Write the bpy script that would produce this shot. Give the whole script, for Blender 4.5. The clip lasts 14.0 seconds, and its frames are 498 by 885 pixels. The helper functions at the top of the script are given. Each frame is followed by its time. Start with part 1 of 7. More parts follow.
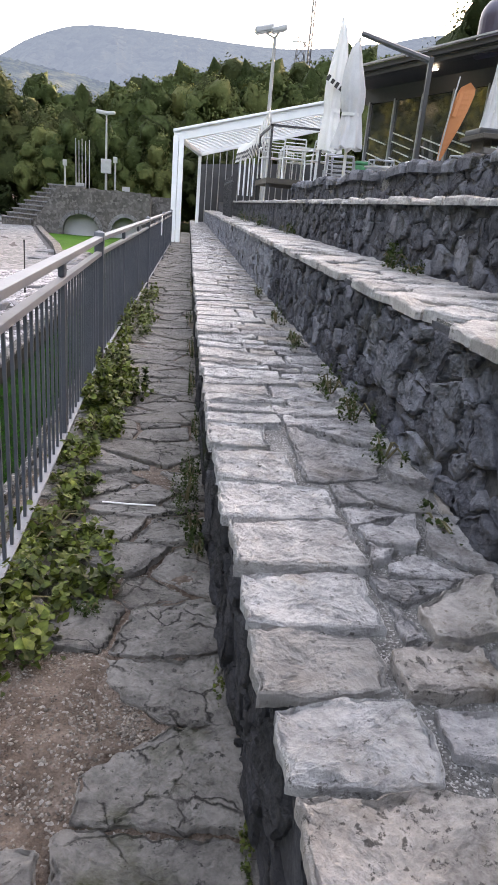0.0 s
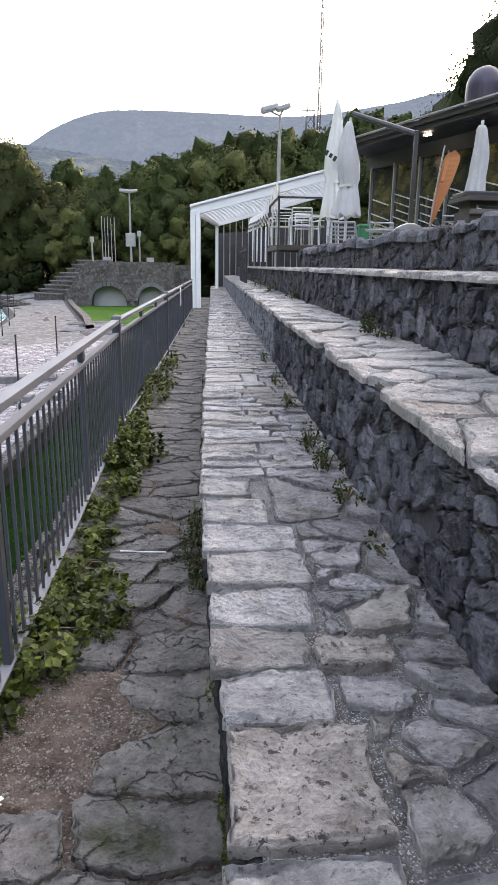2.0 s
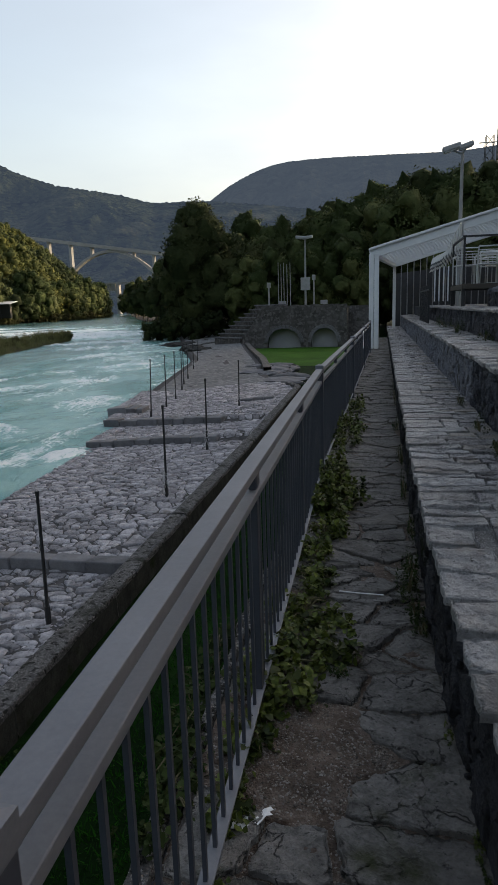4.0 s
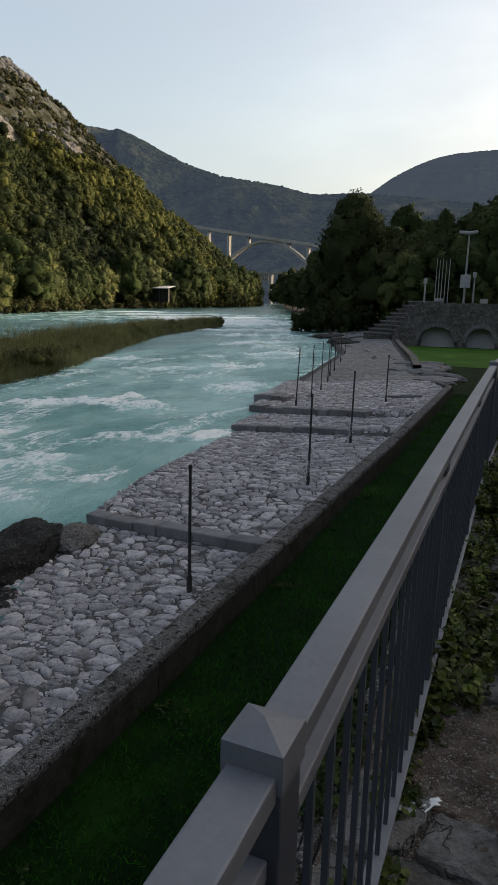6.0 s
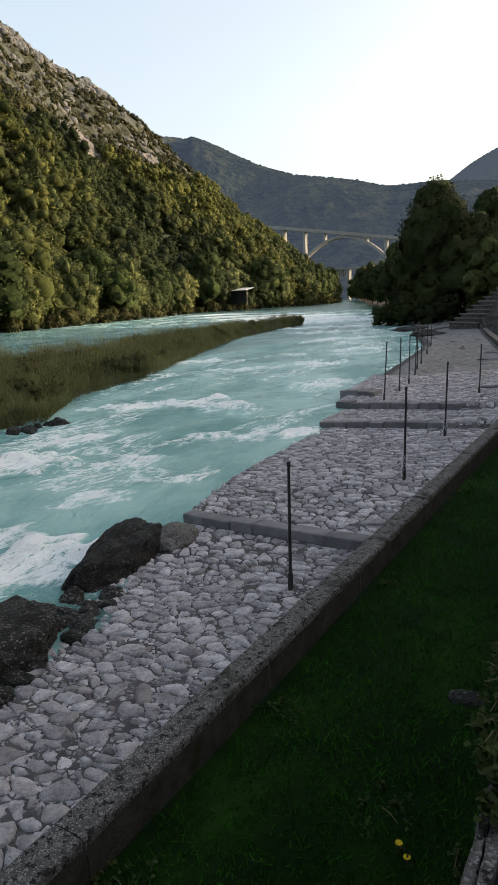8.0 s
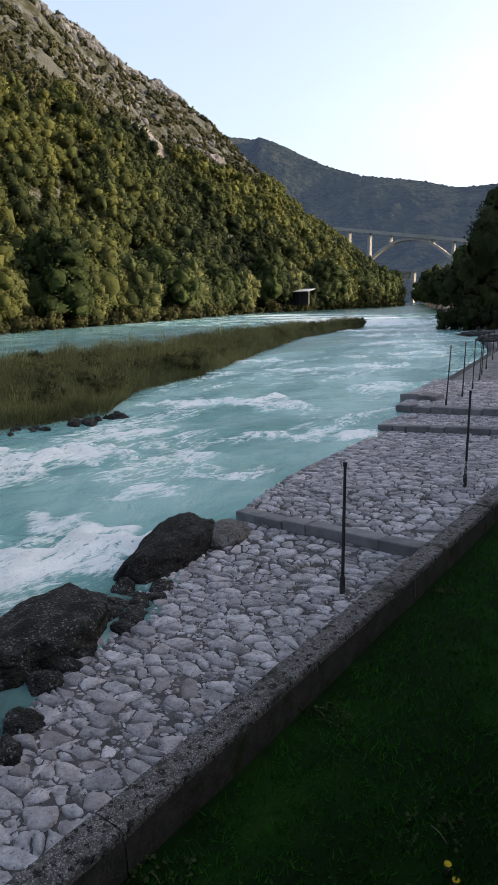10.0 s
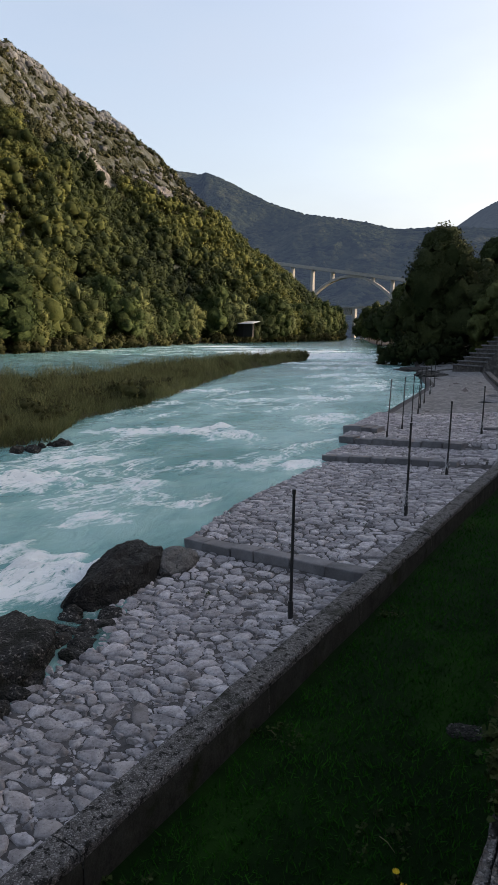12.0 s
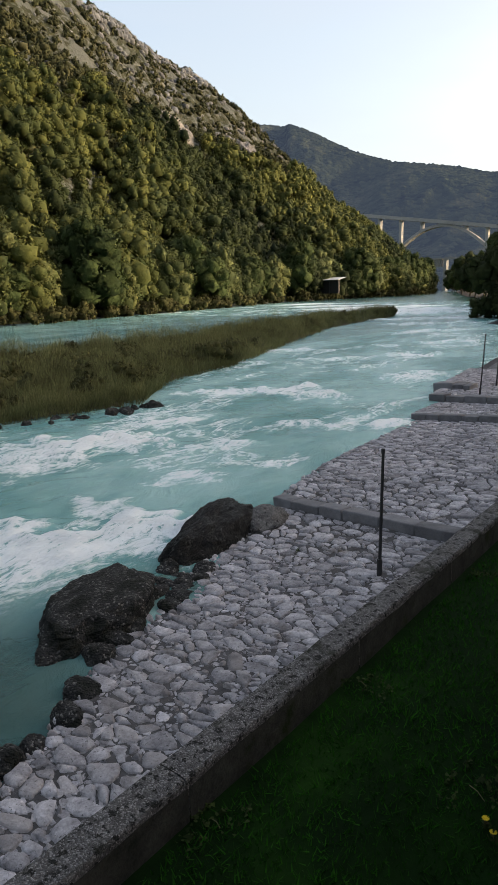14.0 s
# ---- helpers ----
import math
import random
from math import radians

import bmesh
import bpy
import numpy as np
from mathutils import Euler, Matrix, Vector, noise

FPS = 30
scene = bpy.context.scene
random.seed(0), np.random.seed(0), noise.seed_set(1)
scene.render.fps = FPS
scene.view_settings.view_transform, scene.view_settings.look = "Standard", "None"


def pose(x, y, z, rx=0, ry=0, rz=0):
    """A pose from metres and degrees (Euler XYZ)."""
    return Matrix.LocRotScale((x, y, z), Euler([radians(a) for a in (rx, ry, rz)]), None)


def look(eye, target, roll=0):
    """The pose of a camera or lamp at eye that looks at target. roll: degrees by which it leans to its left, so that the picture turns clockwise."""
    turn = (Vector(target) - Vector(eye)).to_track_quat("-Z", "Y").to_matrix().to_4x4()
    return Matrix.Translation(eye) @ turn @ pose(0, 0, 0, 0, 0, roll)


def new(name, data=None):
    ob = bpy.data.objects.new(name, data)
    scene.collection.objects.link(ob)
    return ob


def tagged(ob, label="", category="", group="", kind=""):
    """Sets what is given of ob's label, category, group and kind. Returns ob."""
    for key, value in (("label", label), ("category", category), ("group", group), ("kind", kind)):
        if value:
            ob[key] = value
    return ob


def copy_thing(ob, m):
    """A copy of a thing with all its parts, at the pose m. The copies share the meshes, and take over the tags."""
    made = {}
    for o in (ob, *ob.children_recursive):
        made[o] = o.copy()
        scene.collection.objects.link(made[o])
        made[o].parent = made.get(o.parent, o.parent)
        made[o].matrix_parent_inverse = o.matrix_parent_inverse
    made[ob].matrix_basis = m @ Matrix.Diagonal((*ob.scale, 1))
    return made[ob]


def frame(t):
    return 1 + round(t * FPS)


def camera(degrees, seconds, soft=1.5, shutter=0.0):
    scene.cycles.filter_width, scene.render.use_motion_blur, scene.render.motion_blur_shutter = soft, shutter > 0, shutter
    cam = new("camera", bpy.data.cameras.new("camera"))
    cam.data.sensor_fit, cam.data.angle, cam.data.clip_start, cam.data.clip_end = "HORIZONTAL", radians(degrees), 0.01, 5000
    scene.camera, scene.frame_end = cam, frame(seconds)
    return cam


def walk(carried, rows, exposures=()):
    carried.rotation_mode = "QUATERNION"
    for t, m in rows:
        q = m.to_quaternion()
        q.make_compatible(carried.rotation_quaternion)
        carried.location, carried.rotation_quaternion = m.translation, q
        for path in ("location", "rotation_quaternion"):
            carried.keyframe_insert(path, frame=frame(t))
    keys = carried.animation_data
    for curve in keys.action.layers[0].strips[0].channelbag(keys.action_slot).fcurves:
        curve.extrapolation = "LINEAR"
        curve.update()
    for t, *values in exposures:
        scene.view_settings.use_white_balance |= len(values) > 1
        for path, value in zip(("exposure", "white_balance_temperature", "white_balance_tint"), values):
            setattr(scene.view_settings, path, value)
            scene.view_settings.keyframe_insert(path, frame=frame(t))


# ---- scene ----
cam = camera(41.8, 14.0)
PATH = [
    (0, (0.719, 0.466, 1.358), (0.944, 2.335, 0.682), 5.1),
    (0.5, (0.838, 0.302, 1.411), (1.031, 2.183, 0.759), 3.7),
    (1, (0.838, 0.184, 1.407), (1.006, 2.077, 0.782), 3.2),
    (1.5, (0.875, 0.059, 1.447), (1.055, 1.952, 0.827), 2.3),
    (2, (0.889, -0.032, 1.52), (1.006, 1.895, 0.998), 0.8),
    (2.5, (0.89, -0.058, 1.562), (0.976, 1.877, 1.061), -0.1),
    (3, (0.791, -0.082, 1.573), (0.807, 1.862, 1.105), 0.6),
    (3.5, (0.683, -0.155, 1.582), (0.507, 1.785, 1.127), -0.8),
    (4, (0.615, -0.253, 1.625), (0.222, 1.666, 1.221), -1.8),
    (4.2, (0.563, -0.24, 1.594), (0.121, 1.676, 1.23), -1.6),
    (6.3, (0.373, -0.395, 1.563), (-0.427, 1.385, 1.123), 1.2),
    (6.5, (0.324, -0.427, 1.559), (-0.462, 1.354, 1.099), 1.3),
    (7, (0.238, -0.421, 1.507), (-0.643, 1.308, 1.022), -0.6),
    (7.5, (0.183, -0.27, 1.463), (-0.823, 1.376, 0.937), -1.3),
    (8, (0.193, -0.374, 1.504), (-0.817, 1.299, 1.081), -2.2),
    (8.5, (0.205, -0.41, 1.513), (-1.006, 1.129, 1.105), -1.1),
    (8.7, (0.186, -0.237, 1.446), (-1.014, 1.309, 1.034), -0.7),
    (10.8, (0.128, -0.443, 1.431), (-0.995, 1.16, 1.018), -0.9),
    (11, (0.153, -0.512, 1.445), (-0.957, 1.105, 1.056), -0.4),
    (11.5, (0.125, -0.497, 1.424), (-0.91, 1.179, 1.077), -0.7),
    (12, (0.16, -0.555, 1.443), (-0.857, 1.136, 1.117), 0.6),
    (12.5, (0.172, -0.557, 1.435), (-0.894, 1.09, 1.045), 1.7),
    (13, (0.154, -0.599, 1.454), (-1.001, 0.993, 1.091), 1.3),
    (13.5, (0.175, -0.635, 1.458), (-1.014, 0.914, 1.026), 1.5),
    (14, (0.206, -0.694, 1.48), (-1.014, 0.827, 1.034), -1.4),
]
walk(cam, [(t, look(eye, target, roll)) for t, eye, target, roll in PATH],
     exposures=[(0.0, 3.92, 8100, 21), (0.5, 3.7, 8100, 21), (1.0, 3.83, 8100, 21), (1.5, 3.65, 8000, 21), (2.0, 3.6, 7800, 20), (2.5, 3.18, 7600, 19), (3.0, 2.52, 7500, 16), (3.5, 1.98, 7500, 15), (4.0, 1.53, 7200, 12), (6.5, 1.38, 7300, 12), (7.0, 1.53, 7300, 12), (7.5, 1.68, 7400, 12), (8.0, 1.83, 7500, 12), (8.5, 1.73, 7300, 12), (11.0, 1.86, 6650, 17), (12.0, 1.58, 6900, 16), (13.0, 1.68, 7300, 14), (14.0, 1.78, 7400, 14)])


# ---- world, sun ----
SUN_AZ, SUN_EL = radians(47), radians(13)      # azimuth clockwise from +y, height over the horizon
world = bpy.data.worlds.new("sky")
scene.world = world
world.use_nodes = True
wn = world.node_tree
wn.nodes.clear()
w_out = wn.nodes.new("ShaderNodeOutputWorld")
w_bg = wn.nodes.new("ShaderNodeBackground")
w_sky = wn.nodes.new("ShaderNodeTexSky")
w_sky.sky_type = "NISHITA"
w_sky.sun_disc = False
w_sky.sun_elevation = SUN_EL
w_sky.sun_rotation = SUN_AZ
w_sky.air_density, w_sky.dust_density, w_sky.ozone_density = 1.0, 5.0, 1.0
w_bg.inputs["Strength"].default_value = 0.15
# thin high haze over the whole sky
w_co, w_map, w_cloud, w_rng, w_mix = (wn.nodes.new(k) for k in ("ShaderNodeTexCoord", "ShaderNodeMapping", "ShaderNodeTexNoise", "ShaderNodeMapRange", "ShaderNodeMix"))
w_map.inputs["Scale"].default_value = (1.0, 1.0, 3.2)
w_cloud.inputs["Scale"].default_value, w_cloud.inputs["Detail"].default_value = 2.2, 6.0
w_rng.inputs["From Min"].default_value, w_rng.inputs["From Max"].default_value = .35, .70
w_rng.inputs["To Min"].default_value, w_rng.inputs["To Max"].default_value = .22, .62
w_mix.data_type = "RGBA"
w_mix.inputs["B"].default_value = (1.38, 1.66, 2.02, 1.0)
wn.links.new(w_co.outputs["Generated"], w_map.inputs["Vector"])
wn.links.new(w_map.outputs[0], w_cloud.inputs["Vector"])
wn.links.new(w_cloud.outputs["Fac"], w_rng.inputs["Value"])
wn.links.new(w_rng.outputs[0], w_mix.inputs["Factor"])
wn.links.new(w_sky.outputs[0], w_mix.inputs["A"])
wn.links.new(w_mix.outputs["Result"], w_bg.inputs[0])
wn.links.new(w_bg.outputs[0], w_out.inputs[0])
sun = new("sun", bpy.data.lights.new("sun", "SUN"))
sun.data.energy, sun.data.angle, sun.data.color = 1.5, radians(2.5), (1.0, 0.90, 0.76)
sun_dir = Vector((math.sin(SUN_AZ) * math.cos(SUN_EL), math.cos(SUN_AZ) * math.cos(SUN_EL), math.sin(SUN_EL)))
sun.matrix_world = look(sun_dir * 300, (0, 0, 0))

# ---- materials ----


def mat(name, dark, light, scale=3.0, fine=40.0, rough=0.85, metal=0.0, bump=0.3, bump_dist=0.01, spread=0.0, stain=None, stain_scale=1.2,
        stain_at=0.58, stain_soft=0.12, translucent=0.0, island=0.0, spec=0.5, stretch=None, lo=0.5, hi=1.1, tint=None, speckle=None, pits=None, ledge=None, cracks=None):
    """A procedural surface: two scales of noise between two colours, stains with a shape of their own, fine relief."""
    m = bpy.data.materials.new(name)
    m.use_nodes = True
    n, l = m.node_tree.nodes, m.node_tree.links
    n.clear()
    out = n.new("ShaderNodeOutputMaterial")
    bsdf = n.new("ShaderNodeBsdfPrincipled")
    geo = n.new("ShaderNodeNewGeometry")
    pos = geo.outputs["Position"]
    if stretch:
        mp = n.new("ShaderNodeMapping")
        mp.inputs["Scale"].default_value = stretch
        l.new(pos, mp.inputs["Vector"])
        pos = mp.outputs[0]

    def tex(s, detail=5.0, r=0.6):
        t = n.new("ShaderNodeTexNoise")
        t.inputs["Scale"].default_value, t.inputs["Detail"].default_value, t.inputs["Roughness"].default_value = s, detail, r
        l.new(pos, t.inputs["Vector"])
        return t.outputs["Fac"]

    def ramp(fac, a, b):
        r = n.new("ShaderNodeMapRange")
        r.inputs["From Min"].default_value, r.inputs["From Max"].default_value = a, b
        l.new(fac, r.inputs["Value"])
        return r.outputs[0]

    def mix(fac, a, b):
        x = n.new("ShaderNodeMix")
        x.data_type = "RGBA"
        for sock, v in ((x.inputs["Factor"], fac), (x.inputs["A"], a), (x.inputs["B"], b)):
            if isinstance(v, (tuple, float, int)):
                sock.default_value = v
            else:
                l.new(v, sock)
        return x.outputs["Result"]

    big, small = tex(scale, 6.0, .65), tex(fine, 7.0, .72)
    add = n.new("ShaderNodeMath")
    add.operation = "MULTIPLY_ADD"
    l.new(small, add.inputs[0])
    add.inputs[1].default_value = 0.6
    l.new(big, add.inputs[2])
    fac = ramp(add.outputs[0], lo, hi)
    col = mix(fac, dark, light)
    if speckle:
        vor = n.new("ShaderNodeTexVoronoi")
        vor.inputs["Scale"].default_value = speckle[1]
        l.new(pos, vor.inputs["Vector"])
        sep = n.new("ShaderNodeSeparateColor")
        l.new(vor.outputs["Color"], sep.inputs[0])
        col = mix(ramp(sep.outputs[0], speckle[2] if len(speckle) > 2 else .45, 1.0), col, speckle[0])
    if pits:
        col = mix(ramp(tex(pits[1], 4.0, .7), pits[2], pits[2] + .06), col, pits[0])
    crack = None
    if cracks:
        warp = n.new("ShaderNodeTexNoise")
        warp.inputs["Scale"].default_value, warp.inputs["Detail"].default_value = cracks[0] * 1.6, 5.0
        l.new(pos, warp.inputs["Vector"])
        bend = n.new("ShaderNodeVectorMath")
        bend.operation = "MULTIPLY_ADD"
        l.new(warp.outputs["Color"], bend.inputs[0])
        bend.inputs[1].default_value = (.9 / cracks[0],) * 3
        l.new(pos, bend.inputs[2])
        cell = n.new("ShaderNodeTexVoronoi")
        cell.feature = "DISTANCE_TO_EDGE"
        cell.inputs["Scale"].default_value = cracks[0]
        l.new(bend.outputs[0], cell.inputs["Vector"])
        line = n.new("ShaderNodeMath")
        line.operation = "ADD"
        l.new(ramp(cell.outputs["Distance"], 0.0, cracks[1]), line.inputs[0])
        l.new(ramp(tex(cracks[0] * .7, 3.0, .5), .54, .46), line.inputs[1])
        crack = ramp(line.outputs[0], 0.0, 1.0)
        col = mix(crack, cracks[2], col)
    if tint:
        ti = n.new("ShaderNodeObjectInfo")
        wrap = n.new("ShaderNodeMath")
        wrap.operation = "MULTIPLY"
        l.new(ti.outputs["Random"], wrap.inputs[0])
        wrap.inputs[1].default_value = 7.31
        fr = n.new("ShaderNodeMath")
        fr.operation = "FRACT"
        l.new(wrap.outputs[0], fr.inputs[0])
        col = mix(ramp(fr.outputs[0], .6, 1.3), col, tint)
    if stain:
        col = mix(ramp(tex(stain_scale, 6.0, 0.65), stain_at, stain_at + stain_soft), col, stain)
    if spread or island:
        hsv = n.new("ShaderNodeHueSaturation")
        if spread:
            info = n.new("ShaderNodeObjectInfo")
            rnd, amount = info.outputs["Random"], spread
        else:
            rnd, amount = geo.outputs["Random Per Island"], island
        r = n.new("ShaderNodeMapRange")
        r.inputs["To Min"].default_value, r.inputs["To Max"].default_value = 1 - amount, 1 + amount
        l.new(rnd, r.inputs["Value"])
        l.new(r.outputs[0], hsv.inputs["Value"])
        l.new(col, hsv.inputs["Color"])
        col = hsv.outputs[0]
    l.new(col, bsdf.inputs["Base Color"])
    bsdf.inputs["Roughness"].default_value, bsdf.inputs["Metallic"].default_value = rough, metal
    bsdf.inputs["Specular IOR Level"].default_value = spec
    if bump:
        bp = n.new("ShaderNodeBump")
        bp.inputs["Strength"].default_value, bp.inputs["Distance"].default_value = bump, bump_dist
        height = add.outputs[0]
        if speckle:
            drop = n.new("ShaderNodeMath")
            drop.operation = "MULTIPLY_ADD"
            l.new(vor.outputs["Distance"], drop.inputs[0])
            drop.inputs[1].default_value = -.45
            l.new(height, drop.inputs[2])
            height = drop.outputs[0]
        if ledge:
            snap = n.new("ShaderNodeMath")
            snap.operation = "SNAP"
            l.new(tex(ledge[0], 7.0, .68), snap.inputs[0])
            snap.inputs[1].default_value = .085
            layer = n.new("ShaderNodeMath")
            layer.operation = "MULTIPLY_ADD"
            l.new(snap.outputs[0], layer.inputs[0])
            layer.inputs[1].default_value = ledge[1]
            l.new(height, layer.inputs[2])
            chip = n.new("ShaderNodeMath")
            chip.operation = "SNAP"
            l.new(tex(ledge[0] * 3.7, 6.0, .7), chip.inputs[0])
            chip.inputs[1].default_value = .1
            flake = n.new("ShaderNodeMath")
            flake.operation = "MULTIPLY_ADD"
            l.new(chip.outputs[0], flake.inputs[0])
            flake.inputs[1].default_value = ledge[1] * .45
            l.new(layer.outputs[0], flake.inputs[2])
            height = flake.outputs[0]
        if crack is not None:
            cut = n.new("ShaderNodeMath")
            cut.operation = "MULTIPLY_ADD"
            l.new(crack, cut.inputs[0])
            cut.inputs[1].default_value = .25
            l.new(height, cut.inputs[2])
            height = cut.outputs[0]
        l.new(height, bp.inputs["Height"])
        l.new(bp.outputs[0], bsdf.inputs["Normal"])
    shader = bsdf.outputs[0]
    if translucent:
        tr = n.new("ShaderNodeBsdfTranslucent")
        l.new(col, tr.inputs["Color"])
        ms = n.new("ShaderNodeMixShader")
        ms.inputs[0].default_value = translucent
        l.new(shader, ms.inputs[1])
        l.new(tr.outputs[0], ms.inputs[2])
        shader = ms.outputs[0]
    l.new(shader, out.inputs["Surface"])
    return m


G = lambda a, b, c: (a, b, c, 1.0)
M_FLAG = mat("flagstone", G(.14, .136, .139), G(.55, .54, .54), 9, 60, .55, bump=1.0, bump_dist=.04, spread=.24, lo=.56, hi=1.06, tint=G(.27, .24, .22), stain=G(.26, .23, .20), stain_scale=4, stain_at=.60, spec=.6, pits=(G(.11, .105, .10), 40, .60), ledge=(6.5, 4.0))
M_FLAG_IN = mat("dark_flagstone", G(.10, .095, .099), G(.45, .437, .445), 8, 48, .55, bump=1.0, bump_dist=.045, spread=.36, lo=.56, hi=1.06, tint=G(.30, .255, .20), stain=G(.13, .115, .11), stain_scale=5, stain_at=.56, spec=.6, pits=(G(.06, .058, .058), 36, .60), ledge=(7, 4.0))
M_FLAG_WARM = mat("warm_flagstone", G(.16, .143, .132), G(.53, .48, .45), 9, 60, .62, bump=1.0, bump_dist=.04, lo=.56, hi=1.06, stain=G(.17, .14, .115), stain_scale=5, stain_at=.56, spec=.5, pits=(G(.07, .062, .056), 42, .565), ledge=(6.5, 4.0))
M_RUBBLE = mat("rubble_stone", G(.036, .039, .050), G(.17, .176, .208), 7, 40, .88, bump=1.0, bump_dist=.05, spread=.32, lo=.55, hi=1.05, tint=G(.28, .29, .33), ledge=(5, 1.6), cracks=(5, .03, G(.028, .028, .032)), stain=G(.05, .05, .045), stain_scale=4, stain_at=.55, spec=.25)
# rubble at roughly half the brightness of M_RUBBLE, with green stains
M_RUBBLE_DARK = mat("dark_rubble_stone", G(.016, .0165, .02), G(.078, .079, .09), 9, 44, .8, bump=1.0, bump_dist=.05, spread=.3, lo=.55, hi=1.05, ledge=(6, 2.2), cracks=(5, .03, G(.014, .014, .016)), stain=G(.022, .030, .012), stain_scale=4, stain_at=.55, spec=.3)
M_WALLMORTAR = mat("dark_wall_mortar", G(.034, .035, .041), G(.12, .122, .136), 9, 60, .95, bump=1.0, bump_dist=.03, lo=.55, hi=1.05, spec=.08)
M_MORTAR = mat("mortar", G(.055, .053, .052), G(.20, .195, .19), 12, 90, .95, bump=1.0, bump_dist=.012, speckle=(G(.40, .39, .385), 260, .72), lo=.6, hi=1.0, spec=.08)
M_WALK = mat("worn_paving", G(.065, .059, .055), G(.285, .267, .25), 6, 44, .72, pits=(G(.05, .047, .044), 30, .6), ledge=(3.5, 1.8), cracks=(5.5, .04, G(.02, .018, .017)), bump=1.0, bump_dist=.03, spread=.2, lo=.55, hi=1.08, tint=G(.14, .125, .11), stain=G(.05, .055, .025), stain_scale=2.2, stain_at=.56, spec=.25)
M_DIRT = mat("walkway_grit", G(.044, .031, .024), G(.215, .168, .140), 5.5, 34, .96, bump=1.0, bump_dist=.02, speckle=(G(.27, .25, .23), 120, .85), stain=G(.045, .03, .022), stain_scale=3.6, stain_at=.56, stain_soft=.08, lo=.58, hi=1.05, spec=.08)
M_WALKBED = mat("walk_dirt", G(.02, .018, .014), G(.09, .08, .065), 5, 70, .95, bump=.9, stain=G(.03, .05, .015), stain_scale=3, spec=.08)
M_COBBLE = mat("river_cobble", G(.185, .172, .18), G(.60, .57, .59), 7, 34, .87, bump=1.0, bump_dist=.04, spread=.35, tint=G(.27, .235, .215), ledge=(4, 1.5), pits=(G(.12, .115, .115), 26, .6), lo=.55, hi=1.05, stain=G(.16, .13, .10), stain_scale=1.5, stain_at=.62, spec=.25)
M_COBBLE_FAR = mat("river_cobble_bed", G(.185, .172, .18), G(.60, .57, .59), 7, 34, .87, bump=1.0, bump_dist=.04, island=.35, ledge=(4, 1.5), pits=(G(.12, .115, .115), 26, .6), lo=.55, hi=1.05, stain=G(.16, .13, .10), stain_scale=1.5, stain_at=.62, spec=.25)
M_GRAVELBED = mat("cobble_joint_sand", G(.028, .026, .026), G(.125, .118, .118), 5, 50, .95, bump=.8, bump_dist=.015, spec=.08)
# moss, with the deep shade of the kerb's lawn side put into the colour
M_MOSS_SHADE = mat("shaded_mossy_concrete", G(.012, .0125, .010), G(.07, .068, .06), 4, 30, .95, bump=1.0, bump_dist=.02, stain=G(.02, .026, .01), stain_scale=2.5, spec=.08)
M_PATH = mat("gravel_path", G(.065, .066, .068), G(.15, .15, .153), .6, 9, .95, bump=1.0, bump_dist=.06, speckle=(G(.22, .218, .22), 4.5), stain=G(.17, .145, .128), stain_scale=.12, stain_at=.62)
M_KERB = mat("weathered_concrete", G(.032, .031, .03), G(.185, .176, .171), 6, 30, .94, bump=1.0, bump_dist=.045, speckle=(G(.34, .325, .32), 95, .62), pits=(G(.018, .018, .016), 14, .54), stain=G(.03, .032, .022), stain_scale=2.0, stain_at=.54, spec=.25)
M_SILL = mat("sill_stone", G(.075, .072, .076), G(.21, .204, .212), 3, 40, .88, bump=.6, bump_dist=.015, spread=.2)
# paler kind of grass, the open light there also put into the colour
M_VERGE = mat("bright_green_grass", G(.016, .05, .006), G(.05, .125, .015), .35, 7, .95, bump=.6, bump_dist=.04, spec=.08)
# lawn far below a grass tone: the terraces' shade is in the colour
M_GRASS_SHADED = mat("lawn", G(.0012, .0062, .001), G(.0046, .021, .002), 1.0, 22, .95, bump=.8, bump_dist=.03, stain=G(.008, .031, .003), stain_scale=.5, stain_at=.55, spec=.08)
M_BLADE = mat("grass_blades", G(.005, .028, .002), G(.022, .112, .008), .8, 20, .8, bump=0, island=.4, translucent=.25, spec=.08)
M_FENCE = mat("painted_steel", G(.036, .040, .052), G(.065, .069, .085), 2, 60, .48, metal=.15, bump=.06, bump_dist=.002, stain=G(.10, .10, .105), stain_scale=9, stain_at=.66)
M_RAIL = mat("rail_steel", G(.095, .100, .115), G(.16, .166, .184), 2.5, 90, .58, metal=.1, bump=.06, bump_dist=.002, stain=G(.165, .172, .188), stain_scale=14, stain_at=.66)
M_POLE = mat("black_pole", G(.012, .012, .013), G(.035, .034, .034), 4, 50, .5, bump=.1)
M_WIRE = mat("pale_net", G(.42, .42, .42), G(.6, .6, .6), 20, 90, .8, bump=0)
M_ROCK = mat("wet_boulder", G(.004, .004, .004), G(.045, .044, .043), 3, 30, .75, bump=1.0, bump_dist=.07, pits=(G(.006, .006, .006), 18, .58), lo=.55, hi=1.0, speckle=(G(.20, .19, .18), 40, .80), stain=G(.008, .009, .006), stain_scale=2.6, stain_at=.48, spec=.2)
M_ROCK_WET = mat("black_wet_rock", G(.003, .003, .003), G(.026, .026, .026), 4, 34, .5, bump=1.0, bump_dist=.08, lo=.55, hi=1.0, ledge=(3, 1.5), speckle=(G(.09, .09, .088), 30, .90), spec=.15)
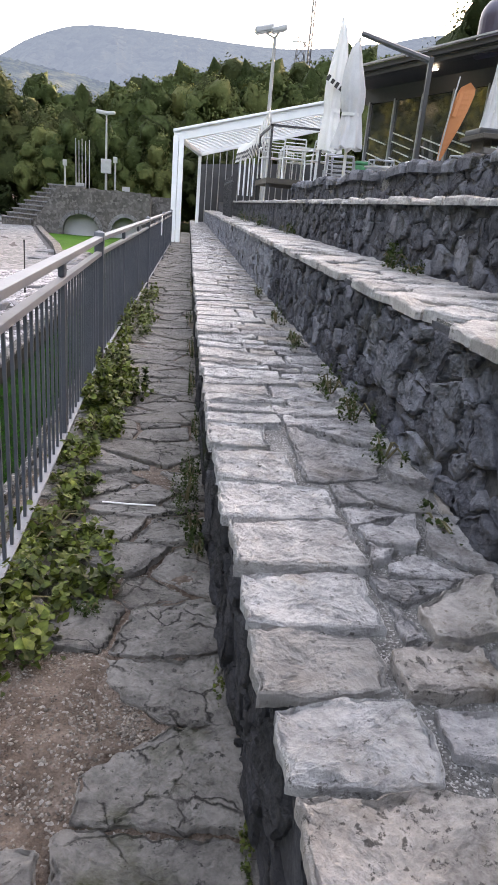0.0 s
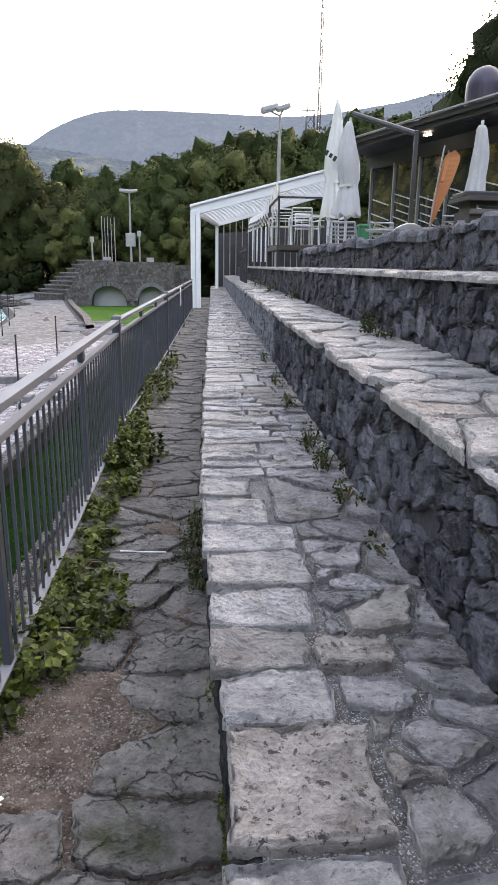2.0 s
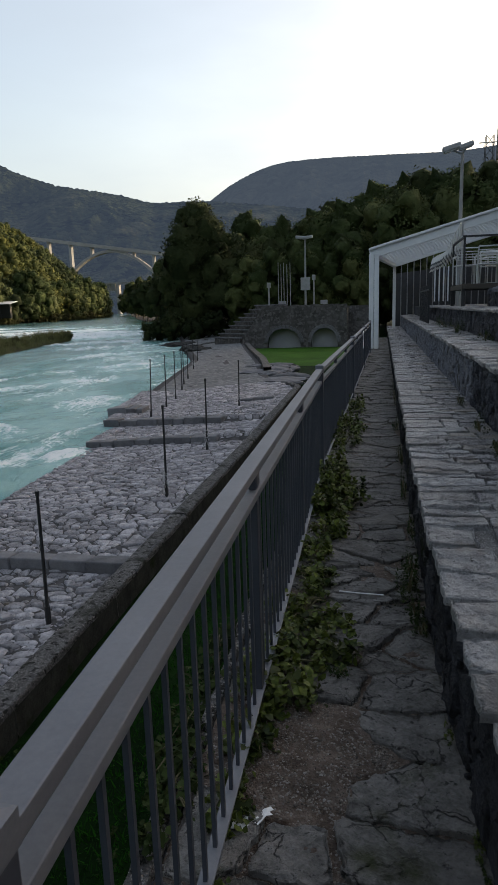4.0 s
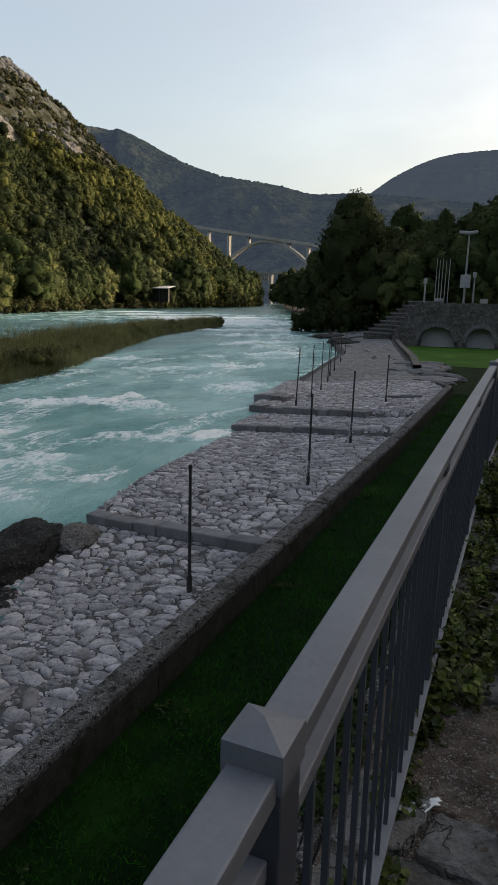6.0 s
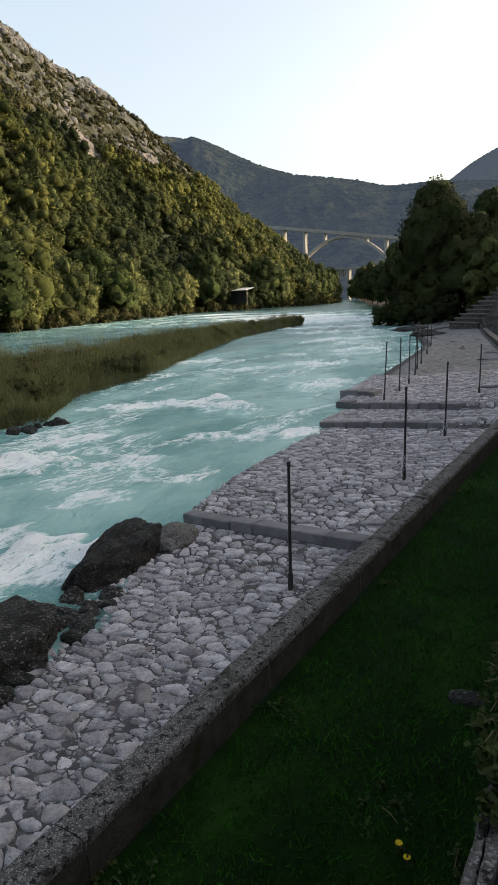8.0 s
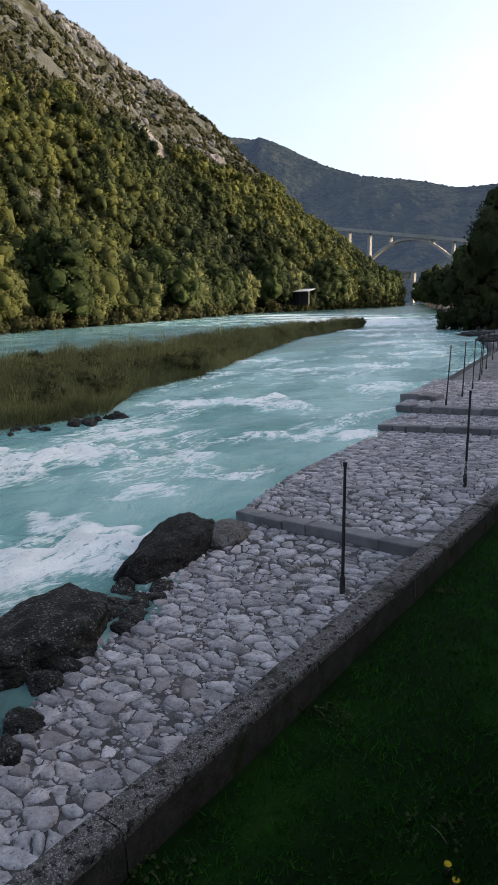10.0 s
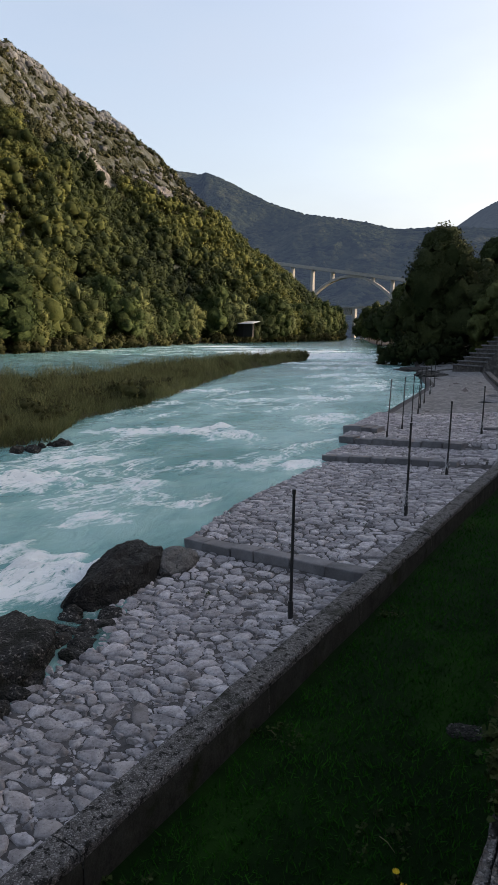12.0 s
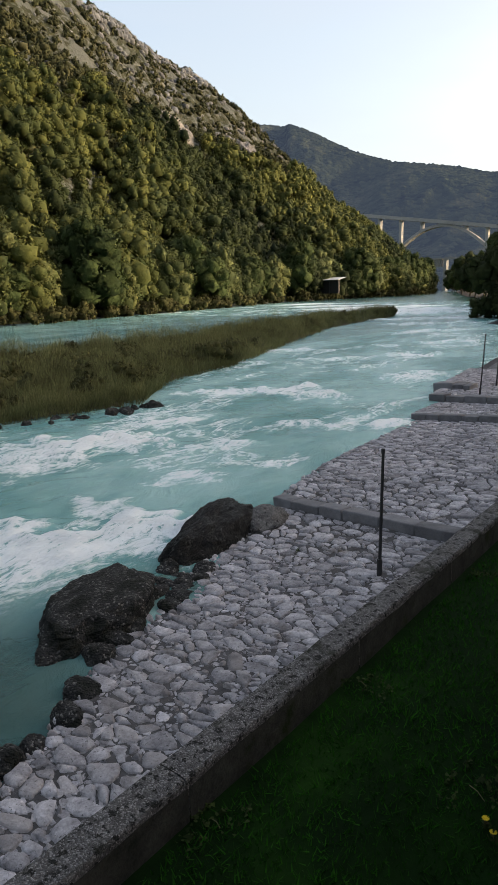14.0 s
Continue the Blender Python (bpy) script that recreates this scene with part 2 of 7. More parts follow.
M_ROCK_PALE = mat("lichened_rock", G(.03, .03, .03), G(.17, .165, .16), 4, 34, .85, bump=1.0, bump_dist=.06, pits=(G(.02, .02, .02), 18, .58), lo=.55, hi=1.0, speckle=(G(.26, .25, .24), 60, .5), spec=.2)
M_REED = mat("reeds", G(.085, .094, .042), G(.23, .225, .10), .3, 1.6, .85, bump=0, island=.45, translucent=.25, lo=.58, hi=1.02, spec=.08)
M_MUD = mat("island_mud", G(.05, .045, .03), G(.12, .10, .07), .6, 9, .95, bump=.6, spec=.08)
M_IVY = mat("ivy_leaves", G(.008, .020, .005), G(.105, .128, .022), 5, 40, .5, bump=0, island=.6, translucent=.2, spec=.2, lo=.6, hi=1.0)
M_WEED = mat("weeds", G(.012, .024, .007), G(.048, .066, .020), 4, 30, .7, bump=0, island=.4, translucent=.2, spec=.08)
M_STEM = mat("stems", G(.06, .05, .025), G(.13, .11, .05), 9, 60, .8, bump=0)
M_BARK = mat("bark", G(.04, .034, .026), G(.12, .10, .08), 3, 30, .95, bump=.8, bump_dist=.03, stretch=(1, 1, .25), spec=.25)
M_SLOPE = mat("scrub_slope", G(.018, .022, .011), G(.052, .053, .030), .16, 1.1, .95, bump=1.0, bump_dist=1.2, pits=(G(.105, .11, .105), .55, .55), stain=G(.09, .096, .086), stain_scale=.11, stain_at=.50, stain_soft=.05, spec=.08)
M_SCAR = mat("bare_cliff", G(.085, .078, .072), G(.20, .18, .165), .16, 1.2, .9, bump=1.0, bump_dist=.9, stretch=(1, 1, .35), stain=G(.09, .085, .06), stain_scale=.3, stain_at=.57)
M_CRAG = mat("grey_crag", G(.046, .049, .052), G(.158, .162, .165), .25, 1.6, .9, bump=1.0, bump_dist=.5, island=.35, lo=.55, hi=1.05, spec=.2)
M_WHITE = mat("white_paint", G(.66, .68, .70), G(.80, .81, .82), 2, 40, .45, bump=.05)
M_CLOTH = mat("white_canvas", G(.60, .60, .58), G(.80, .79, .77), 2, 60, .85, bump=.15, bump_dist=.004, translucent=.2)
M_STRIPE = mat("grey_canvas", G(.12, .13, .14), G(.2, .2, .21), 2, 60, .85, bump=.1)
M_ALU_D = mat("dull_aluminium", G(.30, .31, .34), G(.42, .43, .46), 4, 60, .4, metal=.5, bump=.03)
M_CLOTH_G = mat("grey_white_canvas", G(.46, .46, .47), G(.64, .64, .65), 3, 60, .85, bump=.15, bump_dist=.004, translucent=.2)
M_ALU = mat("aluminium", G(.58, .59, .60), G(.72, .73, .74), 4, 60, .35, metal=.6, bump=.03)
M_DARKSTEEL = mat("dark_steel", G(.025, .026, .03), G(.06, .06, .065), 3, 50, .45, metal=.3, bump=.05)
M_GALV = mat("galvanised_steel", G(.26, .265, .27), G(.40, .40, .41), 3, 50, .45, metal=.5, bump=.05)
M_ROOF = mat("dark_roof_sheet", G(.014, .013, .014), G(.036, .034, .035), 1.5, 30, .6, bump=.2)
M_GLASS = mat("shop_glass", G(.015, .018, .018), G(.035, .04, .04), .5, 4, .03, bump=.0, spec=1.0)
M_ORANGE = mat("orange_cloth", G(.36, .12, .04), G(.5, .19, .07), 2, 40, .7, bump=.1)
M_DECKWOOD = mat("dark_timber", G(.03, .026, .022), G(.09, .075, .06), 3, 40, .8, bump=.4, stretch=(1, 6, 6))
M_GREEN = mat("green_plastic", G(.015, .14, .06), G(.03, .2, .09), 3, 30, .5, bump=0)
M_DOME = mat("purple_dome", G(.025, .02, .04), G(.045, .037, .065), 3, 30, .4, bump=0)
M_OLDWALL = mat("old_stone_wall", G(.035, .031, .03), G(.13, .12, .115), .8, 6, .95, speckle=(G(.155, .142, .136), 5.0), bump=.8, bump_dist=.06, stain=G(.05, .055, .035), stain_scale=.5, spec=.25)
M_DOORGREY = mat("grey_boards", G(.30, .30, .31), G(.40, .40, .41), .8, 12, .7, bump=.1)
M_CONCRETE = mat("bridge_concrete", G(.20, .195, .185), G(.30, .29, .275), .02, .3, .9, bump=.2)
M_PAPER = mat("paper", G(.68, .67, .66), G(.8, .79, .78), 20, 90, .8, bump=.2)
M_LAMPGLASS = mat("lamp_glass", G(.5, .5, .5), G(.6, .6, .6), 3, 30, .2, bump=0)
M_BLACK = mat("black_print", G(.01, .01, .01), G(.02, .02, .02), 3, 30, .6, bump=0)
M_GROUND = mat("valley_ground", G(.03, .04, .015), G(.08, .085, .04), .02, .4, .95, bump=.3, spec=.08)
M_HUTROOF = mat("hut_roof", G(.42, .42, .42), G(.55, .55, .55), .5, 6, .7, bump=.1)


def leaf_mat(name, dark, mid, light, vary=0.0, fine=1.5, translucent=.22):
    """Foliage: each tree has its own tone between three colours, each leaf a little of its own."""
    m = bpy.data.materials.new(name)
    m.use_nodes = True
    n, l = m.node_tree.nodes, m.node_tree.links
    n.clear()
    out, bsdf, geo = n.new("ShaderNodeOutputMaterial"), n.new("ShaderNodeBsdfPrincipled"), n.new("ShaderNodeNewGeometry")
    att, info = n.new("ShaderNodeAttribute"), n.new("ShaderNodeObjectInfo")
    att.attribute_name = "tone"
    add = n.new("ShaderNodeMath")
    add.operation = "MULTIPLY_ADD"
    l.new(info.outputs["Random"], add.inputs[0])
    add.inputs[1].default_value = vary
    l.new(att.outputs["Fac"], add.inputs[2])
    tex = n.new("ShaderNodeTexNoise")
    tex.inputs["Scale"].default_value, tex.inputs["Detail"].default_value, tex.inputs["Roughness"].default_value = fine, 4.0, .7
    l.new(geo.outputs["Position"], tex.inputs["Vector"])
    add2 = n.new("ShaderNodeMath")
    add2.operation = "MULTIPLY_ADD"
    l.new(tex.outputs["Fac"], add2.inputs[0])
    add2.inputs[1].default_value = .7
    l.new(add.outputs[0], add2.inputs[2])
    sub = n.new("ShaderNodeMath")
    sub.operation = "SUBTRACT"
    l.new(add2.outputs[0], sub.inputs[0])
    sub.inputs[1].default_value = .35
    ramp = n.new("ShaderNodeValToRGB")
    ramp.color_ramp.elements[0].color, ramp.color_ramp.elements[1].color = dark, light
    e = ramp.color_ramp.elements.new(.5)
    e.color = mid
    l.new(sub.outputs[0], ramp.inputs[0])
    hsv = n.new("ShaderNodeHueSaturation")
    r = n.new("ShaderNodeMapRange")
    r.inputs["To Min"].default_value, r.inputs["To Max"].default_value = .82, 1.18
    l.new(geo.outputs["Random Per Island"], r.inputs["Value"])
    l.new(r.outputs[0], hsv.inputs["Value"])
    l.new(ramp.outputs[0], hsv.inputs["Color"])
    l.new(hsv.outputs[0], bsdf.inputs["Base Color"])
    bsdf.inputs["Roughness"].default_value, bsdf.inputs["Specular IOR Level"].default_value = .8, .08
    bp = n.new("ShaderNodeBump")
    bp.inputs["Strength"].default_value, bp.inputs["Distance"].default_value = .7, .35
    l.new(tex.outputs["Fac"], bp.inputs["Height"])
    l.new(bp.outputs[0], bsdf.inputs["Normal"])
    tr = n.new("ShaderNodeBsdfTranslucent")
    l.new(hsv.outputs[0], tr.inputs["Color"])
    ms = n.new("ShaderNodeMixShader")
    ms.inputs[0].default_value = translucent
    l.new(bsdf.outputs[0], ms.inputs[1])
    l.new(tr.outputs[0], ms.inputs[2])
    l.new(ms.outputs[0], out.inputs["Surface"])
    return m


M_LEAF = leaf_mat("leaves", G(.018, .03, .010), G(.055, .075, .026), G(.115, .125, .045), .35)
M_LEAF_Y = leaf_mat("willow_leaves", G(.035, .05, .018), G(.088, .105, .045), G(.15, .155, .055), .4)
M_LEAF_D = leaf_mat("dark_leaves", G(.008, .013, .006), G(.026, .036, .014), G(.06, .07, .026), .3)
M_LEAF_F = leaf_mat("hillside_leaves", G(.011, .018, .009), G(.043, .055, .020), G(.112, .118, .034), fine=.6)
M_SHRUB = leaf_mat("bank_shrub_leaves", G(.035, .034, .015), G(.062, .063, .025), G(.105, .102, .038))
M_SCRUB = leaf_mat("mountain_scrub_leaves", G(.016, .021, .011), G(.048, .052, .024), G(.085, .082, .04), fine=1.2)


def backdrop_mat(name, dark, light, pale, crowns, haze_glow, strength):
    """Wooded hills kilometres away: tree crowns, clearings, folds; haze is painted as bluish emission."""
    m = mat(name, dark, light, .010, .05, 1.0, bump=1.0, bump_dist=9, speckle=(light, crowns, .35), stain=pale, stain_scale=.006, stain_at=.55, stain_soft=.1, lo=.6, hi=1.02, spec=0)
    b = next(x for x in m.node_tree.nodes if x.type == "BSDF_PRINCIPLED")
    b.inputs["Emission Color"].default_value = haze_glow
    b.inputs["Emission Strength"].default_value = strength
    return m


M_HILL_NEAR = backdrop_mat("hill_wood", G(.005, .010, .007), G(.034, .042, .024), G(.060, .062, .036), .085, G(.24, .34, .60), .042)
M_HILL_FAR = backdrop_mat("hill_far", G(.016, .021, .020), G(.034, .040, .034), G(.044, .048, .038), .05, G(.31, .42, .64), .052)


def water_mat():
    m = bpy.data.materials.new("glacial_river")
    m.use_nodes = True
    n, l = m.node_tree.nodes, m.node_tree.links
    b = next(x for x in n if x.type == "BSDF_PRINCIPLED")
    geo = n.new("ShaderNodeNewGeometry")
    att = n.new("ShaderNodeAttribute")
    att.attribute_name = "foam"
    mp = n.new("ShaderNodeMapping")
    mp.inputs["Rotation"].default_value = (0, 0, radians(-18))
    mp.inputs["Scale"].default_value = (1.0, .45, 1.0)
    l.new(geo.outputs["Position"], mp.inputs["Vector"])

    def tex(s, d, r, dist=0.0):
        t = n.new("ShaderNodeTexNoise")
        t.inputs["Scale"].default_value, t.inputs["Detail"].default_value, t.inputs["Roughness"].default_value = s, d, r
        t.inputs["Distortion"].default_value = dist
        l.new(mp.outputs[0], t.inputs["Vector"])
        return t.outputs["Fac"]

    def math2(op, a, c):
        x = n.new("ShaderNodeMath")
        x.operation = op
        for i, v in enumerate((a, c)):
            if isinstance(v, float):
                x.inputs[i].default_value = v
            else:
                l.new(v, x.inputs[i])
        return x.outputs[0]

    def rng(v, a, c):
        x = n.new("ShaderNodeMapRange")
        x.interpolation_type = "SMOOTHSTEP"
        x.inputs["From Min"].default_value, x.inputs["From Max"].default_value = a, c
        l.new(v, x.inputs["Value"])
        return x.outputs[0]

    streak, fine, broad = tex(1.7, 9, .72, 1.6), tex(7.0, 6, .75, .8), tex(.30, 5, .6)

    def lace(scale, dist, sharp):
        """Thin wandering lines of foam."""
        t = math2("SUBTRACT", tex(scale, 5, .62, dist), .5)
        t = math2("SUBTRACT", 1.0, math2("MULTIPLY", math2("ABSOLUTE", t, 0.0), sharp))
        return math2("MAXIMUM", t, 0.0)
    lines = math2("ADD", math2("MULTIPLY", lace(.7, 2.4, 15.0), .8), math2("MULTIPLY", lace(2.1, 1.8, 11.0), .6))
    calm_dark = n.new("ShaderNodeAttribute")
    calm_dark.attribute_name = "calm"
    slack = math2("MAXIMUM", math2("SUBTRACT", 1.0, math2("MULTIPLY", calm_dark.outputs["Fac"], 2.2)), 0.0)
    patches = math2("MULTIPLY", rng(tex(.26, 4, .6, .8), .45, .68), slack)
    crest = math2("MAXIMUM", att.outputs["Fac"], 0.0)
    where = math2("ADD", math2("ADD", math2("MULTIPLY", patches, .80), math2("MULTIPLY", crest, .9)), .04)
    foam = math2("MULTIPLY", lines, where)
    body = math2("MULTIPLY", crest, math2("ADD", math2("MULTIPLY", streak, 3.2), math2("SUBTRACT", math2("MULTIPLY", fine, 4.0), 2.95)))
    foam = rng(math2("ADD", foam, math2("MAXIMUM", body, 0.0)), .14, .85)
    mixc = n.new("ShaderNodeMix")
    mixc.data_type = "RGBA"
    mixc.inputs["A"].default_value, mixc.inputs["B"].default_value = G(.12, .315, .305), G(.335, .56, .545)
    l.new(rng(broad, .35, .65), mixc.inputs["Factor"])
    # calm water turns to a dark tone that stands in for mirrored trees
    mixd = n.new("ShaderNodeMix")
    mixd.data_type = "RGBA"
    mixd.inputs["B"].default_value = G(.022, .075, .070)
    l.new(mixc.outputs["Result"], mixd.inputs["A"])
    l.new(calm_dark.outputs["Fac"], mixd.inputs["Factor"])
    mixf = n.new("ShaderNodeMix")
    mixf.data_type = "RGBA"
    mixf.inputs["B"].default_value = G(.78, .82, .82)
    l.new(mixd.outputs["Result"], mixf.inputs["A"])
    l.new(foam, mixf.inputs["Factor"])
    l.new(mixf.outputs["Result"], b.inputs["Base Color"])
    r = n.new("ShaderNodeMapRange")
    r.inputs["To Min"].default_value, r.inputs["To Max"].default_value = .16, .75
    b.inputs["Specular IOR Level"].default_value = .35
    l.new(foam, r.inputs["Value"])
    l.new(r.outputs[0], b.inputs["Roughness"])
    bp = n.new("ShaderNodeBump")
    bp.inputs["Strength"].default_value, bp.inputs["Distance"].default_value = .8, .14
    l.new(math2("ADD", streak, math2("MULTIPLY", fine, .35)), bp.inputs["Height"])
    l.new(bp.outputs[0], b.inputs["Normal"])
    return m


M_WATER = water_mat()

# ---- mesh helpers ----
rnd = random.Random(7)


def obj(name, verts, faces, material, parent=None, label="", smooth=False):
    me = bpy.data.meshes.new(name)
    me.from_pydata([tuple(v) for v in verts], [], faces)
    me.materials.append(material)
    if smooth:
        me.polygons.foreach_set("use_smooth", [True] * len(me.polygons))
    ob = new(name, me)
    if parent is not None:
        ob.parent = parent
    if label:
        ob["label"] = label
    return ob


def arrays(name, verts, faces, material, parent=None, label="", smooth=False):
    """A mesh from numpy arrays; faces is (n, k)."""
    me = bpy.data.meshes.new(name)
    k = faces.shape[1]
    me.vertices.add(len(verts))
    me.vertices.foreach_set("co", np.asarray(verts, dtype=np.float32).ravel())
    me.loops.add(faces.size)
    me.loops.foreach_set("vertex_index", faces.astype(np.int32).ravel())
    me.polygons.add(len(faces))
    me.polygons.foreach_set("loop_start", np.arange(0, faces.size, k, dtype=np.int32))
    me.polygons.foreach_set("loop_total", np.full(len(faces), k, dtype=np.int32))
    if smooth:
        me.polygons.foreach_set("use_smooth", np.ones(len(faces), dtype=bool))
    me.update(calc_edges=True)
    me.materials.append(material)
    ob = new(name, me)
    if parent is not None:
        ob.parent = parent
    if label:
        ob["label"] = label
    return ob


def part(name, bm, material, parent, label=""):
    me = bpy.data.meshes.new(name)
    bm.to_mesh(me)
    bm.free()
    me.materials.append(material)
    ob = new(name, me)
    if parent is not None:
        ob.parent = parent
    if label:
        ob["label"] = label
    return ob


def empty(name, at, label, category, group="", kind=""):
    ob = new(name)
    ob.location = at
    return tagged(ob, label, category, group, kind)


def box_bm(sx, sy, sz, at=(0, 0, 0), rot=None, bevel=0.0, bm=None):
    own = bmesh.new()
    bmesh.ops.create_cube(own, size=1.0)
    bmesh.ops.scale(own, vec=(sx, sy, sz), verts=own.verts)
    if bevel:
        bmesh.ops.bevel(own, geom=own.edges[:], offset=bevel, segments=2, affect="EDGES", profile=.6)
    if rot is not None:
        bmesh.ops.rotate(own, cent=(0, 0, 0), matrix=rot, verts=own.verts)
    bmesh.ops.translate(own, vec=at, verts=own.verts)
    if bm is None:
        return own
    tmp = bpy.data.meshes.new("tmp")
    own.to_mesh(tmp)
    own.free()
    bm.from_mesh(tmp)
    bpy.data.meshes.remove(tmp)
    return bm


def tube_bm(a, b, r0, r1=None, seg=8, bm=None):
    """A closed tapered bar from a to b."""
    a, b = Vector(a), Vector(b)
    r1 = r0 if r1 is None else r1
    bm = bm or bmesh.new()
    q = (b - a).to_track_quat("Z", "Y")
    ring = []
    for p, r in ((a, r0), (b, r1)):
        ring.append([bm.verts.new(p + q @ Vector((r * math.cos(2 * math.pi * i / seg), r * math.sin(2 * math.pi * i / seg), 0))) for i in range(seg)])
    for i in range(seg):
        j = (i + 1) % seg
        bm.faces.new((ring[0][i], ring[0][j], ring[1][j], ring[1][i]))
    bm.faces.new(ring[0][::-1])
    bm.faces.new(ring[1])
    return bm


def lerp_line(pts, s):
    """The point at the fraction s of a polyline, by its vertices."""
    s = min(max(s, 0.0), 1.0) * (len(pts) - 1)
    i = min(int(s), len(pts) - 2)
    f = s - i
    return tuple(a + (b - a) * f for a, b in zip(pts[i], pts[i + 1]))


def interp(x, xs, ys):
    return float(np.interp(x, xs, ys))


def ragged(poly, step, amp, seed):
    """The outline with broken, uneven edges."""
    out, m = [], len(poly)
    area = sum(poly[i][0] * poly[(i + 1) % m][1] - poly[(i + 1) % m][0] * poly[i][1] for i in range(m))
    sign = 1 if area > 0 else -1
    for i in range(m):
        (px, py), (qx, qy) = poly[i], poly[(i + 1) % m]
        d = math.hypot(qx - px, qy - py)
        if d < .004:
            continue
        nx_, ny_ = sign * (qy - py) / d, -sign * (qx - px) / d
        k = max(1, round(d / step))
        for j in range(k):
            x, y = px + (qx - px) * j / k, py + (qy - py) * j / k
            a = amp * (noise.noise((x * 14 + seed * 1.7, y * 14, 2)) + .8 * noise.noise((x * 37, y * 37 + seed, 5)) - .35)
            out.append((x + nx_ * a, y + ny_ * a))
    return out


def layered(u, v, seed, edge):
    """Height on a split limestone face: thin beds broken away in steps, hollows and pits, chipped towards the edge."""
    k = seed * .731
    f = noise.fractal((u * 5 + k, v * 8.5, k), 1.0, 2.0, 5)
    g = noise.fractal((u * 13 + k, v * 19, 3 + k), .9, 2.1, 4)
    h = .55 * math.floor(f * 3.4) / 1.7 + .30 * math.floor(g * 3) / 1.5 + .22 * f
    h -= .8 * max(0, noise.noise((u * 48, v * 58, k)) - .30) * (1.6 if f > 0 else .6)
    h += .14 * noise.noise((u * 110, v * 110, k))
    return h - (.9 if edge < .004 + .03 * max(0, noise.noise((u * 14, v * 14, k + 5)) + .1) else 0)


def piece(poly, place, depth, bevel, top=0.0, dome=0.0, seed=0, relief=0.0, fine=0.0):
    """One stone with an irregular outline: vertices and faces. place(u, v, w) lays the outline into the world, w being the height over the bed."""
    r = random.Random(seed)
    n = len(poly)
    cu, cv = sum(p[0] for p in poly) / n, sum(p[1] for p in poly) / n
    tu, tv = r.uniform(-.05, .05), r.uniform(-.05, .05)
    verts = []
    for k, (w, shrink) in enumerate(((-depth, 0.0), (top - bevel, 0.0), (top, bevel))):
        for u, v in poly:
            d = math.hypot(u - cu, v - cv) or 1
            f = 1 - min(shrink * 1.1 / d, .5)
            uu, vv = cu + (u - cu) * f, cv + (v - cv) * f
            tilt = (tu * (uu - cu) + tv * (vv - cv)) if k else 0
            verts.append(place(uu, vv, w + tilt + (r.uniform(-.25, .25) * bevel if k else 0)))
    faces = []
    for k in range(2):
        for i in range(n):
            j = (i + 1) % n
            faces.append((k * n + i, k * n + j, (k + 1) * n + j, (k + 1) * n + i))
    if dome or relief:
        low = 2 * n
        size = max(math.hypot(u - cu, v - cv) for u, v in poly)
        rings = [1 - (k + 1) / (m + 1) for m in [max(4, int(size / fine))] for k in range(m)] if fine else (.58,)
        for ring in rings:
            base = len(verts)
            for i, (u, v) in enumerate(poly):
                uu, vv = cu + (u - cu) * ring, cv + (v - cv) * ring
                if fine:
                    h = layered(uu, vv, seed, (1 - ring) * math.hypot(u - cu, v - cv))
                else:
                    h = noise.noise((uu * 16 + seed, vv * 16, 1)) + .5 * noise.noise((uu * 40, vv * 40, seed))
                verts.append(place(uu, vv, top + dome * r.uniform(.5, .9) + tu * (uu - cu) + tv * (vv - cv) + relief * h))
            for i in range(n):
                j = (i + 1) % n
                faces.append((low + i, low + j, base + j, base + i))
            low = base
        verts.append(place(cu, cv, top + dome * r.uniform(.7, 1.1) + relief * r.uniform(-.3, .3)))
        for i in range(n):
            faces.append((low + i, low + (i + 1) % n, len(verts) - 1))
    else:
        faces.append(tuple(range(2 * n, 3 * n)))
    return verts, faces


def clip(poly, a, b, c):
    """The part of a convex outline where a*u + b*v <= c."""
    out = []
    for i, p in enumerate(poly):
        q = poly[(i + 1) % len(poly)]
        dp, dq = a * p[0] + b * p[1] - c, a * q[0] + b * q[1] - c
        if dp <= 0:
            out.append(p)
        if dp * dq < 0:
            f = dp / (dp - dq)
            out.append((p[0] + (q[0] - p[0]) * f, p[1] + (q[1] - p[1]) * f))
    return out


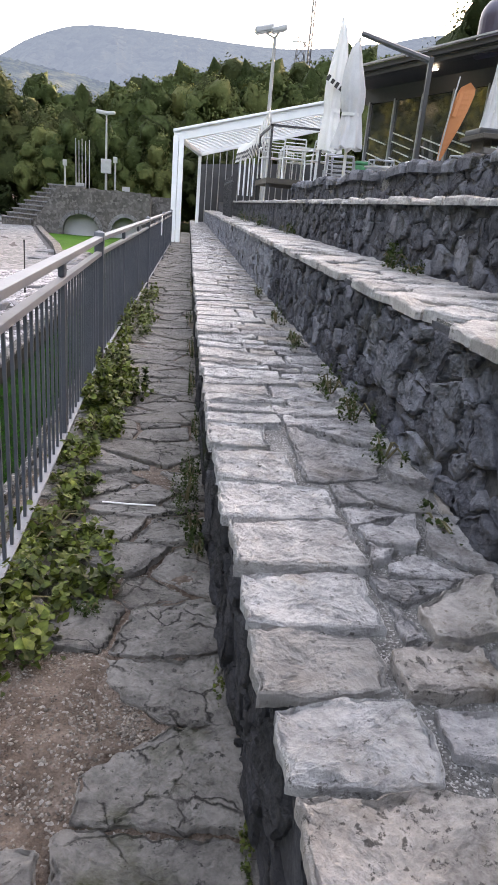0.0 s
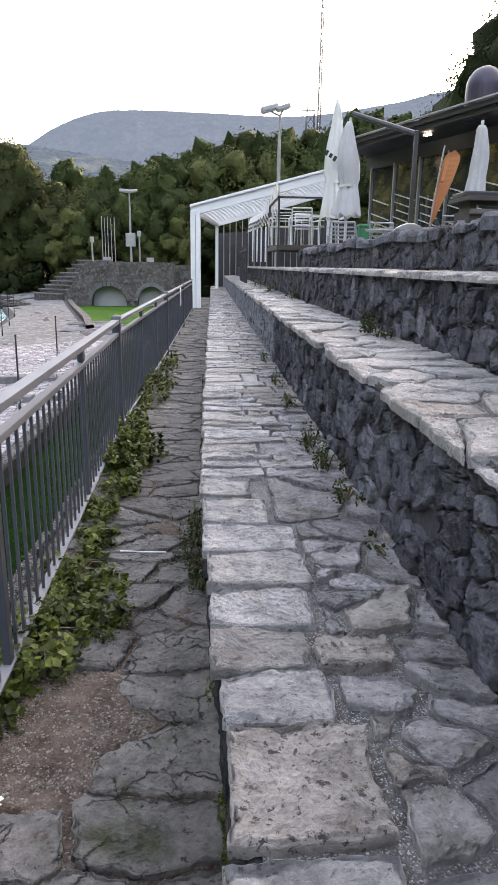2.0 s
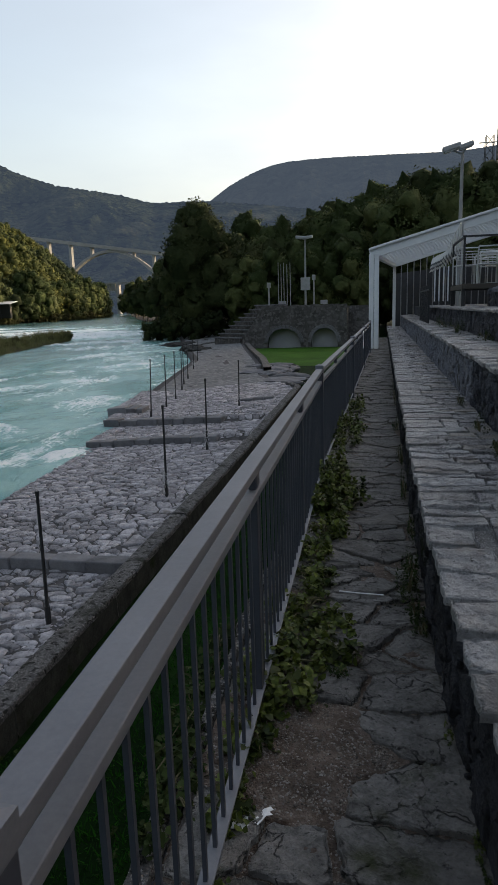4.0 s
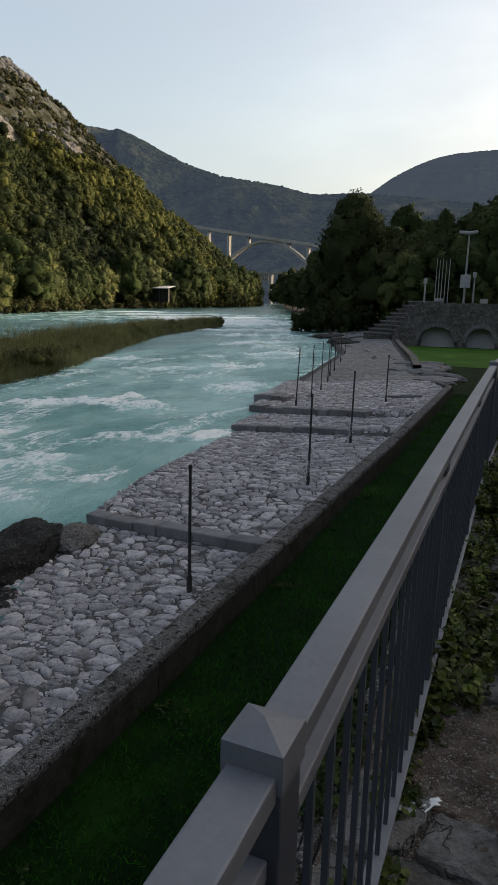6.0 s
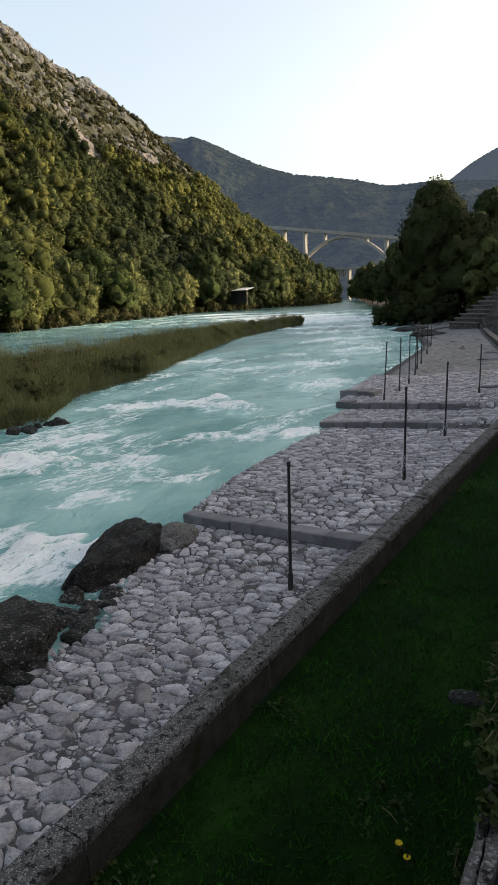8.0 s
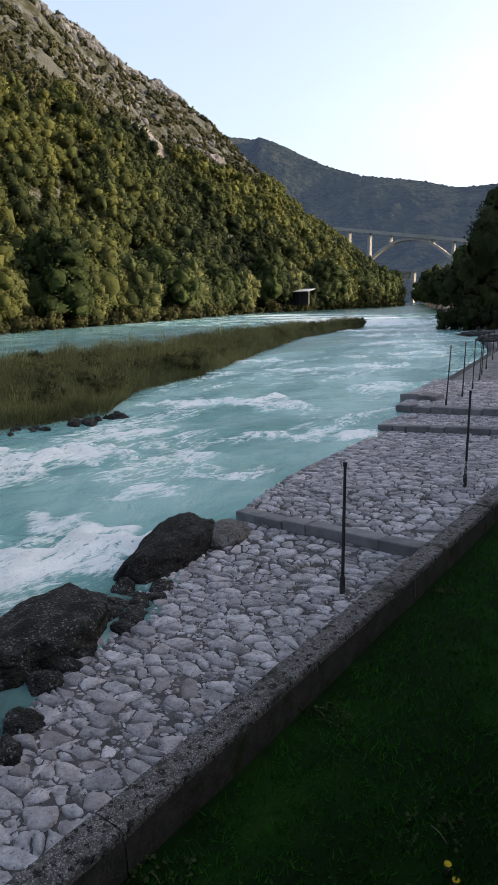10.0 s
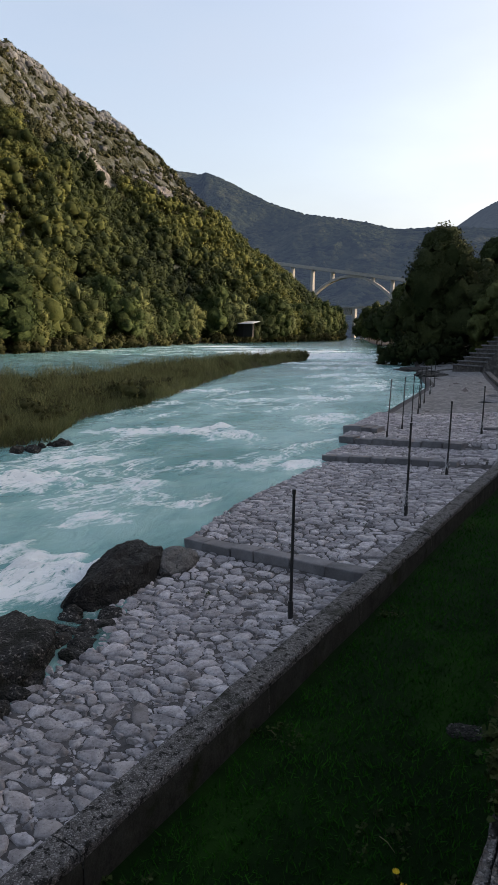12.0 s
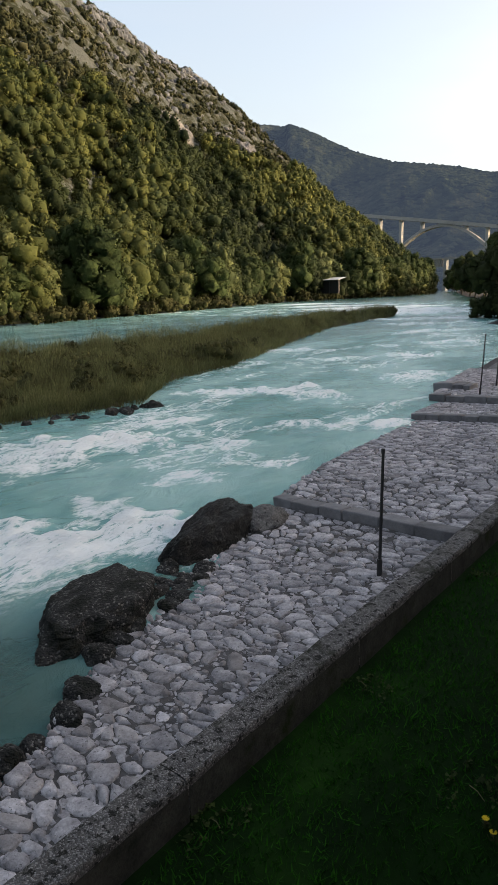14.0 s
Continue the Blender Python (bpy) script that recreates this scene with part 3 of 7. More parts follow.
def cells(ends, v0, v1, du, dv, gap, seed, jit=.36, drop=.14, corner=.2, rough=.03, mid=0.0, weight=0.0, sites=()):
    """Irregular flat stones fitted to one another: outlines, from low v to high v. ends(v): both ends of the strip; du, dv: their usual size."""
    r = random.Random(seed)
    grid, nv = {}, int((v1 - v0) / dv) + 3
    for j in range(-1, nv):
        v = v0 + (j + .5) * dv
        a, b = ends(min(max(v, v0), v1))
        nu = max(1, round((b - a) / du))
        w = (b - a) / nu
        off = .25 * (1 if j % 2 else -1)
        for i in range(-1, nu + 1):
            if r.random() < drop and 0 <= i < nu:
                continue
            grid.setdefault(j, []).append((a + w * (i + .5 + off + r.uniform(-jit, jit)), v + dv * r.uniform(-jit, jit), r.uniform(-weight, weight)))
    if sites:
        grid, nv = {0: [(u, v, r.uniform(-weight, weight)) for u, v in sites]}, 1
    for j in range(nv):
        near = [p for k in range(j - 3, j + 4) for p in grid.get(k, ())]
        for pu, pv, pw in sorted(grid.get(j, ())):
            poly = [(pu - 3 * du, pv - 3 * dv), (pu + 3 * du, pv - 3 * dv), (pu + 3 * du, pv + 3 * dv), (pu - 3 * du, pv + 3 * dv)]
            for qu, qv, qw in near:
                if (qu, qv) == (pu, pv) or abs(qu - pu) > 4.5 * du:
                    continue
                a, b = (qu - pu) / du ** 2, (qv - pv) / dv ** 2
                f = .5 + .5 * (pw - qw)
                poly = clip(poly, a, b, a * (pu + (qu - pu) * f) + b * (pv + (qv - pv) * f))
                if not poly:
                    break
            if not poly:
                continue
            a, b = ends(min(max(pv, v0), v1))
            a += r.uniform(-.012, .012)
            for h in ((-1, 0, -a), (1, 0, b), (0, -1, -v0), (0, 1, v1)):
                poly = clip(poly, *h) if poly else poly
            if len(poly) < 3:
                continue
            us, vs = [p[0] for p in poly], [p[1] for p in poly]
            if max(us) - min(us) < .25 * du or max(vs) - min(vs) < .25 * dv:
                continue
            n = len(poly)
            cu, cv = sum(us) / n, sum(vs) / n
            out = []
            for i, p in enumerate(poly):
                for q, f in ((poly[i - 1], corner), (poly[(i + 1) % n], corner)):
                    x, y = p[0] + (q[0] - p[0]) * f, p[1] + (q[1] - p[1]) * f
                    d = math.hypot(x - cu, y - cv) or 1
                    k = 1 - min(gap / d, .5) + r.uniform(-rough, rough * .4)
                    out.append((cu + (x - cu) * k, cv + (y - cv) * k))
                q = poly[(i + 1) % n]
                if mid and math.hypot(q[0] - p[0], q[1] - p[1]) > .09:
                    f = r.uniform(.4, .6)
                    x, y = p[0] + (q[0] - p[0]) * f, p[1] + (q[1] - p[1]) * f
                    d = math.hypot(x - cu, y - cv) or 1
                    k = 1 - min(gap / d, .5) - r.uniform(-.3, 1) * mid
                    out.append((cu + (x - cu) * k, cv + (y - cv) * k))
            yield out


def lay(name, outlines, place, material, parent, depth, bevel, top, dome=0.0, near=None, limit=290, far_material=None, seed=1, smooth=False, rag=None, relief=0.0, lift=0.0, fine=0.0):
    """Lays stones; those that near(u, v) accepts become pieces, the rest one joined mesh."""
    count, verts, faces = 0, [], []
    for q, poly in enumerate(outlines):
        r = random.Random(seed * 7919 + q)
        cu, cv = sum(p[0] for p in poly) / len(poly), sum(p[1] for p in poly) / len(poly)
        close = count < limit and (near is None or near(cu, cv))
        if rag and (close or cv < 10):
            poly = ragged(poly, (.010 if cv < 2.5 else .016) if cv < fine else rag[0] * (1 if close else 2), rag[1], seed + q * .37)
            if len(poly) < 4:
                continue
        vs, fs = piece(poly, place, depth, bevel, top + r.uniform(-.35, .35) * bevel * 1.6 + r.uniform(-lift, lift), (dome if close or cv < 24 else 0) * r.uniform(.6, 1.25), seed * 131 + q, relief if close else 0, (.009 if cv < 2.0 else .013 if cv < 3 else .028) if close and cv < fine else 0)
        if close:
            obj(name, vs, fs, material, parent, smooth=smooth)
            count += 1
        else:
            base = len(verts)
            verts += vs
            faces += [tuple(i + base for i in f) for f in fs]
    if verts:
        tagged(obj(name + "_field", verts, faces, far_material or material, parent, smooth=smooth), kind="stuff")

# ---- large structure ----
Y0, Y1 = -5.0, 33.0
EDGE1 = ([-5, 0.6, 1.0, 1.35, 2.05, 2.95, 4.5, 8.2, 22, 33], [.925, .925, .916, .906, .868, .833, .83, .835, .88, .9])
Z1, Z2, Z3, Z4 = 0.545, 1.075, 1.50, 1.86
edge1 = lambda y: interp(y, *EDGE1)
X2, X3, X4 = 1.53, 2.12, 2.72


def water_z(y):
    return interp(y, [-40, 6, 60, 220, 500], [-3.06, -3.02, -2.55, -1.2, -.4])


def skew(x, y):
    """The sills cross the bank at a slant."""
    g = lambda c, w: math.exp(-((y - c) / w) ** 2)
    return .19 * (x + 5.65) * g(10, 2.0) + .14 * (x + 6.8) * g(19.9, 1.5) + .26 * (x + 7.5) * g(23.2, 1.3)


def bank_z(x, y):
    zb = interp(y + skew(x, y), [-6, 0, 3, 7.7, 9.7, 9.95, 13, 19.7, 19.95, 23.0, 23.3, 30, 60, 120, 215, 330, 450], [-3.02, -2.95, -2.86, -2.71, -2.64, -2.5, -2.39, -2.44, -2.27, -2.33, -2.14, -2.18, -1.95, -1.3, -.5, -.1, .5])
    return zb - .085 * min(max(right_edge(y) - .9 - x, -.9), 6.5 if y < 24 else 5)


def right_edge(y):
    """The foot of the kerb on the river side."""
    return interp(y, [-6, 3, 17, 30, 36, 44, 56, 83, 117, 215, 450], [-3.12, -3.08, -3.1, -3.3, -5.9, -7.6, -10.8, -17.5, -26, -40, -70])


def river_edge(y):
    return interp(y, [-6, 0, 1.8, 2.8, 4.0, 6.5, 10.5, 14.1, 19.6, 19.9, 23.2, 23.5, 25.6, 25.9, 51, 64, 88, 117, 160, 215, 330, 450], [-4.2, -4.5, -4.85, -5.25, -5.9, -7.05, -7.8, -8.3, -8.8, -9.15, -9.5, -10.05, -10.25, -10.75, -14.4, -19, -27, -37, -54, -82, -130, -178])


ground = arrays("ground", np.array([(-2500, -800, -9), (2500, -800, -9), (2500, 3500, -9), (-2500, 3500, -9)]), np.array([[0, 1, 2, 3]]), M_GROUND)
tagged(ground, "dull green valley floor reaching the hills", "ground", kind="structure")


def sheet(name, xs, ys, zf, material, smooth=True):
    xs, ys = np.asarray(xs), np.asarray(ys)
    v = np.array([zf(x, y) for y in ys for x in xs])
    nx = len(xs)
    f = [(j * nx + i, j * nx + i + 1, (j + 1) * nx + i + 1, (j + 1) * nx + i) for j in range(len(ys) - 1) for i in range(nx - 1)]
    return arrays(name, v, np.array(f), material, smooth=smooth)


# lawn below the terraces, running on to the old stand and the woods
def lawn_z(x, y):
    return (x, y, -2.36 + .05 * noise.noise((x * .5, y * .5, 3)) + .02 * noise.noise((x * 2, y * 2, 1)) + (max(0, y - 75) * .02))


def lawn_pt(u, y):
    left = right_edge(y) + .12
    x = left + (0.05 - left) * u if u <= 1 else .05 + (u - 1) * 60
    return lawn_z(x, y)


lawn = sheet("lawn", [0, .1, .2, .3, .4, .5, .6, .7, .8, .9, 1, 2, 3, 5], list(np.arange(-6, 40, .5)) + list(np.arange(40, 200, 8)), lawn_pt, M_GRASS_SHADED)
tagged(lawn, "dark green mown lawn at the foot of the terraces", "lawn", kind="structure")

verge = sheet("grass_verge", np.linspace(-11.5, 2.0, 10), np.linspace(44, 64, 12), lambda x, y: (x, y, lawn_z(x, y)[2] + .03), M_VERGE)
tagged(verge, "bright green grass in front of the old stand", "grass", kind="structure")

# cobbled bank: the sand bed that the stones sit in, then gravel further up
bed_ys = list(np.arange(-6, 34, .35)) + list(np.arange(34, 170, 3)) + list(np.arange(170, 450, 14))
bed = sheet("river_bank", np.linspace(0, 1, 16), bed_ys,
            lambda u, y: ((lambda x: (x, y, bank_z(x, y) - .026 - (.9 if u > .95 else 0)))(right_edge(y) + .05 + (river_edge(y) - .25 - right_edge(y) - .05) * u)), M_GRAVELBED)
tagged(bed, "grey sandy river bank that holds the cobbles", "river bank", kind="structure")
path = sheet("gravel_path", np.linspace(0, 1, 8), np.arange(30, 150, 2.0),
             lambda u, y: ((lambda x: (x, y, bank_z(x, y) - .02 + .02 * noise.noise((x, y, 5))))(right_edge(y) - .25 + (river_edge(y) + .9 - right_edge(y)) * u)), M_PATH)
tagged(path, "pale gravel path along the river", "path", kind="structure")

# river
WAVES = [  # x, y, half length along the crest, half width along the flow, crest height, foam
    (-9.9, 6.5, 2.7, .75, .24, 1.25), (-9.0, 5.4, 1.8, .8, .10, .5), (-8.5, 7.5, .9, .32, .14, 1.2), (-12.6, 4.2, 1.8, .7, .2, 1.0), (-16.4, 11.4, 2.2, .8, .26, 1.15), (-15.8, 10.0, 1.9, .8, .12, .8), (-16.6, 15.6, 1.1, .4, .12, .95), (-19.6, 21.9, 1.9, .35, .12, .95),
    (-17.0, 23.6, 1.5, .55, .20, 1.1), (-15.0, 22.9, 1.2, .8, .14, .7), (-11.6, 17.9, 1.5, .4, .12, .6), (-9.5, 19.2, 1.0, .35, .12, 1.1), (-12.6, 14.2, .8, .4, .10, .55), (-11.0, 10.6, 1.0, .3, .06, .5), (-11.2, 8.3, .8, .35, .06, .5), (-10.0, 13.2, 1.2, .25, .05, .45),
    (-29, 39, 3, .6, .12, .6), (-22, 36, 2.5, .5, .1, .5), (-40, 82, 5, 1.3, .16, .8), (-54, 111, 10, 4.5, .3, 1.3), (-66, 124, 12, 5, .3, 1.3), (-84, 136, 11, 4, .3, 1.3), (-100, 152, 10, 4, .2, 1.2), (-48, 100, 9, 3, .2, 1.0), (-34, 84, 5, 1.4, .16, .7),
    (-26, 62, 4, 1, .12, .55), (-33, 72, 4, 1.2, .15, .6), (-14, 31, 2, .5, .1, .45), (-18, 40, 2.5, .6, .1, .45), (-20, 50, 3, .7, .1, .5), (-19, -1.5, 3, 1.2, .2, .9)]
wx = np.concatenate([np.linspace(-420, -60, 46)[:-1], np.linspace(-60, -24, 73)[:-1], np.linspace(-24, -3.2, 150)])
wy = np.concatenate([np.linspace(-40, -3, 20)[:-1], np.linspace(-3, 32, 230)[:-1], np.linspace(32, 110, 200)[:-1], np.linspace(110, 520, 70)])
WX, WY = np.meshgrid(wx, wy)
WZ = np.interp(WY, [-40, 6, 60, 220, 500], [-3.06, -3.02, -2.55, -1.2, -.4])
FO = np.full(WX.shape, -.01)
a = radians(42)
WARP = .5 * np.sin(1.9 * WX + 1.2 * WY) + .4 * np.sin(3.7 * WX - 2.9 * WY + 1) + .3 * np.sin(7.3 * WX + 5.1 * WY + 2 * np.sin(1.3 * WY)) + .2 * np.sin(11.7 * WX - 9.1 * WY)
WARP2 = .5 * np.sin(1.4 * WY - 1.1 * WX + 2) + .4 * np.sin(4.3 * WY + 2.3 * WX) + .3 * np.sin(8.7 * WY - 6.1 * WX + 2 * np.sin(1.1 * WX))
for cx, cy, lu, lv, h, fo in WAVES:
    du, dv = (WX - cx) * math.cos(a) + (WY - cy) * math.sin(a), -(WX - cx) * math.sin(a) + (WY - cy) * math.cos(a)
    dv = dv + .25 * np.sin(du * 2.1 + cx) + .12 * np.sin(du * 5.3 + cy) + WARP * lv * .9
    du = du + WARP2 * lu * .45
    g = np.exp(-(du / lu) ** 4 - (dv / lv) ** 2)
    WZ = WZ + h * g * (.8 + .3 * np.sin(du * 3.7 + cx * 3) * np.cos(dv * 4))
    tail = np.exp(-(du / lu) ** 4) * np.where(dv < 0, np.exp(-((dv + .2) / (lv * 1.8)) ** 2), np.exp(-(dv / (lv * .55)) ** 2))
    FO = np.maximum(FO, fo * .8 * tail)
calm = 1 - .75 * np.clip((-WX - 26) / 10, 0, 1) * (WY < 70)
for s, amp in ((.5, .05), (1.3, .03), (3.1, .014)):
    WZ = WZ + amp * calm * np.sin(WX * s * 1.3 + np.sin(WY * s * .9 + s) * 1.7) * np.sin(WY * s * 1.1 + np.cos(WX * s * .7) * 2.1)
far_ch = (WX < -30) & (WY < 62)
FO = np.where(far_ch, FO * .2, FO)
# far calm reach, darkened in colour for the trees it would reflect
CALM = np.clip((WY - 150) / 40, 0, .85)
FO = FO * (1 - CALM)
# slack water behind the boulders; the hill's dark reflection is put into its colour
CALM = np.maximum(CALM, .95 * np.exp(-(((WX + 6.6) / 2.7) ** 2 + ((WY - 2.1) / 2.7) ** 2) ** 1.5))
CALM = np.maximum(CALM, .9 * np.exp(-(((WX + 6.6) / .8) ** 2 + ((WY - 6.1) / .9) ** 2)))
FO = FO * (1 - CALM)
CALM = np.maximum(CALM, .35 * (WX < -30) * (WY < 90))
nx, ny = len(wx), len(wy)
idx = np.arange(nx * ny).reshape(ny, nx)
quads = np.stack([idx[:-1, :-1], idx[:-1, 1:], idx[1:, 1:], idx[1:, :-1]], -1).reshape(-1, 4)
keep = WX.ravel()[quads].mean(1) < np.interp(WY.ravel()[quads].mean(1), [-6, 0, 10, 24, 60, 120, 215, 330, 520], [-3.3, -3.6, -6.4, -8.6, -15, -34, -74, -120, -200])
river = arrays("river", np.stack([WX.ravel(), WY.ravel(), WZ.ravel()], -1), quads[keep], M_WATER, smooth=True)
att = river.data.attributes.new("foam", "FLOAT", "POINT")
att.data.foreach_set("value", FO.ravel().astype(np.float32))
att = river.data.attributes.new("calm", "FLOAT", "POINT")
att.data.foreach_set("value", CALM.ravel().astype(np.float32))
tagged(river, "milky turquoise river with white rapids", "river", kind="structure")

# terraces: solid cores behind the stones
terrace = tagged(new("terrace"), "stepped grey stone terraces above the river", "terrace", kind="structure")


def prism(name, profile, y0, y1, material, parent, wob=None):
    n = len(profile)
    steps = 40
    verts, faces = [], []
    for k in range(steps + 1):
        y = y0 + (y1 - y0) * k / steps
        for x, z in profile:
            verts.append((x + (wob(y) if wob else 0), y, z))
    for k in range(steps):
        for i in range(n):
            j = (i + 1) % n
            faces.append((k * n + i, k * n + j, (k + 1) * n + j, (k + 1) * n + i))
    faces.append(tuple(range(n))[::-1])
    faces.append(tuple(range(steps * n, steps * n + n)))
    ob = obj(name, verts, faces, material, parent)
    bm = bmesh.new()
    bm.from_mesh(ob.data)
    bmesh.ops.recalc_face_normals(bm, faces=bm.faces)
    bm.to_mesh(ob.data)
    bm.free()
    return ob


prism("walkway_base", [(-.04, -3.2), (.95, -3.2), (.95, -.045), (-.04, -.045)], Y0, Y1, M_WALKBED, terrace)
prism("step_core", [(.062, -.5), (.74, -.5), (.74, Z1 - .026), (.062, Z1 - .026)], Y0, Y1, M_MORTAR, terrace, edge1)
prism("step_core", [(X2 + .062, 0), (X3 + .15, 0), (X3 + .15, Z2 - .018), (X2 + .062, Z2 - .018)], Y0, Y1, M_MORTAR, terrace)
prism("step_core", [(X3 + .062, 0), (X4 + .15, 0), (X4 + .15, Z3 - .03), (X3 + .062, Z3 - .03)], Y0, Y1, M_MORTAR, terrace)
for xf, za, zb_, ye in ((X2, .3, Z2 - .03, Y1), (X3, .8, Z3 - .04, Y1), (X4, 1.2, Z4 - .05, 14.0)):
    prism("wall_bed", [(xf + .054, za), (xf + .064, za), (xf + .064, zb_), (xf + .054, zb_)], Y0 + .01, ye - .01, M_WALLMORTAR, terrace)
prism("wall_bed", [(.05, -.4), (.064, -.4), (.064, Z1 - .03), (.05, Z1 - .03)], Y0 + .01, Y1 - .01, M_WALLMORTAR, terrace, edge1)
prism("wall_core", [(X4 + .05, 0), (X4 + .36, 0), (X4 + .36, Z4 - .04), (X4 + .05, Z4 - .04)], Y0, 14.0, M_MORTAR, terrace)
plaza = obj("cafe_floor", [(X4 + .3, Y0, 1.48), (40, Y0, 1.48), (40, 45, 1.48), (X4 + .1, 45, 1.48), (X4 + .3, Y0, -3), (40, Y0, -3), (40, 45, -3), (X4 + .1, 45, -3)],
            [(0, 1, 2, 3), (0, 4, 5, 1), (1, 5, 6, 2), (2, 6, 7, 3), (3, 7, 4, 0)], M_PATH)
tagged(plaza, "grey gravelled cafe terrace floor", "floor", kind="structure")

# kerb between lawn and cobbles: a rough concrete wall in cast lengths
kerb = tagged(new("kerb_wall"), "low weathered concrete wall between lawn and cobbles", "wall", kind="structure")
joints = [-6, -1.4, 2.2, 4.75, 7.25, 10.6, 14.2, 18, 22.5, 27, 31.5]
for a0, a1 in zip(joints, joints[1:]):
    verts, faces, n, side = [], [], 8, []
    rr = random.Random(int(a0 * 10))
    m = max(4, int((a1 - a0) / .22))
    for k in range(m + 1):
        y = a0 + .006 + (a1 - a0 - .012) * k / m
        xl, top = right_edge(y), -2.0 + (.02 if a0 > 10 else 0)
        w = .285 if y < 10 else .29
        side.append((xl + w + .03, y, top - .05 + .03 * noise.noise((y * 2, 0, 3))))
        prof = [(0, -3.2), (0, top - .02), (.02, top), (w * .35, top + .004), (w * .7, top), (w - .015, top - .006), (w, top - .03), (w + .02, -3.2)]
        for x, z in prof:
            verts.append((xl + x + .012 * noise.noise((x * 9, y * 3, z * 5)), y, z + (.012 * noise.noise((x * 11, y * 5, 2)) if z > -3 else 0)))
    for k in range(m):
        for i in range(n - 1):
            faces.append((k * n + i, k * n + i + 1, (k + 1) * n + i + 1, (k + 1) * n + i))
    faces += [tuple(range(n))[::-1], tuple(range(m * n, m * n + n))]
    # thin sheet over the lawn side, coloured with its moss and its shade
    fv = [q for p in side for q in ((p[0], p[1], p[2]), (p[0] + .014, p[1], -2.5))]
    obj("mossy_face", fv, [(2 * k, 2 * k + 2, 2 * k + 3, 2 * k + 1) for k in range(m)], M_MOSS_SHADE, kerb, "mossy face towards the lawn, its shade painted in")
    ob = obj("wall_length", verts, faces, M_KERB, kerb)
    bm = bmesh.new()
    bm.from_mesh(ob.data)
    bmesh.ops.recalc_face_normals(bm, faces=bm.faces)
    bm.to_mesh(ob.data)
    bm.free()
# low wall further up beside the gravel
lw = obj("path_wall", *(lambda ys: ([p for y in ys for p in ((right_edge(y) + .1, y, -3), (right_edge(y) + .1, y, -1.75), (right_edge(y) + .55, y, -1.75), (right_edge(y) + .55, y, -3))],
     [(4 * k + i, 4 * k + i + 1, 4 * k + i + 5, 4 * k + i + 4) for k in range(len(ys) - 1) for i in range(3)]))(list(np.arange(37, 66, 1.0))), M_OLDWALL)
tagged(lw, "dark mossy stone wall beside the gravel path", "wall", kind="structure")

# sills across the bank, in cut blocks
def sill(ye, x0, x1, rise, wid, seed):
    r = random.Random(seed)
    s = tagged(new("bank_sill"), "row of grey dressed stones across the cobbled bank", "sill", "sills across the bank", "structure")
    x = x0
    while x < x1 - .15:
        e = min(x + r.uniform(.45, .95), x1)
        xm = (x + e) / 2
        y = ye - skew(xm, ye)
        turn = math.atan2((ye - skew(e, ye)) - (ye - skew(x, ye)), e - x)
        top = bank_z(xm, y + wid / 2 + .12) + rise
        bm = box_bm(e - x - .015, wid, .8, bevel=.03)
        for v in bm.verts:
            v.co += Vector(noise.noise_vector(v.co * 2.5 + Vector((x, y, 0)))) * .022
        for f in bm.faces:
            f.smooth = True
        ob = part("block", bm, M_SILL, s)
        ob.location = (xm, y + r.uniform(-.02, .02), top - .4 + r.uniform(-.015, .01))
        ob.rotation_euler = (r.uniform(-.03, .03), -.075, turn)
        x = e
    return s


sill(9.82, -7.75, -3.3, .025, .34, 3)
sill(19.82, -9.15, -4.3, .03, .42, 4)
sill(23.15, -10.1, -4.9, .04, .46, 5)
sill(26.0, -10.8, -9.2, .20, .9, 6)
sill(26.7, -5.2, -3.75, .10, .36, 8)

# ---- hills and distance ----
def curve_line(pts, s):
    """The point at the fraction s of a smooth line through the points."""
    s = min(max(s, 0.0), 1.0) * (len(pts) - 1)
    i = min(int(s), len(pts) - 2)
    f = s - i
    p = [pts[max(i - 1, 0)], pts[i], pts[i + 1], pts[min(i + 2, len(pts) - 1)]]
    return tuple(.5 * (2 * b + (c - a) * f + (2 * a - 5 * b + 4 * c - d) * f * f + (3 * b - a - 3 * c + d) * f ** 3) for a, b, c, d in zip(*p))


def hill(name, line, base_z, depth, material, label, seed, rough=.06):
    """A far ridge: its skyline, folded into spurs and gullies towards the viewer."""
    cols, rows_ = 520, 56
    verts, faces = [], []
    for i in range(cols + 1):
        x, y, z = curve_line(line, i / cols)
        sky = rough * 60 * noise.noise((x * .03, y * .03, seed)) + rough * 110 * noise.noise((x * .13, y * .13, seed))
        d = math.hypot(x, y)
        for k in range(rows_ + 1):
            f = k / rows_
            spur = noise.ridged_multi_fractal((x * .0042 + f * .9, seed, f * 1.6), 1.0, 2.0, 4, 1.0, 2.0) - 1.0
            fine = noise.fractal((x * .02, f * 9, seed), 1.0, 2.1, 4)
            s = 1 - depth / d * (f + .05 * spur * math.sin(math.pi * min(f * 1.3, 1)))
            zz = base_z + (z - base_z) * (1 - f) ** 1.15
            zz += sky if k == 0 else (z - base_z) * (.05 * spur + .02 * fine) * min(1, f * 5) * (1 - f * .6)
            verts.append((x * s, y * s, zz))
    n = rows_ + 1
    for i in range(cols):
        for k in range(rows_):
            faces.append((i * n + k, i * n + k + 1, (i + 1) * n + k + 1, (i + 1) * n + k))
    ob = obj(name, verts, faces, material, smooth=True)
    return tagged(ob, label, "hill", kind="structure")


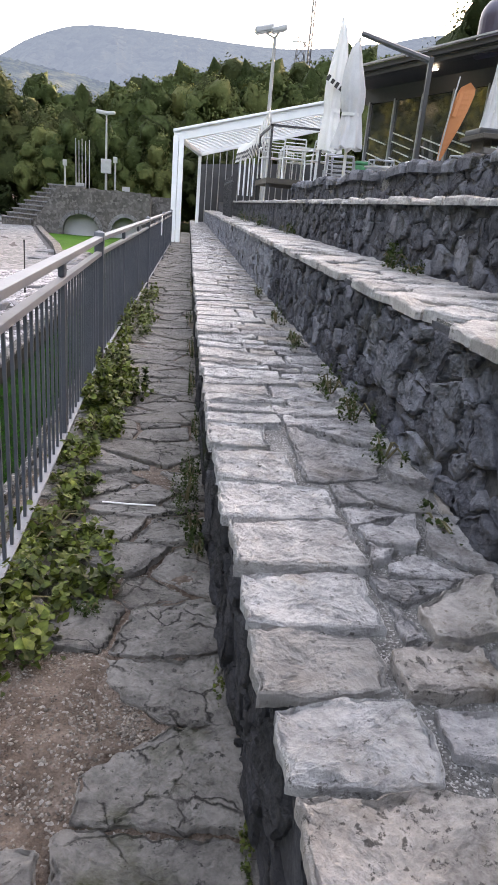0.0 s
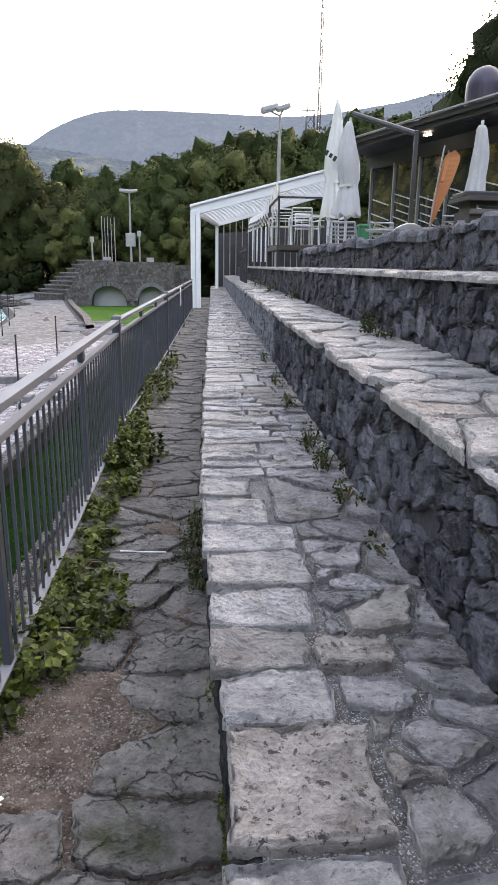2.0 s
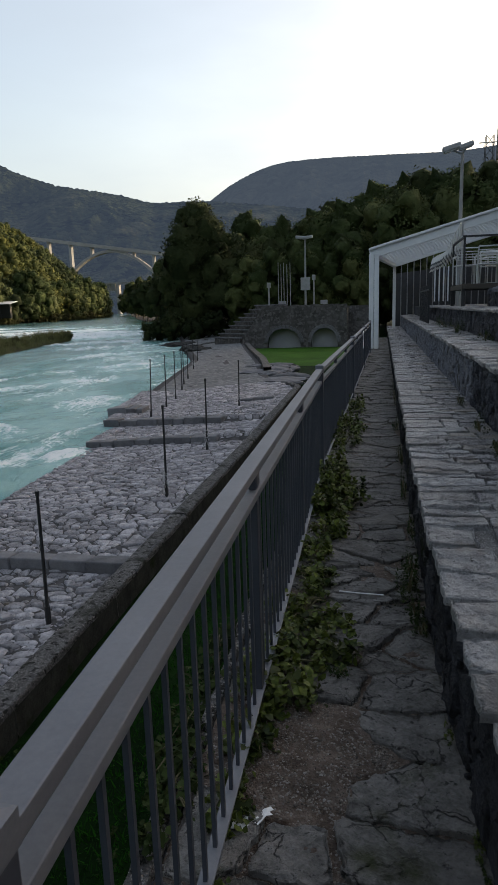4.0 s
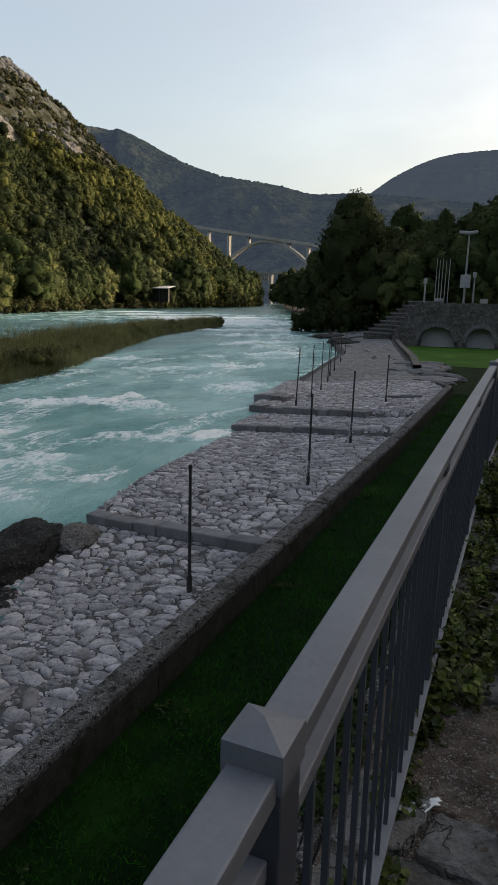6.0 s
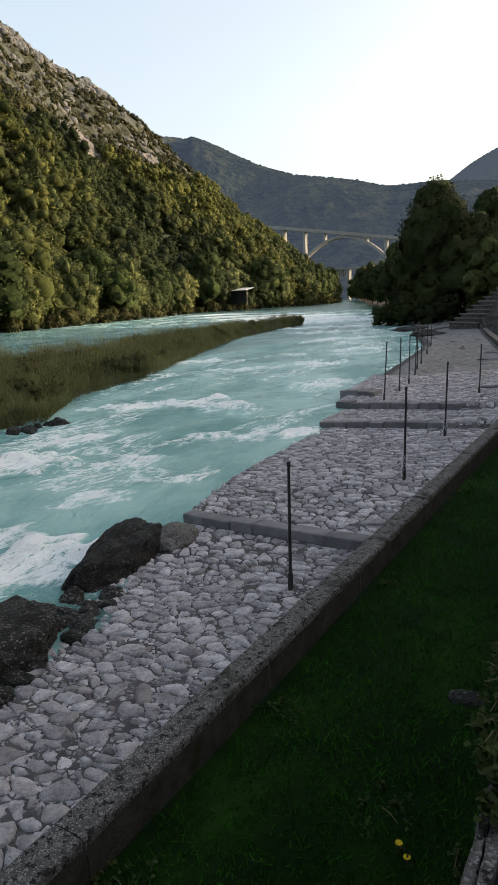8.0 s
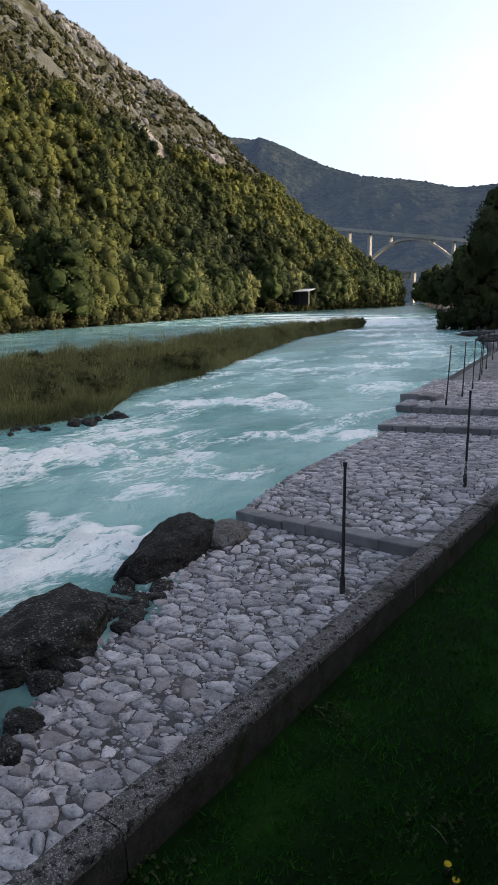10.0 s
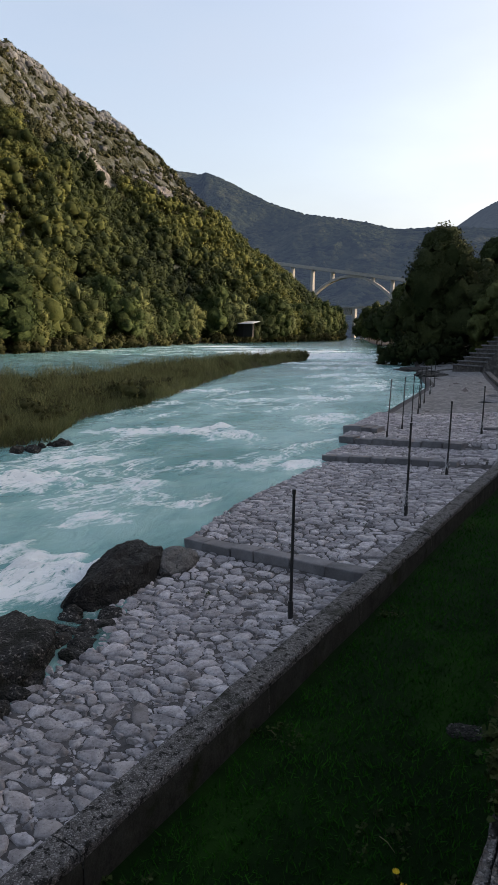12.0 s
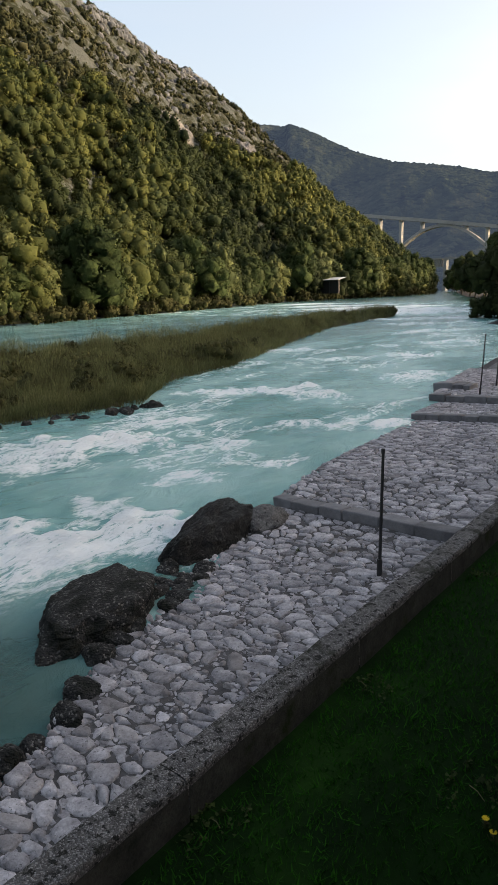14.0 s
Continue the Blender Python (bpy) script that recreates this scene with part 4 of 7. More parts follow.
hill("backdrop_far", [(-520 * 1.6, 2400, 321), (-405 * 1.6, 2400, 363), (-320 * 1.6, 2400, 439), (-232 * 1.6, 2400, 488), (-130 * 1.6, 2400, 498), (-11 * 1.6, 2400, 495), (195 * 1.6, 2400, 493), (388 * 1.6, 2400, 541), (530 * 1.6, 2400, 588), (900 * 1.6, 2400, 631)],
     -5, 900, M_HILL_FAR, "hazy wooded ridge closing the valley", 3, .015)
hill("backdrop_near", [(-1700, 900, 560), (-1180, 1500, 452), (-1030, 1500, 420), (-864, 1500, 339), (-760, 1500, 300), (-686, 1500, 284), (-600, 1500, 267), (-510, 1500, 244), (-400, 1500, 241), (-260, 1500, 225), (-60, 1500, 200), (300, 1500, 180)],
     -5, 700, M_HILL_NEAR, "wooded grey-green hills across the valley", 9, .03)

FOOT = [(-50, -112, -3), (-80, 0, -2.7), (-95, 61, -2.4), (-106, 105, -2.1), (-125, 175, -1.5), (-125, 249, -1.1), (-138, 315, -.8), (-158, 365, -.5), (-186, 420, 0)]
RIDGE = [(-170, -120, 150), (-215, -20, 165), (-235, 90, 160), (-245, 202, 124), (-268, 262, 122), (-272, 300, 120), (-277, 346, 107), (-266, 392, 74), (-262, 450, 60)]


def slope_pt(s, v):
    f, r = lerp_line(FOOT, s), lerp_line(RIDGE, s)
    x, y = f[0] + (r[0] - f[0]) * v, f[1] + (r[1] - f[1]) * v
    w = v ** 1.08 if v <= 1 else 1 - (v - 1) * .9
    z = f[2] + (r[2] - f[2]) * w
    k = min(1, v * 4) * (1.0 if v < .95 else .45)
    z += 7.5 * k * noise.fractal((x * .018, y * .018, 4), 1.0, 2.1, 4) + 2.0 * k * noise.noise((x * .09, y * .09, 8))
    rocky = min(max((v - .5) * 6, 0), 1)
    z += rocky * (1.8 * noise.ridged_multi_fractal((x * .05, y * .05, 2), .9, 2.2, 4, 1.0, 2.0) - 1.8)
    return x, y, z


svals, vvals = np.linspace(0, 1, 260), np.concatenate([np.linspace(0, 1, 130), np.linspace(1.02, 1.6, 12)])
mv = np.array([slope_pt(s, v) for v in vvals for s in svals])
mi = np.arange(len(mv)).reshape(len(vvals), len(svals))
mountain = arrays("mountain", mv, np.stack([mi[:-1, :-1], mi[:-1, 1:], mi[1:, 1:], mi[1:, :-1]], -1).reshape(-1, 4), M_SLOPE, smooth=True)
tagged(mountain, "steep scrub-covered mountain side with grey rock", "mountain", kind="structure")


def bare(name, s, v, hs, hv, material, label, seed):
    """Bare rock standing out of the slope."""
    verts, faces, n = [], [], 16
    for j in range(n + 1):
        for i in range(n + 1):
            a, b = i / n * 2 - 1, j / n * 2 - 1
            e = max(0, 1 - a * a - b * b + .35 * noise.noise((a * 2 + seed, b * 2, seed)))
            p = Vector(slope_pt(s + a * hs, v + b * hv))
            rough_ = 1.6 * noise.noise((p.x * .12, p.y * .12, p.z * .16 + seed)) + .8 * noise.noise((p.x * .4, p.y * .4, p.z * .4))
            verts.append(p + Vector((.7, -.2, .45)) * ((min(e, .4) * 11 - 1.2) + rough_ * (1 if e > 0 else 0)))
    for j in range(n):
        for i in range(n):
            faces.append((j * (n + 1) + i, j * (n + 1) + i + 1, (j + 1) * (n + 1) + i + 1, (j + 1) * (n + 1) + i))
    return tagged(obj(name, verts, faces, material), label, "cliff", kind="structure")


# ---- foliage ----
def ico(level):
    bm = bmesh.new()
    bmesh.ops.create_icosphere(bm, subdivisions=level, radius=1.0)
    v, f = np.array([p.co[:] for p in bm.verts]), np.array([[p.index for p in q.verts] for q in bm.faces])
    bm.free()
    return v, f


ICO = {1: ico(1), 2: ico(2)}


def unit(a):
    return a / np.maximum(np.linalg.norm(a, axis=1), 1e-9)[:, None]


def crown(rg, lumps, leaves, leaf, level=2, fringe=.16):
    """A crown of leafy clumps: a bumpy inner body each, and many loose leaves round it that take their light as one mass.
    lumps: (x, y, z, rx, ry, rz). Returns vertices, triangles, normals, tones."""
    V, F, N, T, base = [], [], [], [], 0
    w = np.array([q[3] * q[5] for q in lumps])
    w = w / w.sum()
    iv, if_ = ICO[level]
    for q, (cx, cy, cz, rx, ry, rz) in enumerate(lumps):
        c, R = np.array([cx, cy, cz]), np.array([rx, ry, rz])
        ph = rg.uniform(0, 6.28, 3)

        def bump(d):
            return 1 + .13 * np.sin(d[:, :1] * 5 + ph[0]) * np.sin(d[:, 1:2] * 6 + ph[1]) + .10 * np.sin(d[:, 2:3] * 8 + ph[2] + d[:, :1] * 4)
        tone = rg.uniform(-.10, .10)
        V.append(c + iv * bump(iv) * R * .84 * (1 + rg.normal(size=(len(iv), 1)) * .18))
        N.append(unit(iv / R + rg.normal(size=iv.shape) * .25))
        T.append(np.full(len(iv), tone))
        F.append(if_ + base)
        base += len(iv)
        n = max(5, int(leaves * w[q]))
        d = unit(rg.normal(size=(n, 3)))
        d[:, 2] = np.where(d[:, 2] < -.5, -d[:, 2], d[:, 2])
        p = c + d * bump(d) * R * (.76 + .24 * rg.random((n, 1)) + np.abs(rg.normal(size=(n, 1))) * fringe)
        m = unit(d + rg.normal(size=(n, 3)) * .6)
        t = unit(np.cross(m, rg.normal(size=(n, 3))))
        b = np.cross(m, t)
        sz = leaf * rg.uniform(.6, 1.35, size=(n, 1))
        wd = sz * rg.uniform(.45, .8, size=(n, 1))
        V.append(np.stack([p - t * sz, p + t * sz * .5 - b * wd, p + t * sz * .7 + b * wd], 1).reshape(-1, 3))
        N.append(np.repeat(unit(d * .9 + m * .32 + np.array([0, 0, .3])), 3, axis=0))
        T.append(np.repeat(tone + rg.normal(size=n) * .07, 3))
        F.append(np.arange(3 * n).reshape(-1, 3) + base)
        base += 3 * n
    return np.concatenate(V), np.concatenate(F), np.concatenate(N), np.concatenate(T)


def leafy_mesh(name, V, F, N, T, material, parent=None):
    ob = arrays(name, V, F, material, parent, smooth=True)
    ob.data.normals_split_custom_set_from_vertices(N.tolist())
    at = ob.data.attributes.new("tone", "FLOAT", "POINT")
    at.data.foreach_set("value", np.asarray(T, dtype=np.float32))
    return ob


def tree_lumps(rg, form, n):
    """The clumps of a crown of height 1."""
    rx, rz, zc = {"round": (.36, .40, .58), "tall": (.25, .44, .55), "poplar": (.14, .47, .52), "bush": (.55, .42, .45), "spire": (.24, .46, .52)}[form]
    out = [(0, 0, zc, rx * .8, rx * .8, rz * .85)]
    for k in range(n):
        z = 1 - 2 * (k + .5) / n
        z = max(z, -.75) + rg.uniform(-.08, .08)
        a = k * 2.4 + rg.uniform(-.4, .4)
        r = math.sqrt(max(.04, 1 - z * z)) * rg.uniform(.72, 1.05)
        if form == "spire":
            r *= 1.05 - .45 * max(z, -.2)
        size = (rx + rz) * .5 * rg.uniform(.28, .62) * (.75 if form == "poplar" else 1) * (1 - .25 * max(z, 0))
        out.append((math.cos(a) * r * rx * .85, math.sin(a) * r * rx * .85, zc + z * rz * .88, size * .9, size * .9, size * rg.uniform(.75, 1.1)))
    return out


def limbs(bm, rg, h, r0, top):
    p = Vector((0, 0, -.3))
    steps = 5
    for k in range(steps):
        q = Vector((rg.normal() * .03 * h, rg.normal() * .03 * h, top * h * (k + 1) / steps))
        tube_bm(p, q, r0 * (1 - k / steps * .75), r0 * (1 - (k + 1) / steps * .75), 7, bm)
        if k > 0:
            for _ in range(2):
                d = Vector((rg.normal(), rg.normal(), abs(rg.normal()) * .8 + .4)).normalized()
                tube_bm(p, p + d * h * rg.uniform(.14, .24), r0 * (.5 - k * .07), r0 * .12, 5, bm)
        p = q
    return bm


def tree(name, seed, form, h, n, leaves, leaf, material, label, tone=.3, level=2, fringe=.16):
    rg = np.random.default_rng(seed)
    t = empty(name, (0, 0, 0), label, "tree", "trees")
    part("trunk", limbs(bmesh.new(), rg, h, .018 * h, .72), M_BARK, t)
    V, F, N, T = crown(rg, [tuple(c * h for c in q) for q in tree_lumps(rg, form, n)], leaves, leaf, level, fringe)
    leafy_mesh("crown", V, F, N, T + tone, material, t)
    return t


def plant_trees(protos, spots, seed):
    rg = random.Random(seed)
    used = set()
    for k, (x, y, z, s) in enumerate(spots):
        p = protos[k % len(protos)]
        m = Matrix.LocRotScale((x, y, z), Euler((0, 0, rg.uniform(0, 6.28))), (s * rg.uniform(.9, 1.1), s * rg.uniform(.9, 1.1), s))
        if p.name not in used:
            used.add(p.name)
            p.matrix_basis = m
        else:
            q = copy_thing(p, Matrix())
            q.matrix_basis = m


def forest(name, spots, material, seed, forms, label, n=8, leaves=300, leaf=.02, level=2, fringe=.16):
    """Many far trees as one mesh. spots: (x, y, z, height, tone)."""
    rg = np.random.default_rng(seed)
    protos = [crown(rg, tree_lumps(rg, f, n), leaves, leaf, level, fringe) for f in forms]
    vs, fs, ns, ts, base = [], [], [], [], 0
    for x, y, z, s, tone in spots:
        V, F, N, T = protos[int(rg.integers(len(protos)))]
        a = rg.uniform(0, 6.28)
        rot = np.array([[math.cos(a), -math.sin(a), 0], [math.sin(a), math.cos(a), 0], [0, 0, 1]])
        wide = s * rg.uniform(.85, 1.2)
        vs.append((V @ rot.T) * np.array([wide, wide, s]) + np.array([x, y, z - .12 * s]))
        ns.append(N @ rot.T)
        ts.append(T + tone)
        fs.append(F + base)
        base += len(V)
    ob = leafy_mesh(name, np.concatenate(vs), np.concatenate(fs), np.concatenate(ns), np.concatenate(ts), material)
    return tagged(ob, label, "forest", kind="stuff")


rf = random.Random(21)


def patch(x, y, k=.013):
    """Stands of one kind of tree: a slow change of tone over the slope."""
    return .50 + .55 * noise.noise((x * k, y * k, 11)) + rf.uniform(-.2, .2)


def on_cliff(s, v):
    return math.hypot((s - .462) / .046, (v - .56) / .085) < 1 or math.hypot((s - .60) / .016, (v - .59) / .065) < 1


woods = {"near": [], "mid": [], "far": []}
scrub = []
while sum(len(q) for q in woods.values()) < 1450:
    s, v = rf.uniform(.17, 1), rf.random() ** 1.15
    top = interp(s, [.15, .3, .36, .42, .5, .56, .62, .7, .78, .86], [.36, .40, .46, .50, .53, .49, .48, .56, .74, 1.0]) + .05 * noise.noise((s * 30, 1, 2))
    if v < top and not on_cliff(s, v):
        x, y, z = slope_pt(s, v)
        d = math.hypot(x, y)
        # farther, higher trees toned lighter: the sunlit band is put into the tone
        woods["near" if d < 165 else "mid" if d < 300 else "far"].append((x, y, z, rf.uniform(8.5, 14.5) * (1 - .42 * v) * (1.15 if rf.random() < .12 else 1), patch(x, y) + .30 * min(max((s - .42) * 6, 0), 1) * min(max((v - .2) * 4, 0), 1)))
while len(scrub) < 5200:
    s, v = rf.uniform(.2, .96), rf.uniform(.34, 1.02)
    if noise.noise((s * 46, v * 20, 7)) > -.05 - .5 * (v < .62) and not on_cliff(s, v):
        x, y, z = slope_pt(s, v)
        scrub.append((x, y, z, rf.uniform(1.3, 3.3) * (1.45 if v < .62 else 1), .45 + .3 * noise.noise((x * .05, y * .05, 3)) + rf.uniform(-.3, .3)))
for k in range(700):
    s, v = rf.uniform(.17, .9), rf.uniform(.02, .5)
    x, y, z = slope_pt(s, v)
    scrub.append((x, y, z, rf.uniform(3, 5), rf.uniform(.2, .8)))
WOODS = "mixed green and yellowing woods on the mountain side"
forest("hillside_forest", woods["near"], M_LEAF_F, 5, ("round", "round", "tall", "round", "tall", "poplar"), WOODS, 13, 1500, .026, 1)
forest("hillside_forest", woods["mid"], M_LEAF_F, 6, ("round", "round", "tall", "round", "tall"), WOODS, 10, 640, .034, 1)
forest("hillside_forest", woods["far"], M_LEAF_F, 7, ("round", "round", "tall", "round"), WOODS, 8, 240, .05, 1)
forest("mountain_scrub", scrub, M_SCRUB, 8, ("bush", "bush", "bush", "round"), "olive scrub bushes among grey rocks", 3, 34, .12, 1, .22)
bare("cliff", .462, .585, .042, .062, M_SCAR, "bare pinkish cliff on the mountain side", 2.3)
bare("cliff", .60, .59, .017, .07, M_SCAR, "narrow bare rock scar below the ridge", 5.1)


def outcrops():
    """Limestone showing through the scrub: broken blocks in bands, thickest along the ridge."""
    rg = np.random.default_rng(14)
    iv, if_ = ICO[2]
    protos = []
    for k in range(7):
        p = np.array([Vector(v) * (1 + .35 * noise.noise(Vector(v) * 1.4 + Vector((k * 3.1, 0, 0))) + .16 * noise.noise(Vector(v) * 4 + Vector((0, k, 0)))) for v in iv])
        protos.append(np.sign(p) * np.abs(p) ** .8)
    vs, fs, base, count = [], [], 0, 0
    while count < 1500:
        s = rf.uniform(.22, .93)
        v = rf.uniform(.5, 1.0) if rf.random() < .62 else rf.uniform(.93, 1.02)
        if noise.noise((s * 60, v * 26, 4)) < .02 and v < .93:
            continue
        if v < interp(s, [.2, .6, .75, .9], [.5, .52, .68, .95]):
            continue
        x, y, z = slope_pt(s, v)
        r = rf.uniform(.5, 1.5) * (1.35 if v > .93 else 1)
        a = rf.uniform(0, 6.28)
        rot = np.array([[math.cos(a), -math.sin(a), 0], [math.sin(a), math.cos(a), 0], [0, 0, 1]])
        vs.append((protos[count % 7] @ rot.T) * np.array([r * 1.25, r * 1.25, r]) + np.array([x, y, z - r * .25]))
        fs.append(if_ + base)
        base += len(iv)
        count += 1
    return tagged(arrays("crags", np.concatenate(vs), np.concatenate(fs), M_CRAG), "grey limestone crags among the scrub", "rocks", kind="stuff")


outcrops()

# trees on the far bank
bank_protos = [tree("bank_tree", 31, "round", 11, 15, 4200, .23, M_LEAF, "broad green tree on the far river bank", .35),
               tree("bank_tree", 32, "tall", 12.5, 16, 4200, .22, M_LEAF_Y, "tall silver-green willow on the far river bank", .25),
               tree("bank_tree", 33, "round", 9.5, 15, 4200, .21, M_LEAF_Y, "rounded yellowing willow on the far river bank", .5),
               tree("bank_tree", 34, "poplar", 11, 16, 3600, .19, M_LEAF_Y, "slender grey-green poplar on the far river bank", .2),
               tree("bank_tree", 35, "tall", 13, 16, 4200, .23, M_LEAF, "tall green alder on the far river bank", .2)]
spots = []
for k in range(72):
    s = .19 + .80 * (k + rf.uniform(-.3, .3)) / 72
    x, y, z = lerp_line(FOOT, s)
    spots.append((x + rf.uniform(-6, 1.5), y + rf.uniform(-2, 2), z - .2, rf.uniform(.9, 1.45) * (1.1 if s > .45 else 1)))
plant_trees(bank_protos, [q for q in spots if math.dist(q[:2], (-120, 197)) > 7], 3)
# low willows along the water's edge
spots = []
for k in range(150):
    s = .16 + .82 * (k + rf.uniform(-.4, .4)) / 150
    x, y, z = lerp_line(FOOT, s)
    spots.append((x + rf.uniform(.5, 3.5), y + rf.uniform(-1, 1), z - .2, rf.uniform(2.0, 4.6), rf.uniform(.1, .75)))
forest("bank_bushes", [q for q in spots if math.dist(q[:2], (-118, 195)) > 5], M_SHRUB, 15, ("bush", "bush", "round"), "olive and brownish bushes along the far water edge", 6, 420, .06, 1)

# right bank: the big tree and the woods behind the stand
big = tree("big_tree", 41, "spire", 17.2, 34, 17000, .19, M_LEAF_D, "tall dark broadleaf tree on the near river bank", .62, fringe=.11)
big.location = (-24.4, 90, -2.1)
side_tree = tree("side_tree", 44, "round", 11.4, 20, 9000, .17, M_LEAF_D, "rounded dark green tree beside the gravel path", .68, fringe=.2)
side_tree.location = (-17.2, 91, -2.1)
wood_protos = [tree("wood_tree", 51, "round", 16, 18, 6000, .20, M_LEAF_D, "dark green woodland tree behind the old stand", .55, fringe=.06), tree("wood_tree", 52, "tall", 18, 18, 6000, .21, M_LEAF, "tall green woodland tree behind the old stand", .22, fringe=.06),
               tree("wood_tree", 53, "round", 15, 18, 6000, .20, M_LEAF, "olive woodland tree behind the old stand", .5, fringe=.06)]
spots = []
for k in range(40):
    x = -27 + k * 1.6
    top = interp(x, [-27, -24, -18, -11, -2, 7, 12, 19, 40], [13, 14.5, 16.5, 19, 21.5, 23.5, 22, 24, 26]) * .86
    y = 108 + rf.uniform(-12, 14)
    spots.append((x * y / 110, y, -2.3 + max(0, (y - 95) * .08), (top * y / 110 + 2.5) / 17 * rf.uniform(.86, 1.03)))
for k in range(16):
    spots.append((-17 + k * 1.4 + rf.uniform(-.8, .8), 84 + rf.uniform(-4, 5), -2.2, rf.uniform(.42, .68)))
for k in range(30):
    f = k / 29
    spots.append((interp(f, [0, .35, .7, 1], [-38, -80, -127, -173]) + rf.uniform(-1, 7), interp(f, [0, .35, .7, 1], [118, 215, 330, 430]) + rf.uniform(-6, 6), -1.6, rf.uniform(.6, .85) * (1 + .35 * f)))
plant_trees(wood_protos, spots, 5)
cafe_protos = [tree("cafe_tree", 61, "round", 9, 40, 26000, .06, M_LEAF_D, "dark leafy tree behind the cafe", .25, 1, .05)]
plant_trees(cafe_protos, [(11.7, 24, 1.4, .94), (14.0, 21.5, 1.4, 1.25), (10.4, 27.5, 1.4, .70), (15.5, 26, 1.4, 1.3)], 8)
# slope out of view behind, added to cut the sky light from the back
back_v = np.array([(-260 + 420 * s, -70 - 130 * v, -4 + 75 * v ** .8 + 3 * noise.noise((s * 9, v * 5, 3))) for v in np.linspace(0, 1, 8) for s in np.linspace(0, 1, 30)])
back_i = np.arange(len(back_v)).reshape(8, 30)
tagged(arrays("wooded_slope", back_v, np.stack([back_i[:-1, :-1], back_i[:-1, 1:], back_i[1:, 1:], back_i[1:, :-1]], -1).reshape(-1, 4), M_GROUND, smooth=True), "bare slope out of view, added to block sky light", "hill", kind="structure")
spots = []
# unseen wooded hillside, added above the cafe to keep the evening sun off the valley floor
def shade_pt(s, v):
    x = 62 + 75 * v + 10 * math.sin(s * 5)
    y = -190 + (x / .52 + 190) * s
    return x, y, -2 + 80 * v ** .9 * (1 if s < .9 else max(0, 1 - (s - .9) * 9)) + 3 * noise.noise((x * .03, y * .03, 0))


hv_ = np.array([shade_pt(s, v) for v in np.linspace(0, 1, 10) for s in np.linspace(0, 1, 40)])
hi_ = np.arange(len(hv_)).reshape(10, 40)
side = arrays("wooded_hillside", hv_, np.stack([hi_[:-1, :-1], hi_[:-1, 1:], hi_[1:, 1:], hi_[1:, :-1]], -1).reshape(-1, 4), M_GROUND, smooth=True)
tagged(side, "unseen wooded hillside added to block the sun", "hill", kind="structure")
for k in range(240):
    x, y, z = shade_pt(rf.random(), rf.random() ** .7)
    spots.append((x, y, z, rf.uniform(9, 15), rf.uniform(.1, .5)))
forest("hillside_wood", spots, M_LEAF_D, 17, ("round", "tall"), "dark woods on the unseen hillside added above the cafe", 7, 120, .05, 1)

# low growth under the trees by the gravel path
spots = [(-30 + k * .85 + rf.uniform(-.5, .5), 86 + rf.uniform(-5, 6) + abs(k - 16) * .2, -2.2, rf.uniform(2.2, 4.4), rf.uniform(.1, .5)) for k in range(34)]
spots += [(-27 - k * .9 + rf.uniform(-1, 1), 96 + k * 2.2 + rf.uniform(-3, 3), -2.2, rf.uniform(3.0, 6.0), rf.uniform(.1, .5)) for k in range(26)]
forest("underwood", spots, M_LEAF_D, 19, ("bush", "round"), "dark undergrowth below the bank trees", 8, 600, .05, 1)

# reed island
NEAR = [(-17, -8), (-20.5, 5), (-21.2, 11.5), (-20.2, 14.6), (-19.9, 17.6), (-23.4, 22.6), (-25.3, 30.5), (-31, 44), (-39, 64), (-44, 90)]
FAR = [(-34, -10), (-38, 5), (-39, 14), (-40, 20), (-40.5, 26), (-41, 32), (-42, 42), (-45, 56), (-49, 74), (-46, 92)]
isl_v, isl_f, ni, nj = [], [], 60, 12
for i in range(ni + 1):
    a2, b2 = lerp_line(NEAR, i / ni), lerp_line(FAR, i / ni)
    for j in range(nj + 1):
        f = j / nj
        x, y = a2[0] + (b2[0] - a2[0]) * f, a2[1] + (b2[1] - a2[1]) * f
        x += .8 * noise.noise((y * .35, f, 3)) * (1 - f)
        isl_v.append((x, y, water_z(y) - .25 + .75 * min(1, 6 * f, 6 * (1 - f)) + .1 * noise.noise((x, y, 1))))
for i in range(ni):
    for j in range(nj):
        isl_f.append((i * (nj + 1) + j, i * (nj + 1) + j + 1, (i + 1) * (nj + 1) + j + 1, (i + 1) * (nj + 1) + j))
tagged(obj("island", isl_v, isl_f, M_MUD, smooth=True), "low muddy island in the river", "island", kind="structure")
rg = np.random.default_rng(8)
n = 150000
s_, f_ = rg.random(n), np.clip(rg.random(n) ** 1.35 * 1.0, .02, .97)
px = np.array([lerp_line(NEAR, s) for s in s_])
fx = np.array([lerp_line(FAR, s) for s in s_])
p2 = px + (fx - px) * f_[:, None]
# tufts stand at their own heights; each blade is one short stretch of a stem
tuft = .78 + .22 * np.sin(p2[:, 0] * .9 + 2 * np.sin(p2[:, 1] * .5)) + .18 * np.sin(p2[:, 1] * 1.7 + p2[:, 0] * 1.3) + .12 * np.sin(p2[:, 0] * 4.1) * np.sin(p2[:, 1] * 3.7)
tall = tuft * np.clip(.5 + f_ * 5, 0, 1.25) * np.where(rg.random(n) < .04, 1.5, 1.0)
at_ = rg.random(n) ** .7 * tall
z0 = np.interp(p2[:, 1], [-40, 6, 60, 220], [-3.06, -3.02, -2.55, -1.2]) + .3 * np.clip(f_ * 6, 0, 1) + at_
long_ = rg.uniform(.16, .42, n)
ang = rg.uniform(0, 6.28, n)
wdt = rg.uniform(.006, .016, n)
